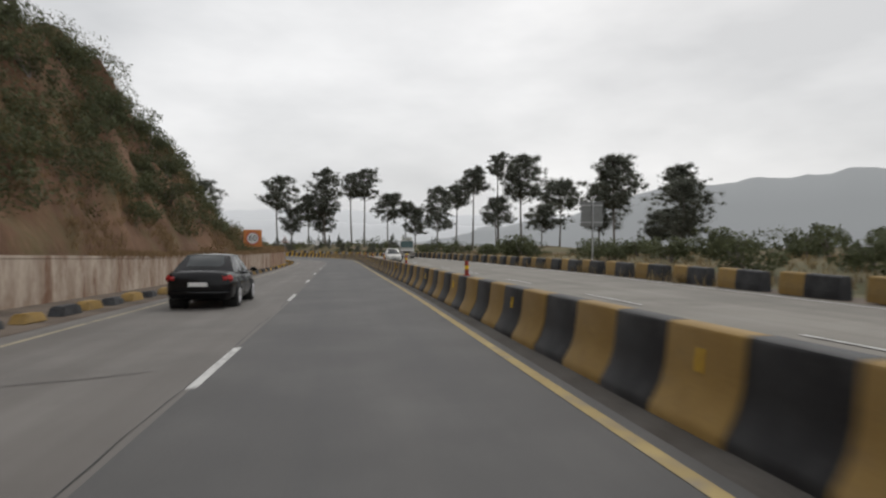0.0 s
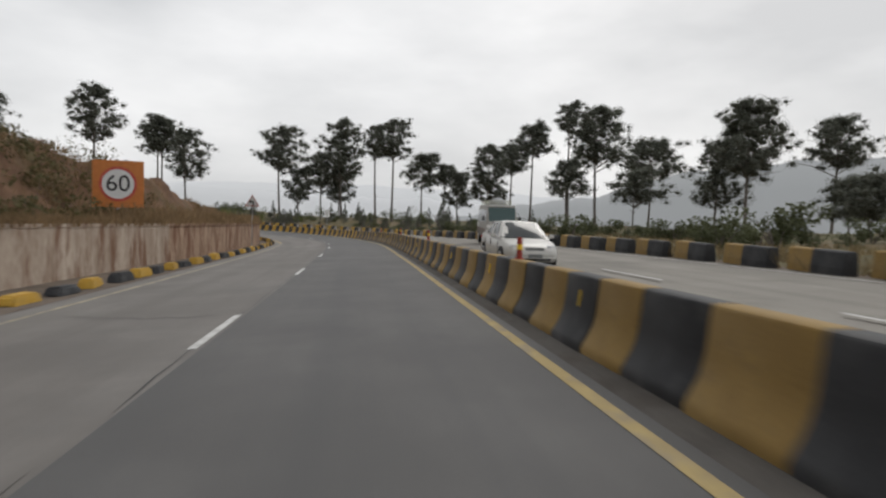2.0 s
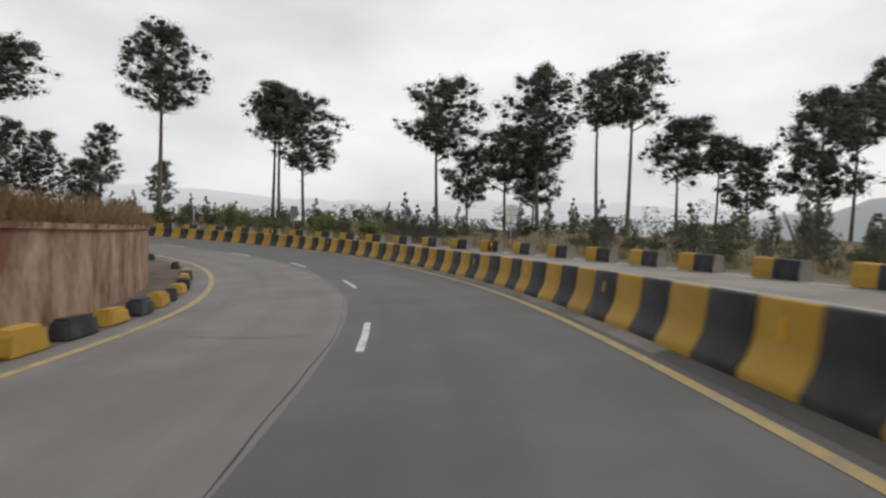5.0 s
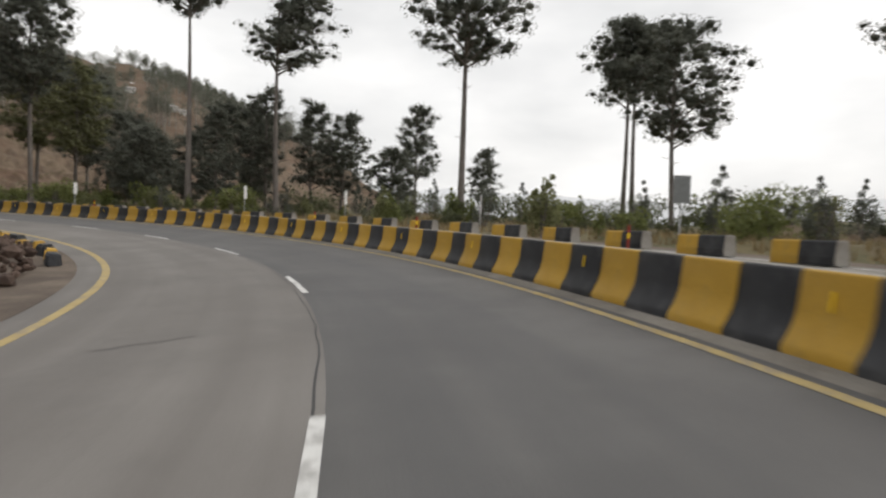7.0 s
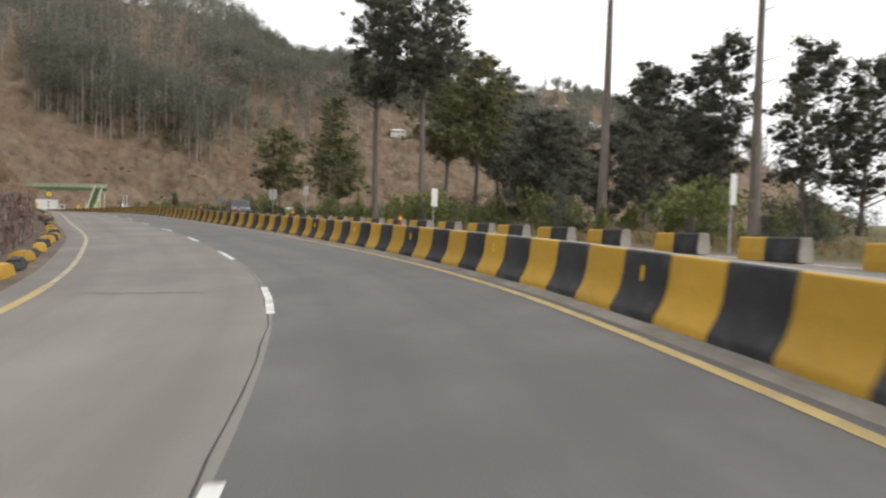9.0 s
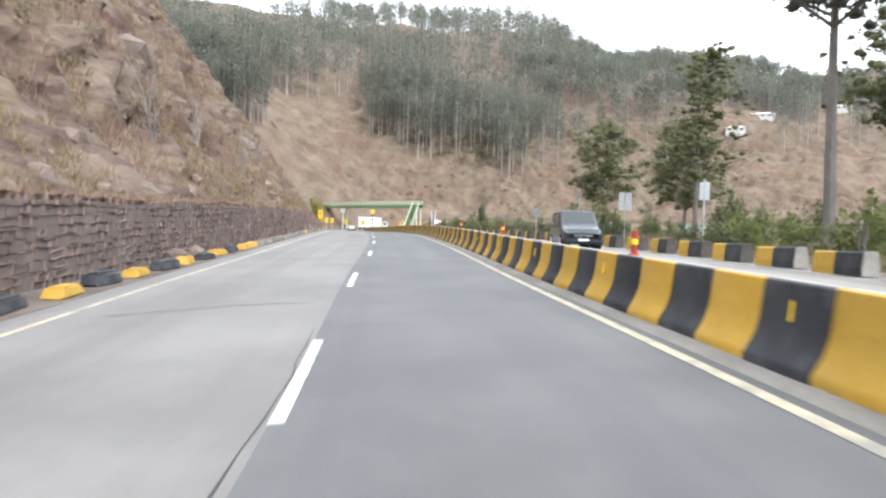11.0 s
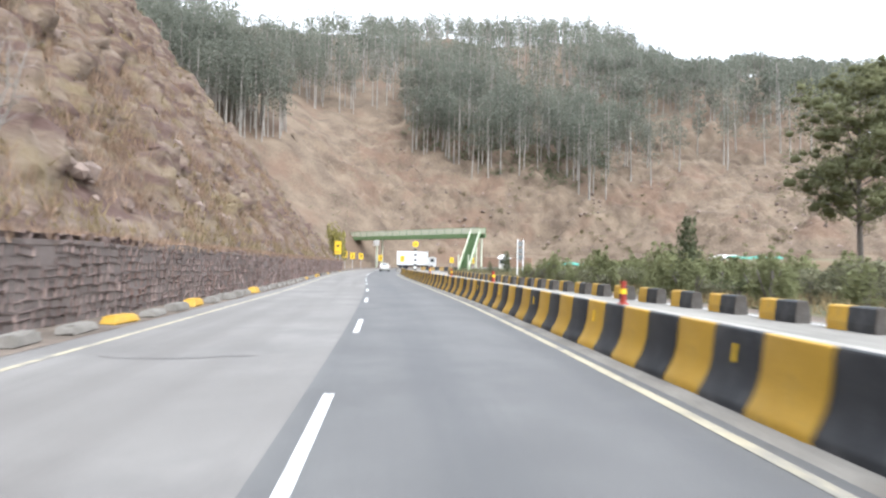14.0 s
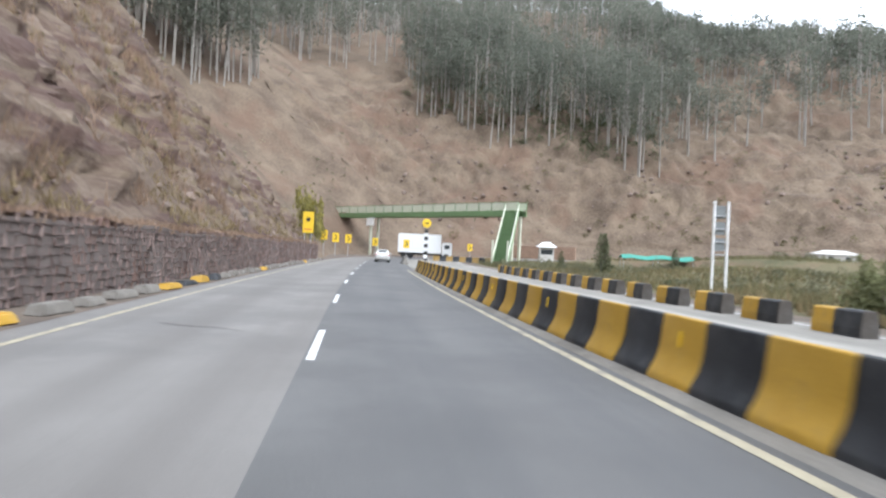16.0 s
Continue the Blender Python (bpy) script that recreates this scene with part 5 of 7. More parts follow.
for n, (s0, u0, tall) in enumerate(((216, -8.6, 3.6), (222, -9.5, 3.0), (231, -8.4, 3.2), (239, -9.0, 2.6), (246, -8.2, 2.9), (258, -9.2, 2.8), (207, -8.4, 3.2), (275, -8.8, 2.4))):
    bare_sapling(s0, u0, tall, 410 + n)

# ---- pine forest on the mountain ----
HAMLET = [(-396, 220, 13), (-553, 308, 13), (-597, 347, 14), (-598, 367, 11), (-568, 389, 13), (-447, 347, 16), (-472, 332, 9), (-448, 290, 10), (-520, 352, 10), (-430, 262, 9), (-451, 279, 8), (-449, 359, 9), (-376, 205, 10), (-482, 188, 9), (-585, 338, 9), (-600, 352, 7)]


def forest(name, n, seed, west=-640, east=-95, south=-80, north=470):
    """Tall pale-trunked pines above the cut, thinning out in glades."""
    rs = np.random.RandomState(seed)
    x, y = rs.uniform(west, east, n), rs.uniform(south, north, n)
    d = foot_distance(x, y)
    edge = np.interp(y, [-60, 10, 22, 40, 60, 80, 107, 138, 155, 170, 200, 300], [45, 45, 34, 60, 39, 32, 25, 30, 34, 52, 60, 60]) + 3 * waves(x, y, 22, 61)
    gully = (x < -291) & (x > -352) & (y < 46) & (d < 78)
    glade = waves(x, y, 46, 62) + 0.5 * waves(x, y, 21, 63) + np.interp(y, [60, 130], [0.5, -0.3])
    grove = (d < edge + 55) & (y > 34) & (y < 112)
    ok = (d > edge) & ~gully & ((glade > -0.2 - 0.5 * (d > 90)) | grove | (rs.uniform(0, 1, n) < 0.12)) & (d < 340)
    for hx, hy, hw in HAMLET:
        ahead, aside = (x - hx) * 0.92 - (y - hy) * 0.39, (x - hx) * 0.39 + (y - hy) * 0.92
        ok &= ~((ahead > -10) & (ahead < 48) & (np.abs(aside) < hw * 0.75 + 3))
    x, y = x[ok], y[ok]
    z = land(x, y)
    tv, tf, cv, cf, cn, count = [], [], [], [], [], 0
    low = np.interp(y, [95, 130], [1.0, 0.62]) + (d[ok] < edge[ok] + 28) * np.interp(y, [95, 130], [0.0, 0.4])
    for a, b, c, tall in zip(x, y, z, low):
        h = rs.uniform(18, 28) * tall
        r = 0.1 + 0.007 * h
        lean = rs.normal(0, 0.4, 2)
        k = len(tv)
        tv += [(a + r * math.cos(q), b + r * math.sin(q), c - 0.5) for q in (0, 1.57, 3.14, 4.71)] + [(a + lean[0] + 0.5 * r * math.cos(q), b + lean[1] + 0.5 * r * math.sin(q), c + h * 0.85) for q in (0, 1.57, 3.14, 4.71)]
        tf += [(k + i, k + (i + 1) % 4, k + 4 + (i + 1) % 4, k + 4 + i) for i in range(4)]
        start = rs.uniform(0.32, 0.56)
        near = math.hypot(a + 200, b - 90) < 185
        rad = (rs.uniform(5.0, 8.4) if near else rs.uniform(4.6, 7.4)) * (0.35 + 0.65 * tall)
        m = 10 if near else 6
        cs, rr = [], []
        for i in range(m):
            q = (i + 0.5) / m
            out = rad * 0.55 * math.sin(math.pi * min(1, 0.2 + 0.75 * q)) * rs.uniform(0.2, 1.0)
            ang = i * 2.4 + rs.uniform(-0.4, 0.4)
            cs.append((a + lean[0] + out * math.cos(ang), b + lean[1] + out * math.sin(ang), c + h * (start + (0.96 - start) * q)))
            rr.append(rad * (0.44 if near else 0.52) * rs.uniform(0.75, 1.2))
        v, f, nrm = leaf_cloud(rs, cs, rr, [46 if near else 20] * m, 0.42 if near else 0.66, 0.75)
        cf.append(f + count)
        cv.append(v)
        cn.append(nrm)
        count += len(v)
    woods = tagged(new(name), "dense pine forest with pale bare trunks on the mountainside", "forest", kind="stuff")
    o = new("trunks", mesh_from("trunks", tv, tf, M_BARK_PALE))
    o.parent = woods
    o = new("crowns", leaf_mesh("crowns", np.concatenate(cv), np.concatenate(cf), np.concatenate(cn), M_FOREST_HAZED))
    o.parent = woods
    return len(x)


forest("mountain_forest", 6000, 91)
forest("lower_grove", 150, 92, -385, -318, 36, 118)
forest("spur_grove", 110, 94, -292, -256, -6, 32)
forest("upper_forest", 1500, 96, -640, -385, 95, 330)
forest("far_forest", 2600, 93, -780, -330, 400, 720)

# bushes added to stand for the canopy's shade between the grove's trunks
rs = np.random.RandomState(36)
x, y = rs.uniform(-400, -318, 900), rs.uniform(38, 116, 900)
d = foot_distance(x, y)
keep = (d > np.interp(y, [40, 60, 80, 107, 116], [60, 42, 34, 27, 28])) & (d < 88)
pts = on_land(np.stack([x[keep], y[keep]], 1))
sizes = rs.uniform(0.9, 2.4, len(pts))
tagged(new("grove_undergrowth", leaf_mesh("grove_undergrowth", *leaf_cloud(rs, pts + np.stack([0 * sizes, 0 * sizes, 0.5 * sizes], 1), sizes, [60] * len(pts), 0.3, 0.75), M_SHRUB)), "bushes added as dark shade between the mountainside pine trunks", "undergrowth", kind="stuff")

# low scrub over the open slopes
rs = np.random.RandomState(31)
x, y = rs.uniform(-420, -180, 6500), rs.uniform(0, 260, 6500)
d = foot_distance(x, y)
keep = (d > 3) & (d < 80) & (waves(x, y, 30, 71) + 0.5 * waves(x, y, 9, 72) > 0.1)
pts = on_land(np.stack([x[keep], y[keep]], 1))
sizes = 0.25 + 0.7 * rs.uniform(0, 1, len(pts)) ** 2.5
v, f, nrm = leaf_cloud(rs, pts + np.stack([0 * sizes, 0 * sizes, 0.4 * sizes], 1), sizes, [26] * len(pts), 0.15, 0.75)
tagged(new("slope_scrub", leaf_mesh("slope_scrub", v, f, nrm, M_DUSTY)), "low dusty scrub scattered over the open slopes", "scrub", kind="stuff")

# green bushes low on the open hillside
rs = np.random.RandomState(32)
x, y = rs.uniform(-345, -290, 420), rs.uniform(60, 240, 420)
d = foot_distance(x, y)
keep = (d > 2) & (d < 34) & (waves(x, y, 24, 75) > 0.15)
pts = on_land(np.stack([x[keep], y[keep]], 1))
sizes = rs.uniform(0.6, 1.7, len(pts))
tagged(new("hill_bushes", leaf_mesh("hill_bushes", *leaf_cloud(rs, pts + np.stack([0 * sizes, 0 * sizes, 0.5 * sizes], 1), sizes, [70] * len(pts), 0.2, 0.8), M_SCRUB)), "scattered olive bushes low on the eroded hillside", "scrub", kind="stuff")

# dry scrub over the cut slope above the stone wall
rs = np.random.RandomState(33)
ss, dd = rs.uniform(188, 374, 2600), 0.6 + 42 * rs.uniform(0, 1, 2600) ** 1.3
keep = waves(ss, dd * 1.6, 17, 73) + 0.5 * waves(ss, dd, 6, 74) > 0.0
pts = on_land(place(ss[keep], -6.4 - dd[keep])[:, :2])
sizes = 0.25 + 0.75 * rs.uniform(0, 1, len(pts)) ** 2
tagged(new("cut_scrub", leaf_mesh("cut_scrub", *leaf_cloud(rs, pts + np.stack([0 * sizes, 0 * sizes, 0.35 * sizes], 1), sizes, [34] * len(pts), 0.085, 0.8), M_DRY_SCRUB)), "dry brown and olive scrub on the rocky cut slope", "scrub", kind="stuff")

# undergrowth between the roadside pines
rs = np.random.RandomState(44)
centres, radii = [], []
for n in range(130):
    s, u, tall = 140 + 110 * rs.uniform(0, 1), 28 + 45 * rs.uniform(0, 1), rs.uniform(1.5, 3.8)
    x, y, z = on_land(place([s], [u])[:, :2])[0]
    for k in range(9):
        centres.append((x + rs.uniform(-0.6, 0.6) * tall, y + rs.uniform(-0.6, 0.6) * tall, z + rs.uniform(0.1, 0.75) * tall))
        radii.append(tall * rs.uniform(0.2, 0.36))
tagged(new("undergrowth", leaf_mesh("undergrowth", *leaf_cloud(rs, centres, radii, [70] * len(centres), 0.14, 0.8), M_SHRUB)), "dark shrubby undergrowth between the roadside pines", "undergrowth", kind="stuff")

# low scrub and bracken over the red bank
for n, (name, count, s0, s1, limit, big, mat, label) in enumerate((("bank_scrub", 900, 14, 66, -0.15, 1.25, M_SHRUB, "dark olive scrub covering the red bank"), ("bank_bracken", 800, 20, 84, -0.3, 0.8, M_SCRUB, "low olive-brown bracken over the red bank"))):
    rs = np.random.RandomState(58 + n)
    ss, dd = rs.uniform(s0, s1, count), rs.uniform(0.5, 1, count) ** 2 * 17 - 3.5
    keep = waves(ss, dd, 9, 81 + n) > limit
    pts = on_land(place(ss[keep], wall_u(ss[keep]) - 0.6 - dd[keep])[:, :2])
    sizes = rs.uniform(0.35, big, len(pts))
    cloud = leaf_cloud(rs, pts + np.stack([0.25 + 0 * sizes, 0 * sizes, 0.55 * sizes], 1), sizes, [90 if n == 0 else 60] * len(pts), 0.1, 0.75)
    tagged(new(name, leaf_mesh(name, *cloud, mat)), label, "scrub", kind="stuff")

# the broken face of the mountain across the bend
xs, ys = np.arange(-398, -290, 1.0), np.arange(24, 258, 1.0)
X, Y = np.meshgrid(xs, ys, indexing="ij")
Z = land(X, Y)
d = foot_distance(X.ravel(), Y.ravel()).reshape(X.shape)
fade = np.clip((X + 398) / 8, 0, 1) * np.clip((-290 - X) / 8, 0, 1) * np.clip((Y - 24) / 8, 0, 1) * np.clip((258 - Y) / 8, 0, 1) * np.clip((d - 3) / 6, 0, 1)
ledge = np.abs(waves(X + 0.7 * Z, Y - 0.4 * Z, 7.0, 91)) + 0.55 * np.abs(waves(X - Z, Y + 0.5 * Z, 3.4, 92)) + 0.3 * waves(X, Y, 17, 93)
slab, _ = cell_noise(0.25 * Y, 0.35 * X, Z - 0.3 * Y, 3.0, 97)
block, _ = cell_noise(0.5 * Y, 0.5 * X, Z - 0.3 * Y, 2.2, 98)
bare = np.clip(0.6 + waves(X, Y, 31, 99), 0, 1.2)
Z = np.where(d > 2, Z + fade * (0.8 * (ledge - 0.75) + bare * (1.5 * (slab - 0.5) + 0.8 * (block - 0.5))) + 0.15, Z - 2.5)
X = X + fade * 0.4 * waves(Y + Z, Z * 1.7, 4.2, 94)
n, k = X.shape
i, j = np.meshgrid(np.arange(n - 1), np.arange(k - 1), indexing="ij")
a = (i * k + j).ravel()
tagged(new("hill_face", mesh_from("hill_face", np.stack([X, Y, Z], -1).reshape(-1, 3), np.stack([a, a + k, a + k + 1, a + 1], 1).tolist(), M_EARTH_PALE, None, True)), "eroded reddish hillside across the bend", "slope", kind="structure")
rs = np.random.RandomState(95)
px, py = rs.uniform(-352, -294, 2200), rs.uniform(40, 215, 2200)
dd = foot_distance(px, py)
keep = (dd > 4) & (dd < 52) & (waves(px, py, 20, 96) > -0.2)
pts = on_land(np.stack([px[keep], py[keep]], 1)) + (0, 0, 0.15)
scatter_rocks("hill_rocks", [(p, 0.15 + 0.85 * q**4) for p, q in zip(pts, rs.uniform(0, 1, len(pts)))], "pale broken rocks over the eroded hillside")

# ---- plain materials for made things ----
def plain(name, colour, rough=0.5, metal=0.0, vary=0.12, scale=6.0, coat=0.0):
    m = material(name, tuple(c * (1 - vary) for c in colour), tuple(min(1, c * (1 + vary)) for c in colour), scale, rough, 0.03, 60, metal, 0.5)
    m.node_tree.nodes["Principled BSDF"].inputs["Coat Weight"].default_value = coat
    return m


def glass(name, tint, rough=0.06):
    m = bpy.data.materials.new(name)
    m.use_nodes = True
    b = m.node_tree.nodes["Principled BSDF"]
    b.inputs["Base Color"].default_value, b.inputs["Roughness"].default_value = (*tint, 1), rough
    b.inputs["Specular IOR Level"].default_value = 0.35
    return m


P_BLACK_CAR = plain("black_car_paint", (0.006, 0.006, 0.007), 0.2, coat=0.0)
P_BLACK_CAR.node_tree.nodes["Principled BSDF"].inputs["Specular IOR Level"].default_value = 0.3
P_WHITE_CAR = plain("white_car_paint", (0.55, 0.54, 0.51), 0.4, coat=0.3, vary=0.06)
P_BUS_WHITE = plain("faded_white_bus_paint", (0.36, 0.345, 0.32), 0.5, vary=0.15)
P_BUS_TAN = plain("dusty_tan_bus_paint", (0.2, 0.17, 0.145), 0.55, vary=0.15)
P_MAROON = plain("maroon_stripe", (0.13, 0.06, 0.05), 0.5)
P_VAN = plain("dark_blue_grey_paint", (0.03, 0.037, 0.043), 0.3, coat=0.2)
P_GLASS = glass("car_glass", (0.045, 0.05, 0.052))
P_GLASS_TEAL = glass("bus_windscreen", (0.06, 0.1, 0.1))
P_RUBBER = plain("tyre_rubber", (0.02, 0.02, 0.02), 0.85)
P_ALLOY = plain("alloy_rim", (0.55, 0.55, 0.56), 0.35, 0.8)
P_CHROME = plain("chrome_trim", (0.7, 0.7, 0.7), 0.2, 1.0, 0.03)
P_RED_LIGHT = plain("red_lamp_glass", (0.4, 0.02, 0.02), 0.15)
P_CLEAR_LIGHT = plain("clear_lamp_glass", (0.6, 0.6, 0.6), 0.12, 0.3)
P_ORANGE = plain("orange_sign_sheet", (0.58, 0.2, 0.05), 0.55)
P_WHITE = plain("white_sign_sheet", (0.75, 0.75, 0.74), 0.5, vary=0.06)
P_SIGN_RED = plain("red_sign_sheet", (0.5, 0.08, 0.06), 0.5)
P_FADED_RED = plain("faded_red_sign_border", (0.36, 0.13, 0.11), 0.6)
P_SIGN_BLACK = plain("black_sign_sheet", (0.02, 0.02, 0.02), 0.5)
P_YELLOW = plain("yellow_sign_sheet", (0.75, 0.5, 0.02), 0.5)
P_GALV = plain("galvanised_steel", (0.42, 0.43, 0.44), 0.5, 0.4)
P_GREY_BACK = plain("grey_sign_back", (0.2, 0.21, 0.21), 0.6, 0.2)
P_PALE_SHEET = plain("pale_aluminium_sheet", (0.48, 0.49, 0.49), 0.5, 0.2)
P_BOARD = plain("dull_aluminium_sheet", (0.22, 0.23, 0.23), 0.6, 0.2)
P_GREEN = plain("green_bridge_paint", (0.14, 0.22, 0.1), 0.6)
P_CREAM = plain("cream_rail_paint", (0.52, 0.53, 0.42), 0.6)
P_TEAL = plain("teal_tarpaulin", (0.02, 0.22, 0.16), 0.6)
P_HOUSE = plain("whitewashed_plaster", (0.55, 0.53, 0.5), 0.85)
P_BROWNWALL = plain("brown_plaster", (0.3, 0.2, 0.14), 0.9, vary=0.2, scale=1.5)
P_POST_RED = plain("red_plastic_post", (0.3, 0.035, 0.02), 0.5)
P_REFLECT = plain("yellow_reflector", (0.92, 0.6, 0.02), 0.3)
P_TARP = plain("grey_luggage_cover", (0.3, 0.31, 0.32), 0.8)


# ---- vehicles ----
def vehicle(name, label, category, stations, paint, wheels, wheel_r, side_windows, screens, pose_m, glass_mat=None, lower=None):
    """A vehicle with its nose along +y. stations: y, half width, sill, belt, roof half width, roof height."""
    st = np.array(stations, float)
    top_glass = glass_mat or P_GLASS
    thing = tagged(put(new(name), pose_m), label, category)

    def at(y):
        return [float(np.interp(y, st[:, 0], st[:, k])) for k in range(1, 6)]

    def ring(y):
        w, sill, belt, rw, roof = at(y)
        half = [(w * 0.9, sill), (w, sill + 0.14), (w * 1.005, (sill + belt) / 2 + 0.05), (w * 0.975, belt), (rw + (w * 0.975 - rw) * 0.12, belt + (roof - belt) * 0.88), (rw * 0.9, roof), (rw * 0.4, roof + 0.015)]
        return [(x, y, z) for x, z in half] + [(-x, y, z) for x, z in half[::-1]]

    ys = sorted(set([round(v, 3) for v in np.linspace(st[0, 0], st[-1, 0], 40)] + [round(v, 3) for v in st[:, 0]]))
    rings = [ring(y) for y in ys]
    k = len(rings[0])
    verts = [v for r in rings for v in r]
    faces = [(i * k + j, i * k + (j + 1) % k, (i + 1) * k + (j + 1) % k, (i + 1) * k + j) for i in range(len(ys) - 1) for j in range(k)]
    faces += [tuple(range(k)), tuple(range((len(ys) - 1) * k, len(ys) * k))[::-1]]
    index = None
    if lower:
        index = [1 if (sum(verts[v][2] for v in f) / len(f)) < lower[1] else 0 for f in faces]
    body = new("body", mesh_from("body", verts, faces, [paint] + ([lower[0]] if lower else []), index, True))
    body.parent = thing
    # wheel arches and wheels
    for wy in wheels:
        w, sill = at(wy)[:2]
        for side in (-1, 1):
            bm = bmesh.new()
            tube(bm, (side * (w * 0.55), wy, wheel_r), (side * (w + 0.006), wy, wheel_r), wheel_r * 1.17, None, 20)
            part("wheel_arch", bm, P_RUBBER, thing)
            bm = bmesh.new()
            tube(bm, (side * (w - 0.2), wy, wheel_r), (side * (w + 0.012), wy, wheel_r), wheel_r, wheel_r * 0.96, 22)
            tyre = part("tyre", bm, P_RUBBER, thing)
            bm = bmesh.new()
            x0 = side * (w + 0.013)
            for n in range(9):
                a = n * 6.2832 / 9
                tube(bm, (x0, wy + 0.09 * wheel_r * math.cos(a), wheel_r + 0.09 * wheel_r * math.sin(a)), (x0, wy + 0.6 * wheel_r * math.cos(a), wheel_r + 0.6 * wheel_r * math.sin(a)), 0.022, 0.03, 5)
            for n in range(18):
                a, b = n * 6.2832 / 18, (n + 1) * 6.2832 / 18
                tube(bm, (x0, wy + 0.64 * wheel_r * math.cos(a), wheel_r + 0.64 * wheel_r * math.sin(a)), (x0, wy + 0.64 * wheel_r * math.cos(b), wheel_r + 0.64 * wheel_r * math.sin(b)), 0.02, None, 5)
            part("rim", bm, P_ALLOY, tyre)

    def pane(pname, pts, mat):
        """A slightly proud panel from a grid of points."""
        rows, cols = len(pts), len(pts[0])
        v = [p for r in pts for p in r]
        f = [(i * cols + j, i * cols + j + 1, (i + 1) * cols + j + 1, (i + 1) * cols + j) for i in range(rows - 1) for j in range(cols - 1)]
        ob = new(pname, mesh_from(pname, v, f, mat, None, True))
        ob.parent = thing
        return ob

    for y0, y1, q0, q1 in side_windows:
        for side in (-1, 1):
            grid = []
            for y in np.linspace(y0, y1, 6):
                w, sill, belt, rw, roof = at(y)
                a, b = (w * 0.975, belt), (rw + (w * 0.975 - rw) * 0.12, belt + (roof - belt) * 0.88)
                grid.append([(side * (a[0] + (b[0] - a[0]) * q + 0.01), y, a[1] + (b[1] - a[1]) * q) for q in (q0, (q0 + q1) / 2, q1)])
            pane("side_window", grid, P_GLASS)
    for pname, y0, y1, wide in screens:
        grid = []
        for y in np.linspace(y0, y1, 7):
            w, sill, belt, rw, roof = at(y)
            grid.append([(x * rw * wide, y, roof + 0.015 * (1 - abs(x)) + 0.014) for x in (-1, -0.5, 0, 0.5, 1)])
        pane(pname, grid, top_glass)
    return thing, at


def add_box(thing, name, x0, x1, y0, y1, z0, z1, mat, bevel=0.02, label=""):
    return part(name, box(bmesh.new(), x0, x1, y0, y1, z0, z1, bevel), mat, thing, label)


SEDAN = [(-2.26, 0.6, 0.44, 0.8), (-2.21, 0.75, 0.31, 0.93), (-2.05, 0.82, 0.25, 0.985), (-1.7, 0.855, 0.2, 0.995), (-1.3, 0.868, 0.19, 0.965), (-0.5, 0.873, 0.18, 0.925), (0.4, 0.873, 0.18, 0.905), (1.1, 0.865, 0.19, 0.915),
         (1.5, 0.85, 0.2, 0.88), (1.85, 0.82, 0.22, 0.81), (2.08, 0.76, 0.25, 0.73), (2.2, 0.67, 0.3, 0.66), (2.26, 0.55, 0.36, 0.58)]


def curved(corners, across, down, bulge):
    """Points of a gently bulging panel between four corners, given round the panel from the top left."""
    a, b, c, d = [Vector(p) for p in corners]
    out = (d - a).cross(b - a).normalized()
    rows = []
    for i in range(down + 1):
        v = i / down
        rows.append([tuple(a.lerp(b, u).lerp(d.lerp(c, u), v) + out * bulge * (1 - (2 * u - 1) ** 2) * (1 - 0.6 * (2 * v - 1) ** 2)) for u in (k / across for k in range(across + 1))])
    return rows


def panel(thing, name, rows, mat):
    """A panel from rows of points."""
    k = len(rows[0])
    v = [p for r in rows for p in r]
    f = [(i * k + j, (i + 1) * k + j, (i + 1) * k + j + 1, i * k + j + 1) for i in range(len(rows) - 1) for j in range(k - 1)]
    ob = new(name, mesh_from(name, v, f, mat, None, True))
    ob.parent = thing
    return ob


def inset(corners, left, right, top, bottom, lift):
    """The corners of a pane set into a panel, lifted a little off it."""
    a, b, c, d = [Vector(p) for p in corners]
    out = (d - a).cross(b - a).normalized() * lift
    def at(u, v):
        return a.lerp(b, u).lerp(d.lerp(c, u), v) + out
    return [at(left, top), at(1 - right, top), at(1 - right, 1 - bottom), at(left, 1 - bottom)]


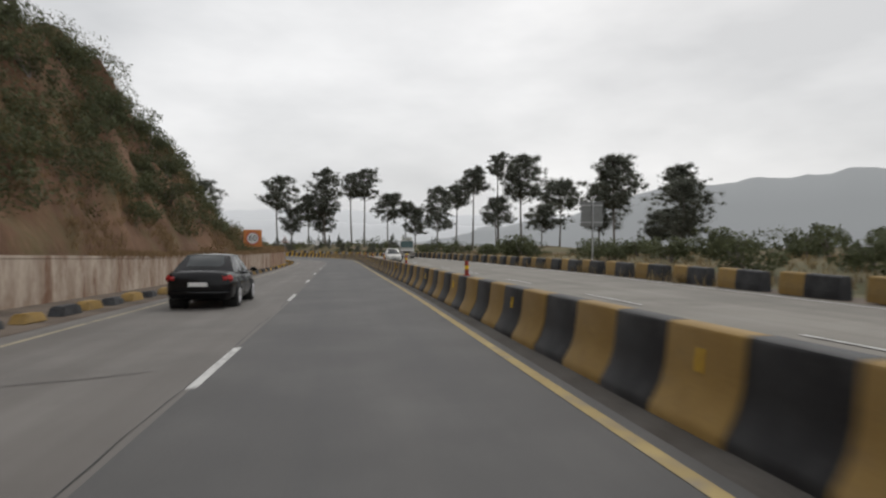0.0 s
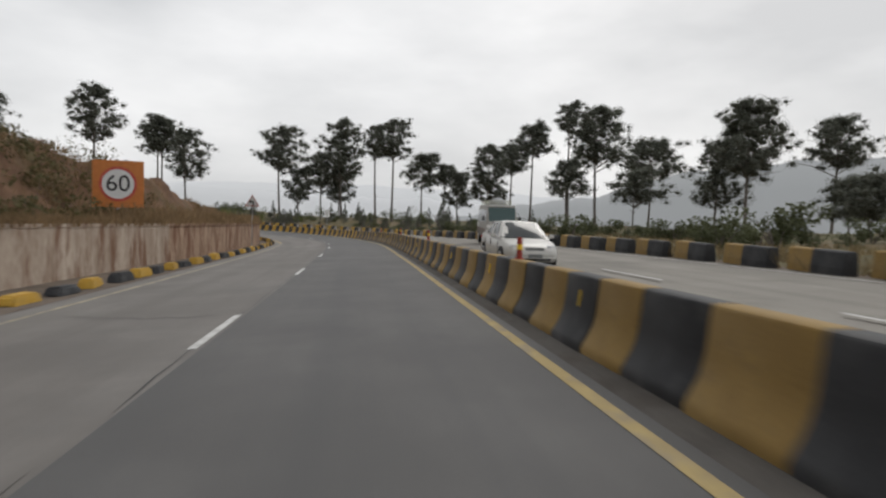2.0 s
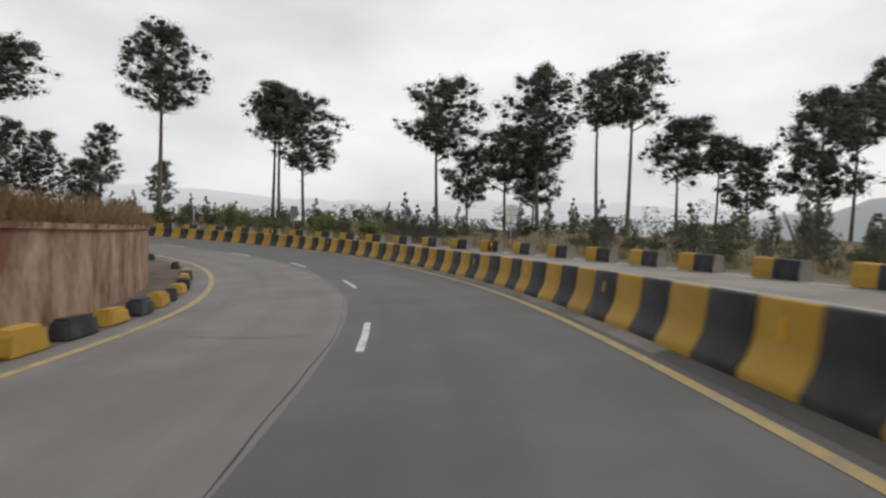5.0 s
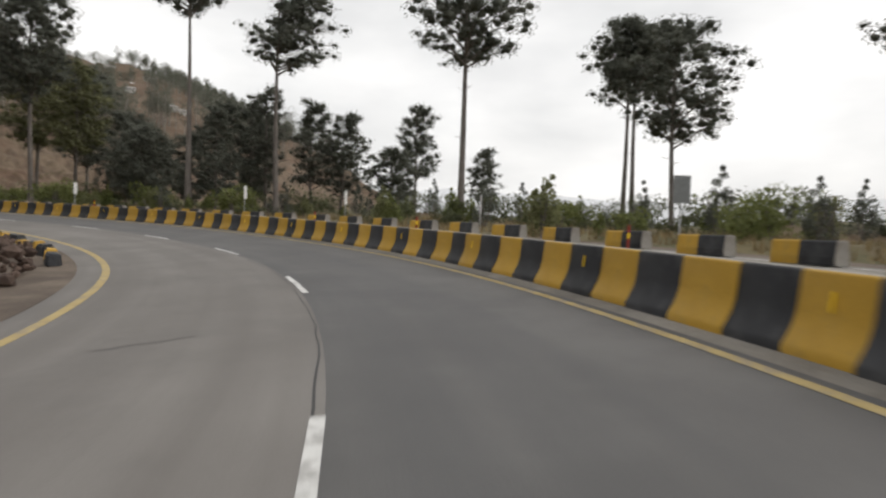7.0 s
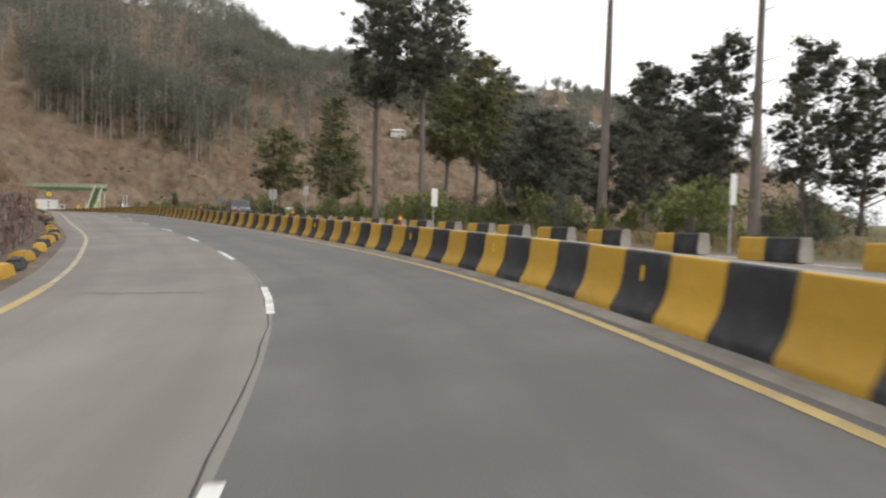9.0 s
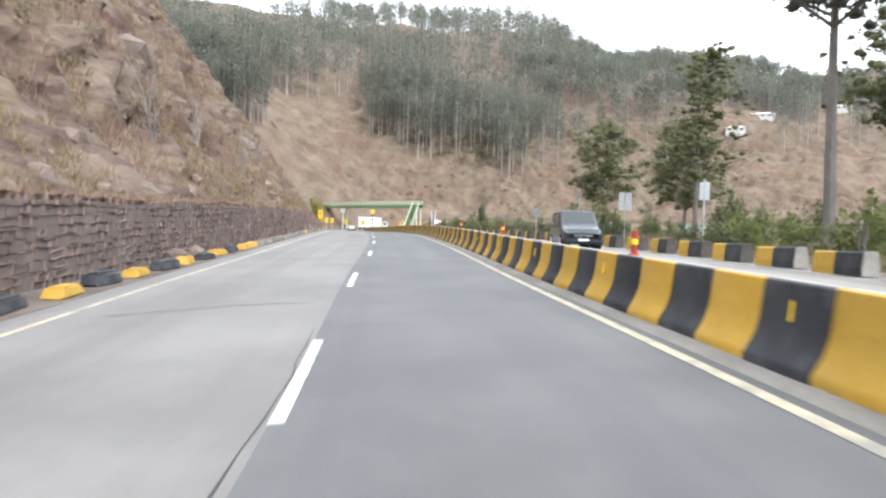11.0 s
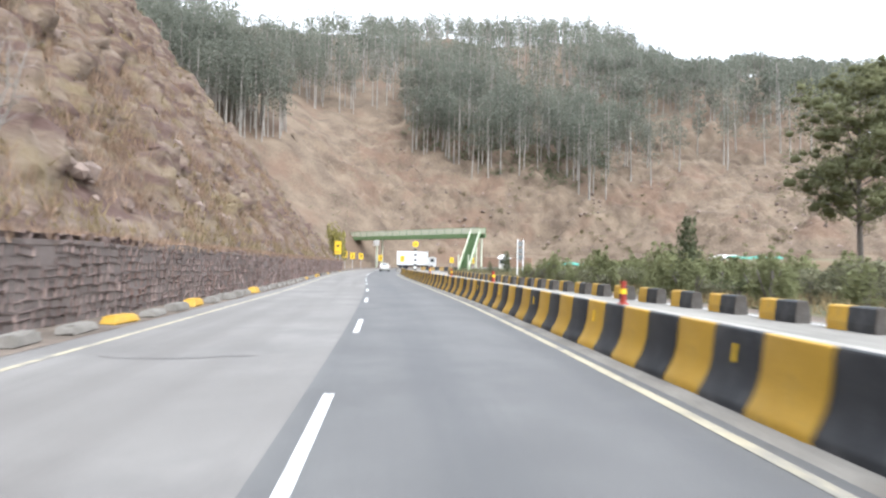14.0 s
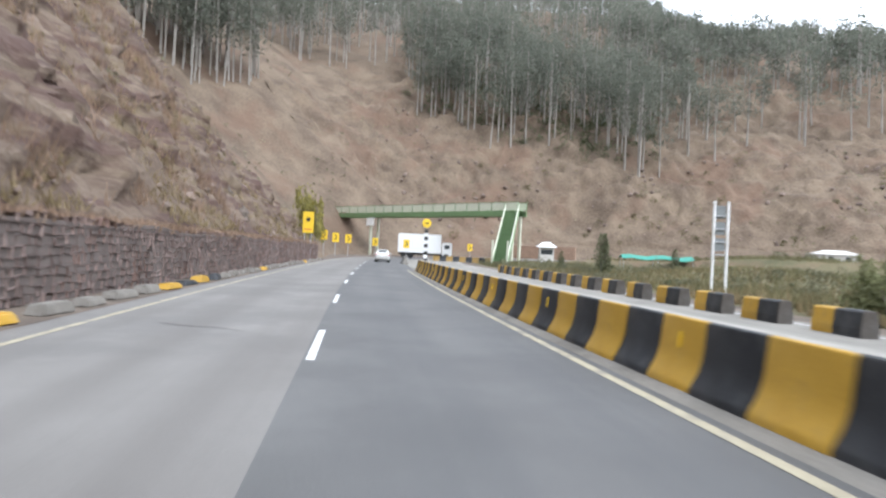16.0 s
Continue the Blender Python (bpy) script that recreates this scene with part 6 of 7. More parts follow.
def sedan(pose_m, paint, label):
    """A saloon with its nose along +y: rounded lower body, cabin of pillars and roof, panes, lamps, bumpers and wheels."""
    car = tagged(put(new("sedan_car"), pose_m), label, "car")
    st = np.array(SEDAN)
    ys = np.unique(np.concatenate([np.linspace(st[0, 0], st[-1, 0], 34), st[:, 0]]))
    verts, faces = [], []
    for y in ys:
        w, lo, hi = [float(np.interp(y, st[:, 0], st[:, k])) for k in (1, 2, 3)]
        half = [(w * 0.87, lo), (w * 0.975, lo + 0.09), (w, lo + 0.3 * (hi - lo)), (w * 0.995, lo + 0.58 * (hi - lo)), (w * 0.955, hi - 0.075), (w * 0.87, hi - 0.02), (w * 0.55, hi + 0.012), (0.0, hi + 0.028)]
        verts += [(x, y, z) for x, z in half] + [(-x, y, z) for x, z in half[-2::-1]]
    k = 15
    for i in range(len(ys) - 1):
        faces += [(i * k + j, i * k + (j + 1) % k, (i + 1) * k + (j + 1) % k, (i + 1) * k + j) for j in range(k)]
    faces += [tuple(range(k))[::-1], tuple(range((len(ys) - 1) * k, len(ys) * k))]
    body = new("body", mesh_from("body", verts, faces, paint, None, True))
    body.parent = car
    lo_f, lo_r, hi_f, hi_r, z0, z1, w0, w1 = 1.16, -1.7, 0.3, -0.98, 0.89, 1.42, 0.8, 0.575
    fl, fr, rl, rr = (-w0, lo_f, z0), (w0, lo_f, z0), (-w0, lo_r, z0 + 0.05), (w0, lo_r, z0 + 0.05)
    tfl, tfr, trl, trr = (-w1, hi_f, z1), (w1, hi_f, z1), (-w1, hi_r, z1 - 0.01), (w1, hi_r, z1 - 0.01)
    front, back, side_r, side_l = (tfr, tfl, fl, fr), (trl, trr, rr, rl), (trr, tfr, fr, rr), (tfl, trl, rl, fl)
    for corners, bulge in ((front, 0.07), (back, 0.06), (side_r, 0.025), (side_l, 0.025)):
        panel(car, "cabin_frame", curved(corners, 8, 5, bulge), paint)
    panel(car, "roof", curved((trl, tfl, tfr, trr), 8, 8, 0.05), paint)
    panel(car, "windscreen", curved(inset(front, 0.06, 0.06, 0.05, 0.03, 0.012), 8, 5, 0.07), P_GLASS)
    panel(car, "rear_window", curved(inset(back, 0.08, 0.08, 0.08, 0.18, 0.012), 8, 5, 0.06), P_GLASS)
    for corners, flip in ((side_r, False), (side_l, True)):
        for l0, r0, nm in ((0.14, 0.555, "rear_side_window"), (0.475, 0.17, "front_side_window")):
            l1, r1 = (r0, l0) if flip else (l0, r0)
            panel(car, nm, curved(inset(corners, l1, r1, 0.1, 0.12, 0.016), 6, 4, 0.02), P_GLASS)
    for wy in (-1.3, 1.32):
        for side in (-1, 1):
            part("wheel_arch", tube(bmesh.new(), (side * 0.5, wy, 0.31), (side * 0.879, wy, 0.31), 0.365, None, 24), P_RUBBER, car)
            tyre = part("tyre", tube(bmesh.new(), (side * 0.68, wy, 0.31), (side * 0.886, wy, 0.31), 0.31, 0.3, 24), P_RUBBER, car)
            bm = bmesh.new()
            x0 = side * 0.888
            for n in range(9):
                a = n * 6.2832 / 9
                tube(bm, (x0, wy + 0.03 * math.cos(a), 0.31 + 0.03 * math.sin(a)), (x0, wy + 0.19 * math.cos(a), 0.31 + 0.19 * math.sin(a)), 0.018, 0.026, 5)
            for n in range(18):
                a, b = n * 6.2832 / 18, (n + 1) * 6.2832 / 18
                tube(bm, (x0, wy + 0.2 * math.cos(a), 0.31 + 0.2 * math.sin(a)), (x0, wy + 0.2 * math.cos(b), 0.31 + 0.2 * math.sin(b)), 0.018, None, 5)
            part("rim", bm, P_ALLOY, tyre)
    for side in (-1, 1):
        m = Matrix.Translation((side * 0.56, 2.06, 0.68)) @ Matrix.Rotation(radians(-side * 24), 4, "Z") @ Matrix.Rotation(radians(-24), 4, "X")
        part("headlight", box(bmesh.new(), -0.2, 0.2, -0.09, 0.09, -0.075, 0.075, 0.05, m), P_CLEAR_LIGHT, car, "clear headlight", True)
        m = Matrix.Translation((side * 0.68, -2.13, 0.81)) @ Matrix.Rotation(radians(side * 24), 4, "Z")
        part("tail_light", box(bmesh.new(), -0.15, 0.15, -0.09, 0.09, -0.09, 0.09, 0.04, m), P_RED_LIGHT, car, "red tail light", True)
        add_box(car, "mirror", side * 0.98 - 0.1, side * 0.98 + 0.1, 0.66, 0.76, 0.92, 1.05, paint, 0.035)
        add_box(car, "rub_strip", side * 0.872 - 0.012, side * 0.872 + 0.012, -0.95, 0.95, 0.47, 0.53, paint, 0.008)
        for y0 in (-0.36, -1.16):
            add_box(car, "door_handle", side * 0.868 - 0.016, side * 0.868 + 0.016, y0, y0 + 0.17, 0.735, 0.765, paint, 0.008)
        for y0 in (-1.12, -0.22, 0.86):
            add_box(car, "door_gap", side * 0.866 - 0.01, side * 0.866 + 0.01, y0, y0 + 0.012, 0.3, 0.83, P_SIGN_BLACK, 0.002)
    part("front_bumper", box(bmesh.new(), -0.72, 0.72, 2.02, 2.31, 0.27, 0.5, 0.09), paint, car, "", True)
    part("rear_bumper", box(bmesh.new(), -0.76, 0.76, -2.33, -2.05, 0.31, 0.56, 0.09), paint, car, "", True)
    add_box(car, "air_intake", -0.5, 0.5, 2.3, 2.325, 0.3, 0.37, P_SIGN_BLACK, 0.01)
    add_box(car, "grille", -0.3, 0.3, 2.13, 2.255, 0.59, 0.69, P_GREY_BACK, 0.02)
    add_box(car, "grille_trim", -0.32, 0.32, 2.13, 2.262, 0.685, 0.71, P_CHROME, 0.01)
    add_box(car, "number_plate", -0.22, 0.22, 2.31, 2.325, 0.39, 0.5, P_GREY_BACK, 0.004)
    add_box(car, "number_plate", -0.24, 0.24, -2.345, -2.32, 0.6, 0.71, P_WHITE, 0.004)
    for x0 in (-0.35, 0.3):
        part("wiper", tube(bmesh.new(), (x0, 1.17, 0.93), (x0 + 0.55, 1.12, 0.965), 0.012, None, 5), P_SIGN_BLACK, car)
    return car


sedan(at_road(19.2, -2.25), P_BLACK_CAR, "black saloon car on the pale strip of road")
sedan(at_road(67.6, 7.1, 0, 180), P_WHITE_CAR, "white saloon car in the opposite carriageway")
sedan(at_road(375, 1.9), P_WHITE_CAR, "small white car driving far down the road")

VAN = [(-2.2, 0.78, 0.4, 1.0, 0.7, 1.72), (-2.1, 0.84, 0.25, 1.02, 0.74, 1.82), (-1.2, 0.85, 0.2, 1.02, 0.74, 1.86), (0.5, 0.85, 0.2, 1.0, 0.72, 1.82), (1.3, 0.84, 0.2, 0.98, 0.7, 1.16), (1.45, 0.84, 0.22, 0.94, 0.7, 1.06), (2.0, 0.78, 0.25, 0.82, 0.62, 0.9), (2.12, 0.66, 0.32, 0.66, 0.5, 0.7)]
van, _ = vehicle("minivan", "dark blue-grey minivan in the opposite carriageway", "minivan", VAN, P_VAN, (-1.3, 1.35), 0.32, [(-1.9, -0.9, 0.12, 0.9), (-0.8, 0.2, 0.12, 0.9)], [("windscreen", 1.26, 0.56, 0.92)], at_road(233.6, 9.5, 0, 173) @ Matrix.Diagonal((1.04, 0.95, 0.94, 1)))
for side in (-1, 1):
    add_box(van, "headlight", side * 0.58 - 0.16, side * 0.58 + 0.16, 1.88, 2.06, 0.68, 0.82, P_CLEAR_LIGHT, 0.03)
    add_box(van, "mirror", side * 0.98 - 0.1, side * 0.98 + 0.1, 0.85, 0.96, 1.02, 1.2, P_VAN, 0.03)
add_box(van, "grille", -0.4, 0.4, 1.98, 2.14, 0.58, 0.64, P_CHROME, 0.01)
add_box(van, "front_bumper", -0.72, 0.72, 1.95, 2.18, 0.28, 0.5, P_VAN, 0.06)
add_box(van, "number_plate", -0.22, 0.22, 2.17, 2.19, 0.36, 0.46, P_WHITE, 0.004)

BUS = [(-3.45, 0.96, 0.55, 1.35, 0.86, 2.45), (-3.35, 1.0, 0.45, 1.38, 0.88, 2.55), (0.0, 1.0, 0.42, 1.38, 0.88, 2.58), (2.6, 1.0, 0.42, 1.38, 0.88, 2.55), (3.0, 1.0, 0.42, 1.38, 0.86, 2.46), (3.38, 0.98, 0.42, 1.34, 0.84, 1.5), (3.46, 0.96, 0.42, 1.2, 0.84, 1.32), (3.52, 0.94, 0.45, 1.0, 0.84, 1.08)]
bus, _ = vehicle("minibus", "dusty white and tan minibus with loaded roof rack", "bus", BUS, P_BUS_WHITE, (-2.0, 2.1), 0.4, [(-3.1, -2.2, 0.1, 0.85), (-2.05, -1.1, 0.1, 0.85), (-0.95, 0.0, 0.1, 0.85), (0.15, 1.1, 0.1, 0.85), (1.25, 1.75, 0.1, 0.85), (2.0, 2.75, 0.1, 0.85)], [("windscreen", 3.36, 3.02, 0.98)], at_road(88.0, 11.2, 0, 172), P_GLASS_TEAL, (P_BUS_TAN, 0.98))
for side in (-1, 1):
    add_box(bus, "stripe", side * 1.012 - 0.01, side * 1.012 + 0.01, -3.3, 3.3, 0.96, 1.06, P_MAROON, 0.004)
    add_box(bus, "headlight", side * 0.68 - 0.2, side * 0.68 + 0.2, 3.42, 3.56, 0.78, 0.98, P_CLEAR_LIGHT, 0.03)
    add_box(bus, "mirror", side * 1.14 - 0.07, side * 1.14 + 0.07, 2.95, 3.1, 1.6, 1.9, P_SIGN_BLACK, 0.03)
add_box(bus, "bumper", -1.02, 1.02, 3.48, 3.66, 0.42, 0.56, P_CHROME, 0.04)
add_box(bus, "bull_bar", -0.42, 0.42, 3.6, 3.7, 0.5, 0.82, P_CHROME, 0.04)
add_box(bus, "number_plate", -0.24, 0.24, 3.7, 3.72, 0.6, 0.76, P_YELLOW, 0.004)
add_box(bus, "grille", -0.42, 0.42, 3.5, 3.56, 0.8, 0.94, P_SIGN_BLACK, 0.02)
add_box(bus, "front_band", -0.97, 0.97, 3.42, 3.5, 1.12, 1.32, P_WHITE, 0.03)
add_box(bus, "visor", -0.88, 0.88, 2.86, 3.06, 2.5, 2.6, P_WHITE, 0.04)
add_box(bus, "lower_front", -0.95, 0.95, 3.47, 3.545, 0.56, 0.78, P_BUS_TAN, 0.02)
for side in (-1, 1):
    add_box(bus, "roof_edge", side * 0.84 - 0.06, side * 0.84 + 0.06, -3.3, 2.9, 2.5, 2.58, P_WHITE, 0.03)
    add_box(bus, "window_band", side * 0.995 - 0.01, side * 0.995 + 0.01, -3.2, -2.2, 1.1, 1.36, P_WHITE, 0.004)
rack = bmesh.new()
for zz in (2.66, 2.76, 2.86):
    for x in (-0.75, 0.75):
        tube(rack, (x, -3.0, zz), (x, 1.7, zz), 0.018, None, 6)
    for y in (-3.0, 1.7):
        tube(rack, (-0.75, y, zz), (0.75, y, zz), 0.018, None, 6)
for y in np.linspace(-3.0, 1.7, 7):
    for x in (-0.75, 0.75):
        tube(rack, (x, y, 2.55), (x, y, 2.86), 0.016, None, 6)
part("roof_rack", rack, P_CREAM, bus)
load = bmesh.new()
for x, y, sx, sy, sz in ((0, 0.6, 0.6, 0.75, 0.5), (-0.1, -0.7, 0.55, 0.6, 0.32), (0.1, -1.9, 0.5, 0.6, 0.26)):
    made = bmesh.ops.create_icosphere(load, subdivisions=2, radius=1.0)["verts"]
    for v in made:
        v.co = Vector((x + v.co.x * sx, y + v.co.y * sy, 2.62 + max(v.co.z, -0.1) * sz + 0.03 * math.sin(9 * v.co.x + 7 * v.co.y)))
part("roof_load", load, P_TARP, bus, "grey covered bundles on the roof rack", True)

# white lorry in the bend
lorry = tagged(put(new("lorry"), Matrix.Translation((-262.8, 78.0, -0.25)) @ Matrix.Rotation(radians(18), 4, "Z")), "white box lorry in the bend beyond the footbridge", "lorry")
add_box(lorry, "cargo_box", -1.2, 1.2, -4.4, 3.0, 0.95, 4.2, P_WHITE, 0.05)
add_box(lorry, "cab", -1.15, 1.15, 3.15, 4.9, 0.6, 2.9, P_WHITE, 0.15)
add_box(lorry, "chassis", -0.9, 0.9, -4.3, 4.7, 0.6, 0.94, P_SIGN_BLACK, 0.02)
add_box(lorry, "cab_window", 1.13, 1.17, 3.6, 4.5, 1.8, 2.5, P_GLASS, 0.02)
for y in (-3.4, -2.3, 3.9):
    for x in (-1.0, 1.0):
        bm = bmesh.new()
        tube(bm, (x - 0.15, y, 0.48), (x + 0.15, y, 0.48), 0.48, None, 16)
        part("wheel", bm, P_RUBBER, lorry)

# ---- posts and signs ----
def post(thing, name, height, r=0.04, x=0.0, y=0.0, mat=None, z0=-0.3):
    return part(name, tube(bmesh.new(), (x, y, z0), (x, y, height), r, None, 8), mat or P_GALV, thing)


def facing(x, y, z, degrees):
    """A sign's pose: its face looks along its own -y, turned anticlockwise by degrees."""
    return Matrix.Translation((x, y, z)) @ Matrix.Rotation(radians(degrees), 4, "Z")


def ground_at(x, y):
    s, u = road_coords([x], [y])
    return float(place(s[0], u[0])[2]) if -6 < u[0] < 14.4 else float(land([x], [y])[0])


def lettering(thing, text, size, at, mat, name="lettering"):
    cu = bpy.data.curves.new("text", "FONT")
    cu.body, cu.size, cu.align_x, cu.align_y, cu.extrude = text, size, "CENTER", "CENTER", 0.006
    tmp = bpy.data.objects.new("text", cu)
    me = bpy.data.meshes.new_from_object(tmp)
    bpy.data.objects.remove(tmp)
    me.materials.clear()
    me.materials.append(mat)
    ob = new(name, me)
    ob.parent = thing
    put(ob, Matrix.Translation(at) @ Matrix.Rotation(radians(90), 4, "X"))
    return ob


def disc(thing, name, r, y, z, mat, sides=32, x=0.0, thick=0.006):
    return part(name, tube(bmesh.new(), (x, y, z), (x, y - thick, z), r, None, sides), mat, thing)


z = ground_at(-9.9, 75.2)
speed = tagged(put(new("speed_limit_sign"), facing(-9.9, 75.2, z, 8)), "orange square speed limit sign reading 60", "road sign")
hc = 1.42 - z
post(speed, "post", hc + 0.9, 0.05, 0, 0.06)
add_box(speed, "board", -1.0, 1.0, -0.02, 0.02, hc - 1.0, hc + 1.0, P_ORANGE, 0.008)
disc(speed, "ring", 0.74, -0.024, hc, P_SIGN_RED)
disc(speed, "face", 0.63, -0.032, hc, P_WHITE)
lettering(speed, "60", 0.98, (0, -0.045, hc - 0.0), P_SIGN_BLACK)

z = ground_at(-8.1, 98.5) - 0.35
tri = tagged(put(new("warning_sign"), facing(-8.22, 98.5, z, 5)), "white triangular warning sign with red border", "road sign")
post(tri, "post", 4.4, 0.04)
for k, (mat, q, y) in enumerate(((P_FADED_RED, 1.0, -0.06), (P_HOUSE, 0.78, -0.075))):
    bm = bmesh.new()
    v = [bm.verts.new((x * 0.56 * q, y, 3.93 + zz * 0.9 * q)) for x, zz in ((-1, -0.38), (1, -0.38), (0, 0.66))]
    w = [bm.verts.new((p.co.x, p.co.y + 0.012, p.co.z)) for p in v]
    bm.faces.new(v)
    bm.faces.new(w[::-1])
    for i in range(3):
        bm.faces.new((v[i], w[i], w[(i + 1) % 3], v[(i + 1) % 3]))
    part(("border", "face")[k], bm, mat, tri)
for x0, x1, z0, z1 in ((0.02, 0.12, 3.68, 4.0), (-0.18, 0.12, 3.93, 4.02), (-0.22, -0.12, 3.86, 4.07)):
    add_box(tri, "symbol", x0, x1, -0.088, -0.082, z0, z1, P_SIGN_BLACK, 0.02)

z = ground_at(19.9, 47.3)
big = tagged(put(new("sign_board"), facing(19.9, 47.3, z, 180 - 15)), "large grey sign board seen from its back", "sign board")
post(big, "post", 5.0, 0.065, -0.05, 0.15)
add_box(big, "board", -0.86, 0.86, 0.0, 0.04, 3.05, 5.05, P_BOARD, 0.02)
for k in (0.3, 1.65):
    add_box(big, "rail", -0.84, 0.84, 0.04, 0.08, 5.05 - k - 0.05, 5.05 - k + 0.05, P_GALV, 0.008)


def panel_sign(x, y, top, turn, wide, tall, label, double=True, mat=None):
    z = ground_at(x, y)
    sign = tagged(put(new("marker_sign"), facing(x, y, z, turn)), label, "road sign", "verge marker signs")
    h = top - z
    post(sign, "post", h, 0.035)
    if double:
        for sx in (-1, 1):
            add_box(sign, "panel", sx * wide * 0.27 - wide * 0.22, sx * wide * 0.27 + wide * 0.22, -0.06, -0.03, h - tall, h, mat or P_WHITE, 0.006)
            for q in (0.25, 0.55):
                add_box(sign, "bar", sx * wide * 0.27 - wide * 0.13, sx * wide * 0.27 + wide * 0.13, -0.066, -0.061, h - tall * q - 0.09, h - tall * q - 0.05, P_GREY_BACK, 0.002)
    else:
        add_box(sign, "panel", -wide / 2, wide / 2, -0.06, -0.03, h - tall, h, mat or P_GREY_BACK, 0.006)
    return sign


panel_sign(-5.3, 156.0, 1.0, 22, 0.85, 1.25, "white two-panel marker sign on a steel post")
panel_sign(-27.0, 168.0, 0.9, 45, 0.7, 1.1, "grey marker sign turned side-on to the road", False)
panel_sign(-40.2, 172.3, 0.45, 130, 0.6, 1.1, "thin steel marker post with a narrow plate", False, P_WHITE)
panel_sign(-56.6, 176.0, 1.1, 120, 0.6, 1.1, "thin steel marker post with a narrow white plate", False, P_WHITE)
panel_sign(-61.3, 169.9, 1.15, 125, 0.55, 1.0, "steel marker post with a narrow plate", False, P_WHITE)
panel_sign(-78.0, 163.6, 1.3, 135, 0.6, 1.0, "steel marker post with a narrow plate", False, P_WHITE)
panel_sign(-113.1, 153.3, 2.65, 285, 0.8, 1.1, "pale sheet sign seen from behind its steel post", True, P_PALE_SHEET)
panel_sign(-132.8, 145.6, 2.4, 105, 0.55, 0.9, "small grey sign on a steel post", False)
for x, y, top in ((-123.5, 150.0, 3.5), (-104.6, 156.7, 2.7)):
    z = ground_at(x, y)
    pole = tagged(put(new("steel_pole"), Matrix.Translation((x, y, z))), "thin galvanised steel pole behind the verge blocks", "pole", "verge poles")
    post(pole, "shaft", top - z, 0.045)
    if top < 3.2:
        add_box(pole, "plate", -0.02, 0.02, -0.22, 0.22, top - z - 0.95, top - z - 0.1, P_PALE_SHEET, 0.006, "narrow pale sign plate")
    elif top < 3.55:
        bm = bmesh.new()
        for q in (0.05, 0.062):
            bm.faces.new([bm.verts.new((q, y0, top - z - 0.02 + z0)) for y0, z0 in ((-0.3, -0.6), (0.3, -0.6), (0, 0.0))])
        part("plate", bm, P_GREY_BACK, pole, "grey back of a triangular sign")
    add_box(pole, "cap", -0.05, 0.05, -0.05, 0.05, top - z, top - z + 0.04, P_GALV, 0.01)
z = ground_at(-192.0, 118.6)
gantry = tagged(put(new("twin_post_sign"), facing(-192.0, 118.6, z, 108)), "tall grey sign board on two steel posts, edge braced", "sign board")
for x in (-0.32, 0.32):
    post(gantry, "post", 4.3, 0.07, x, 0, P_WHITE)
for k in range(4):
    add_box(gantry, "brace", -0.32, 0.32, -0.03, 0.03, 1.8 + 0.6 * k, 1.86 + 0.6 * k, P_GALV, 0.006)
for z0 in (2.0, 2.75, 3.5):
    add_box(gantry, "board", -0.24, 0.24, 0.05, 0.08, z0, z0 + 0.6, P_GREY_BACK, 0.01)

# delineators on the barrier and reflectors on its face
POST_S = [-0.5, 14.9, 28.9, 42.8, 57.0, 70.6, 84.5, 99.0, 144.1, 193.2, 205.0, 214.3, 224.7, 235.7, 246.5, 256.4, 268.7, 280.2, 291.7, 303.1]
VERGE_POST_S = [142.3, 163.6, 174.6, 182.5]
for s, tall in [(q, 0.37) for q in POST_S] + [(q, 0.8) for q in VERGE_POST_S]:
    spot = at_road(s, BARRIER_U, 0.815) if tall < 0.5 else at_road(s, verge_u(s) - 0.4)
    d = tagged(put(new("delineator"), spot), "short red plastic delineator post with a yellow band", "delineator", "red delineators")
    part("base", tube(bmesh.new(), (0, 0, 0), (0, 0, 0.03), 0.085, 0.075, 12), P_POST_RED, d)
    part("stem", tube(bmesh.new(), (0, 0, 0.03), (0, 0, tall), 0.05, 0.045, 12), P_POST_RED, d)
    part("band", tube(bmesh.new(), (0, 0, tall * 0.45), (0, 0, tall * 0.68), 0.053, 0.052, 12), P_REFLECT, d)
n = 0
for i in range(3, len(marks) - 1, 5):
    s = (marks[i] + marks[i + 1]) / 2
    bm = bmesh.new()
    box(bm, -0.012, 0.012, -0.014, 0.014, -0.095, 0.095, 0.006)
    ob = part("reflector", bm, P_REFLECT, median_barrier, "small yellow reflector")
    put(ob, undo @ at_road(s, BARRIER_U - 0.152, 0.56) @ Matrix.Rotation(radians(6.5), 4, "Y"))

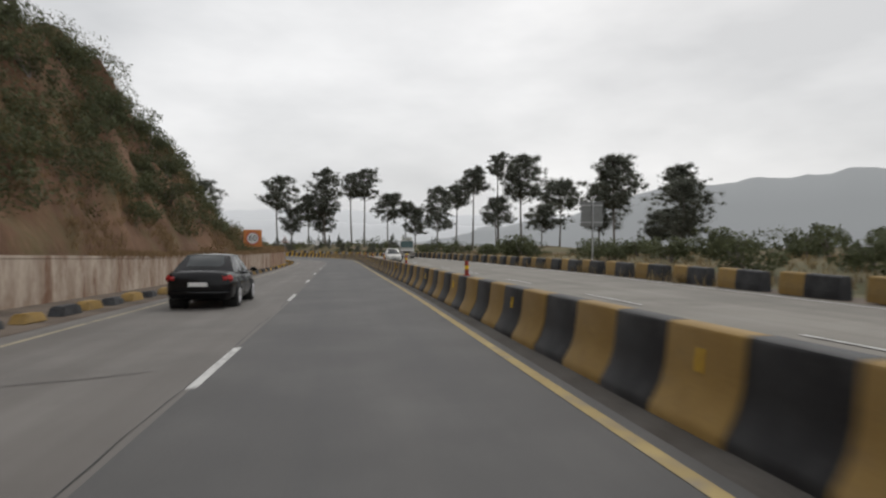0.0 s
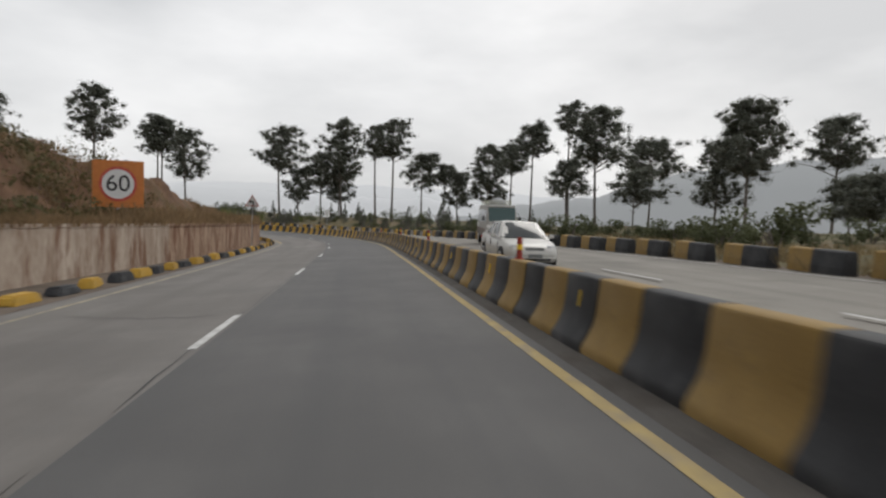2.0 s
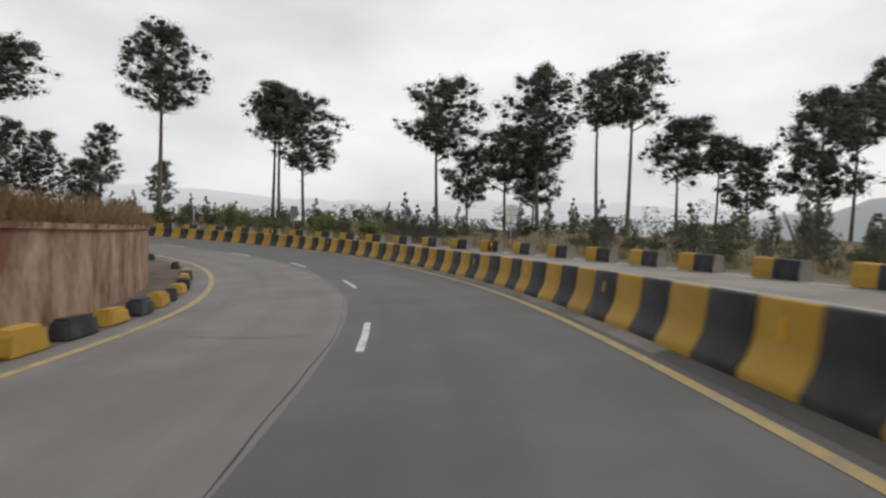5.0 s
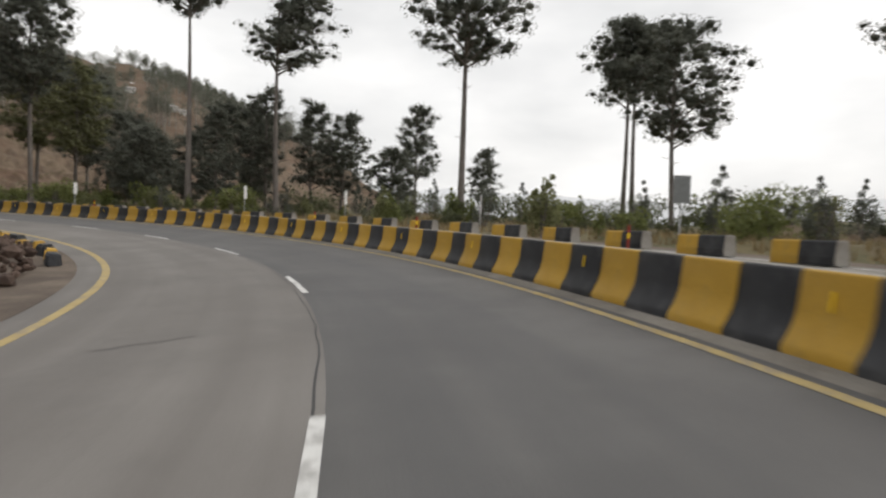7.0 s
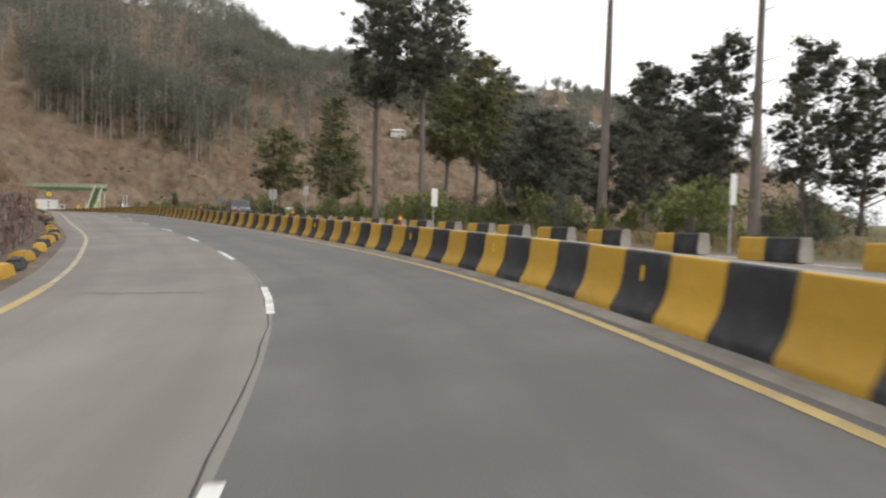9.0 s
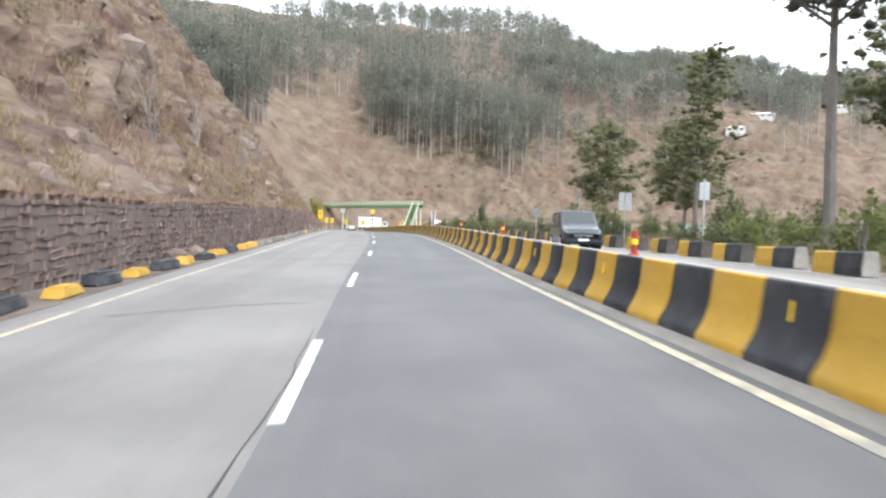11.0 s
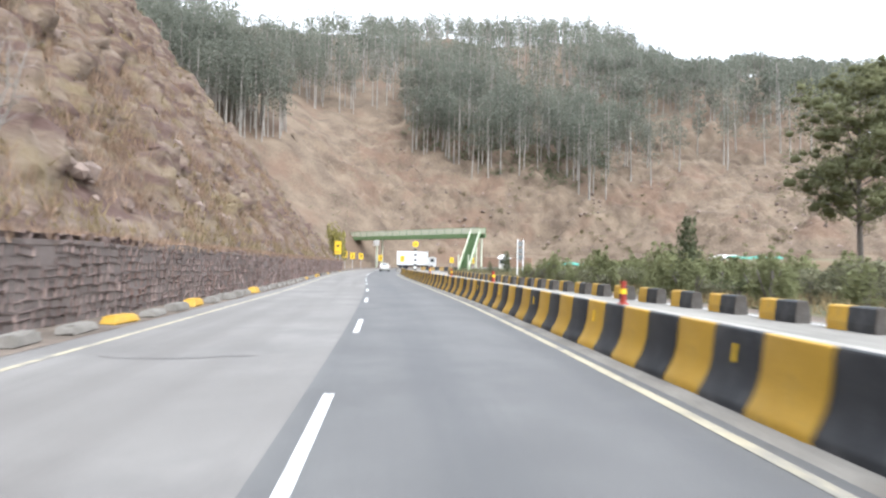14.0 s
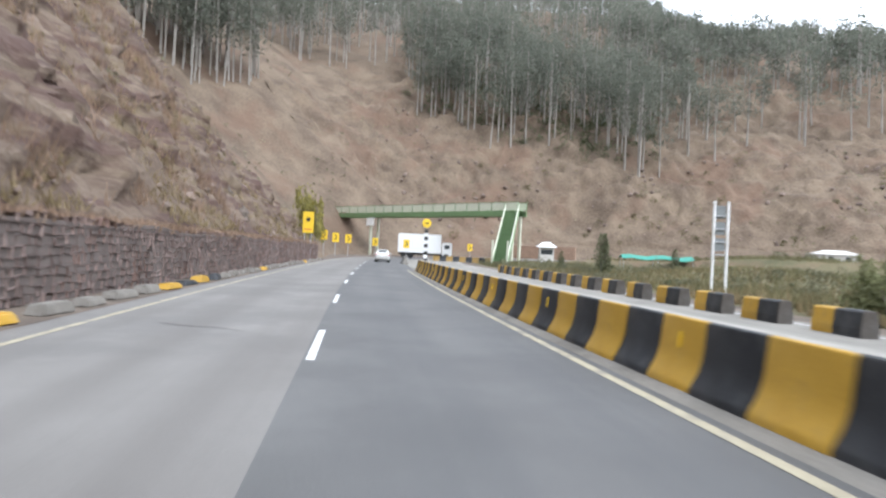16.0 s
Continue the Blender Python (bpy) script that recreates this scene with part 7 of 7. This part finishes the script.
# ---- footbridge ----
A, B = Vector((-276.0, 54.0, 0)), Vector((-255.2, 96.6, 0))
bridge = tagged(put(new("footbridge"), Matrix.Translation((A.x, A.y, -0.4)) @ Matrix.Rotation(math.atan2(B.y - A.y, B.x - A.x), 4, "Z")), "green steel footbridge with panelled railings over the road", "footbridge")
span = (B - A).length
DECK = 8.2
add_box(bridge, "deck", 0, span, -1.1, 1.1, DECK, DECK + 0.12, P_GREEN, 0.01)
for y in (-1.1, 1.1):
    add_box(bridge, "girder", 0, span, y - 0.12, y + 0.12, DECK - 0.75, DECK, P_GREEN, 0.02)
    add_box(bridge, "handrail", 0, span, y - 0.05, y + 0.05, DECK + 1.42, DECK + 1.5, P_GREEN, 0.01)
    for k in range(19):
        x = span * k / 18
        add_box(bridge, "railing_post", x - 0.05, x + 0.05, y - 0.06, y + 0.06, DECK + 0.12, DECK + 1.42, P_GREEN, 0.01)
        if k < 18:
            add_box(bridge, "railing_panel", x + 0.08, x + span / 18 - 0.08, y - 0.02, y + 0.02, DECK + 0.25, DECK + 1.35, P_CREAM, 0.004)
for x in (12.0, span - 1.0):
    for y in (-0.9, 0.9):
        add_box(bridge, "column", x - 0.2, x + 0.2, y - 0.2, y + 0.2, -1.5, DECK - 0.75, P_CREAM, 0.03)
add_box(bridge, "white_panel", 11.2, 13.4, -1.4, -1.3, 5.9, 7.3, P_WHITE, 0.02)
# the stair runs down towards the oncoming lanes
run = 12.5
STAIR = Matrix.Translation((span - 1.1, -1.2, 0)) @ Matrix.Rotation(radians(32), 4, "Z") @ Matrix.Translation((1.1 - span, 1.2, 0))
for k in range(30):
    q = k / 30
    put(add_box(bridge, "step", span - 2.0, span - 0.1, -1.3 - run * q - 0.42, -1.3 - run * q, DECK * (1 - q) - 0.05, DECK * (1 - q) + 0.03, P_GREEN, 0.008), STAIR)
slab = bmesh.new()
sv = [slab.verts.new(p) for z0 in (-0.28, -0.16) for p in ((span - 2.0, -1.2, DECK + z0), (span - 0.1, -1.2, DECK + z0), (span - 0.1, -1.3 - run, z0), (span - 2.0, -1.3 - run, z0))]
for f in ((3, 2, 1, 0), (4, 5, 6, 7), (0, 1, 5, 4), (1, 2, 6, 5), (2, 3, 7, 6), (3, 0, 4, 7)):
    slab.faces.new([sv[i] for i in f])
put(part("stair_slab", slab, P_GREEN, bridge), STAIR)
for x in (span - 2.05, span - 0.05):
    for up, mat, nm, thick in ((0.0, P_GREEN, "stringer", 0.16), (1.0, P_CREAM, "stair_rail", 0.07), (0.5, P_CREAM, "stair_rail", 0.05)):
        put(part(nm, tube(bmesh.new(), (x, -1.2, DECK + up), (x, -1.3 - run, up), thick, None, 6), mat, bridge), STAIR)
    for q in np.linspace(0, 1, 8):
        put(part("baluster", tube(bmesh.new(), (x, -1.2 - run * q, DECK * (1 - q)), (x, -1.2 - run * q, DECK * (1 - q) + 1.0), 0.05, None, 6), P_CREAM, bridge), STAIR)
    put(add_box(bridge, "newel", x - 0.12, x + 0.12, -1.3 - run - 0.1, -1.3 - run + 0.1, -0.9, 3.4, P_CREAM, 0.02), STAIR)

# warning boards round the bend
z = ground_at(-219.2, 80.8)
tall = tagged(put(new("warning_board"), facing(-219.2, 80.8, z, 112)), "tall yellow warning board with a dark symbol on posts", "road sign")
for x in (-0.35, 0.35):
    post(tall, "post", 4.6 - z, 0.05, x, 0.05)
add_box(tall, "board", -0.58, 0.58, -0.03, 0.03, 2.4 - z, 4.65 - z, P_YELLOW, 0.02)
add_box(tall, "symbol", -0.2, 0.2, -0.04, -0.034, 3.65 - z, 4.05 - z, P_SIGN_BLACK, 0.05)
add_box(tall, "bar", -0.42, 0.42, -0.04, -0.034, 2.7 - z, 2.85 - z, P_ORANGE, 0.01)
for x, y, zc in ((-239.1, 71.6, 2.7), (-245.2, 70.2, 2.5), (-252.3, 68.7, 2.5), (-263.5, 68.4, 2.3), (-255.6, 77.6, 2.1), (-281.5, 81.0, 2.2), (-286.5, 85.5, 2.2)):
    z = ground_at(x, y)
    sign = tagged(put(new("chevron_sign"), facing(x, y, z, 112)), "yellow chevron board with black arrow round the bend", "road sign", "chevron boards")
    post(sign, "post", zc - z, 0.04, 0, 0.04)
    add_box(sign, "board", -0.5, 0.5, -0.02, 0.02, zc - z - 0.7, zc - z + 0.7, P_YELLOW, 0.01)
    bm = bmesh.new()
    for k in (-1, 1):
        box(bm, -0.08, 0.08, -0.034, -0.026, -0.02, 0.52, 0.004, Matrix.Translation((0.2, 0, zc - z)) @ Matrix.Rotation(radians(-40 * 1), 4, "Y") if k > 0 else Matrix.Translation((0.2, 0, zc - z)) @ Matrix.Rotation(radians(-140), 4, "Y"))
    part("chevron", bm, P_SIGN_BLACK, sign)
z = ground_at(-249.5, 83.2)
island = tagged(put(new("island_sign"), facing(-249.5, 83.2, z, 112)), "round yellow sign on a striped lattice post", "road sign")
add_box(island, "symbol", -0.3, 0.3, -0.1, -0.083, 5.22 - z, 5.34 - z, P_SIGN_BLACK, 0.01)
add_box(island, "symbol", 0.14, 0.28, -0.1, -0.083, 5.08 - z, 5.5 - z, P_SIGN_BLACK, 0.01)
disc(island, "disc", 0.68, -0.05, 5.3 - z, P_YELLOW, 24, 0, 0.03)
for k in range(9):
    add_box(island, "post_band", -0.28, 0.28, -0.05, 0.05, k * 0.55 - 0.2, k * 0.55 + 0.35, (P_SIGN_BLACK, P_WHITE)[k % 2], 0.01)

# houses and shelters below the hill
def house(x, y, z, w, d, h, turn, roof_mat, label, windows=2):
    ob = tagged(put(new("house"), Matrix.Translation((x, y, z)) @ Matrix.Rotation(radians(turn), 4, "Z")), label, "house", "small houses")
    add_box(ob, "wall", -w / 2, w / 2, -d / 2, d / 2, -2.0, h, P_HOUSE, 0.03)
    bm = bmesh.new()
    rows = [(-w / 2 - 0.5, -d / 2 - 0.5, h + 0.01), (w / 2 + 0.5, -d / 2 - 0.5, h + 0.01), (w / 2 + 0.5, d / 2 + 0.5, h + 0.01), (-w / 2 - 0.5, d / 2 + 0.5, h + 0.01), (-w / 4, 0, h + 0.9), (w / 4, 0, h + 0.9)]
    v = [bm.verts.new(p) for p in rows]
    for f in ((0, 1, 5, 4), (1, 2, 5), (2, 3, 4, 5), (3, 0, 4), (3, 2, 1, 0)):
        bm.faces.new([v[i] for i in f])
    part("roof", bm, roof_mat, ob)
    for k in range(windows):
        x0 = -w / 2 + w * (k + 0.7) / (windows + 0.4)
        win = add_box(ob, "window", x0 - 0.5, x0 + 0.5, -d / 2 - 0.03, -d / 2 + 0.05, h * 0.35, h * 0.8, P_GLASS, 0.01)
    return ob


for x, y, w, d, h, roof, label in ((-304.5, 150.5, 8.0, 4.0, 2.0, P_HOUSE, "low white house with a pale hipped roof"), (-268, 98.5, 2.4, 2.2, 1.9, P_WHITE, "small white hut beside the footbridge")):
    house(x, y, float(land([x], [y])[0]) + 0.4, w, d, h, 105, roof, label)
for x, y, w in ((-247.7, 116.2, 9), (-252, 150.0, 9), (-205, 172.0, 12)):
    z = float(land([x], [y])[0]) - 0.4
    shed = tagged(put(new("shelter"), Matrix.Translation((x, y, z)) @ Matrix.Rotation(radians(100), 4, "Z")), "low shelter under a teal tarpaulin roof", "shelter", "tarpaulin shelters")
    bm = bmesh.new()
    cols = 9
    v = [[bm.verts.new((-w / 2 + w * i / (cols - 1), y0, 1.9 + z0 + 0.12 * math.sin(i * 1.7))) for i in range(cols)] for y0, z0 in ((-2.0, 0.0), (0, 0.5), (2.0, 0.1))]
    for r in range(2):
        for i in range(cols - 1):
            bm.faces.new((v[r][i], v[r][i + 1], v[r + 1][i + 1], v[r + 1][i]))
    o = part("roof", bm, P_TEAL, shed)
    o.modifiers.new("thickness", "SOLIDIFY").thickness = 0.04
    for x0 in (-w / 2 + 0.2, 0, w / 2 - 0.2):
        for y0 in (-1.8, 1.8):
            post(shed, "pole", 1.95, 0.04, x0, y0, P_GALV)
rs = np.random.RandomState(3)
for x, y, w in HAMLET:
    house(x, y, float(land([x], [y])[0]) + 0.7, w * 0.8, 4, 1.7, 80 + rs.uniform(-15, 15), P_WHITE, "distant pale house on the wooded hillside", 3)
# boundary wall beyond the bend
bw = tagged(put(new("boundary_wall"), Matrix.Translation((-293.5, 88, 0)) @ Matrix.Rotation(radians(70), 4, "Z")), "brown plastered wall beyond the bend", "wall", kind="structure")
add_box(bw, "wall_panel", -2, 14, -0.2, 0.2, -0.5, 3.2, P_BROWNWALL, 0.05)
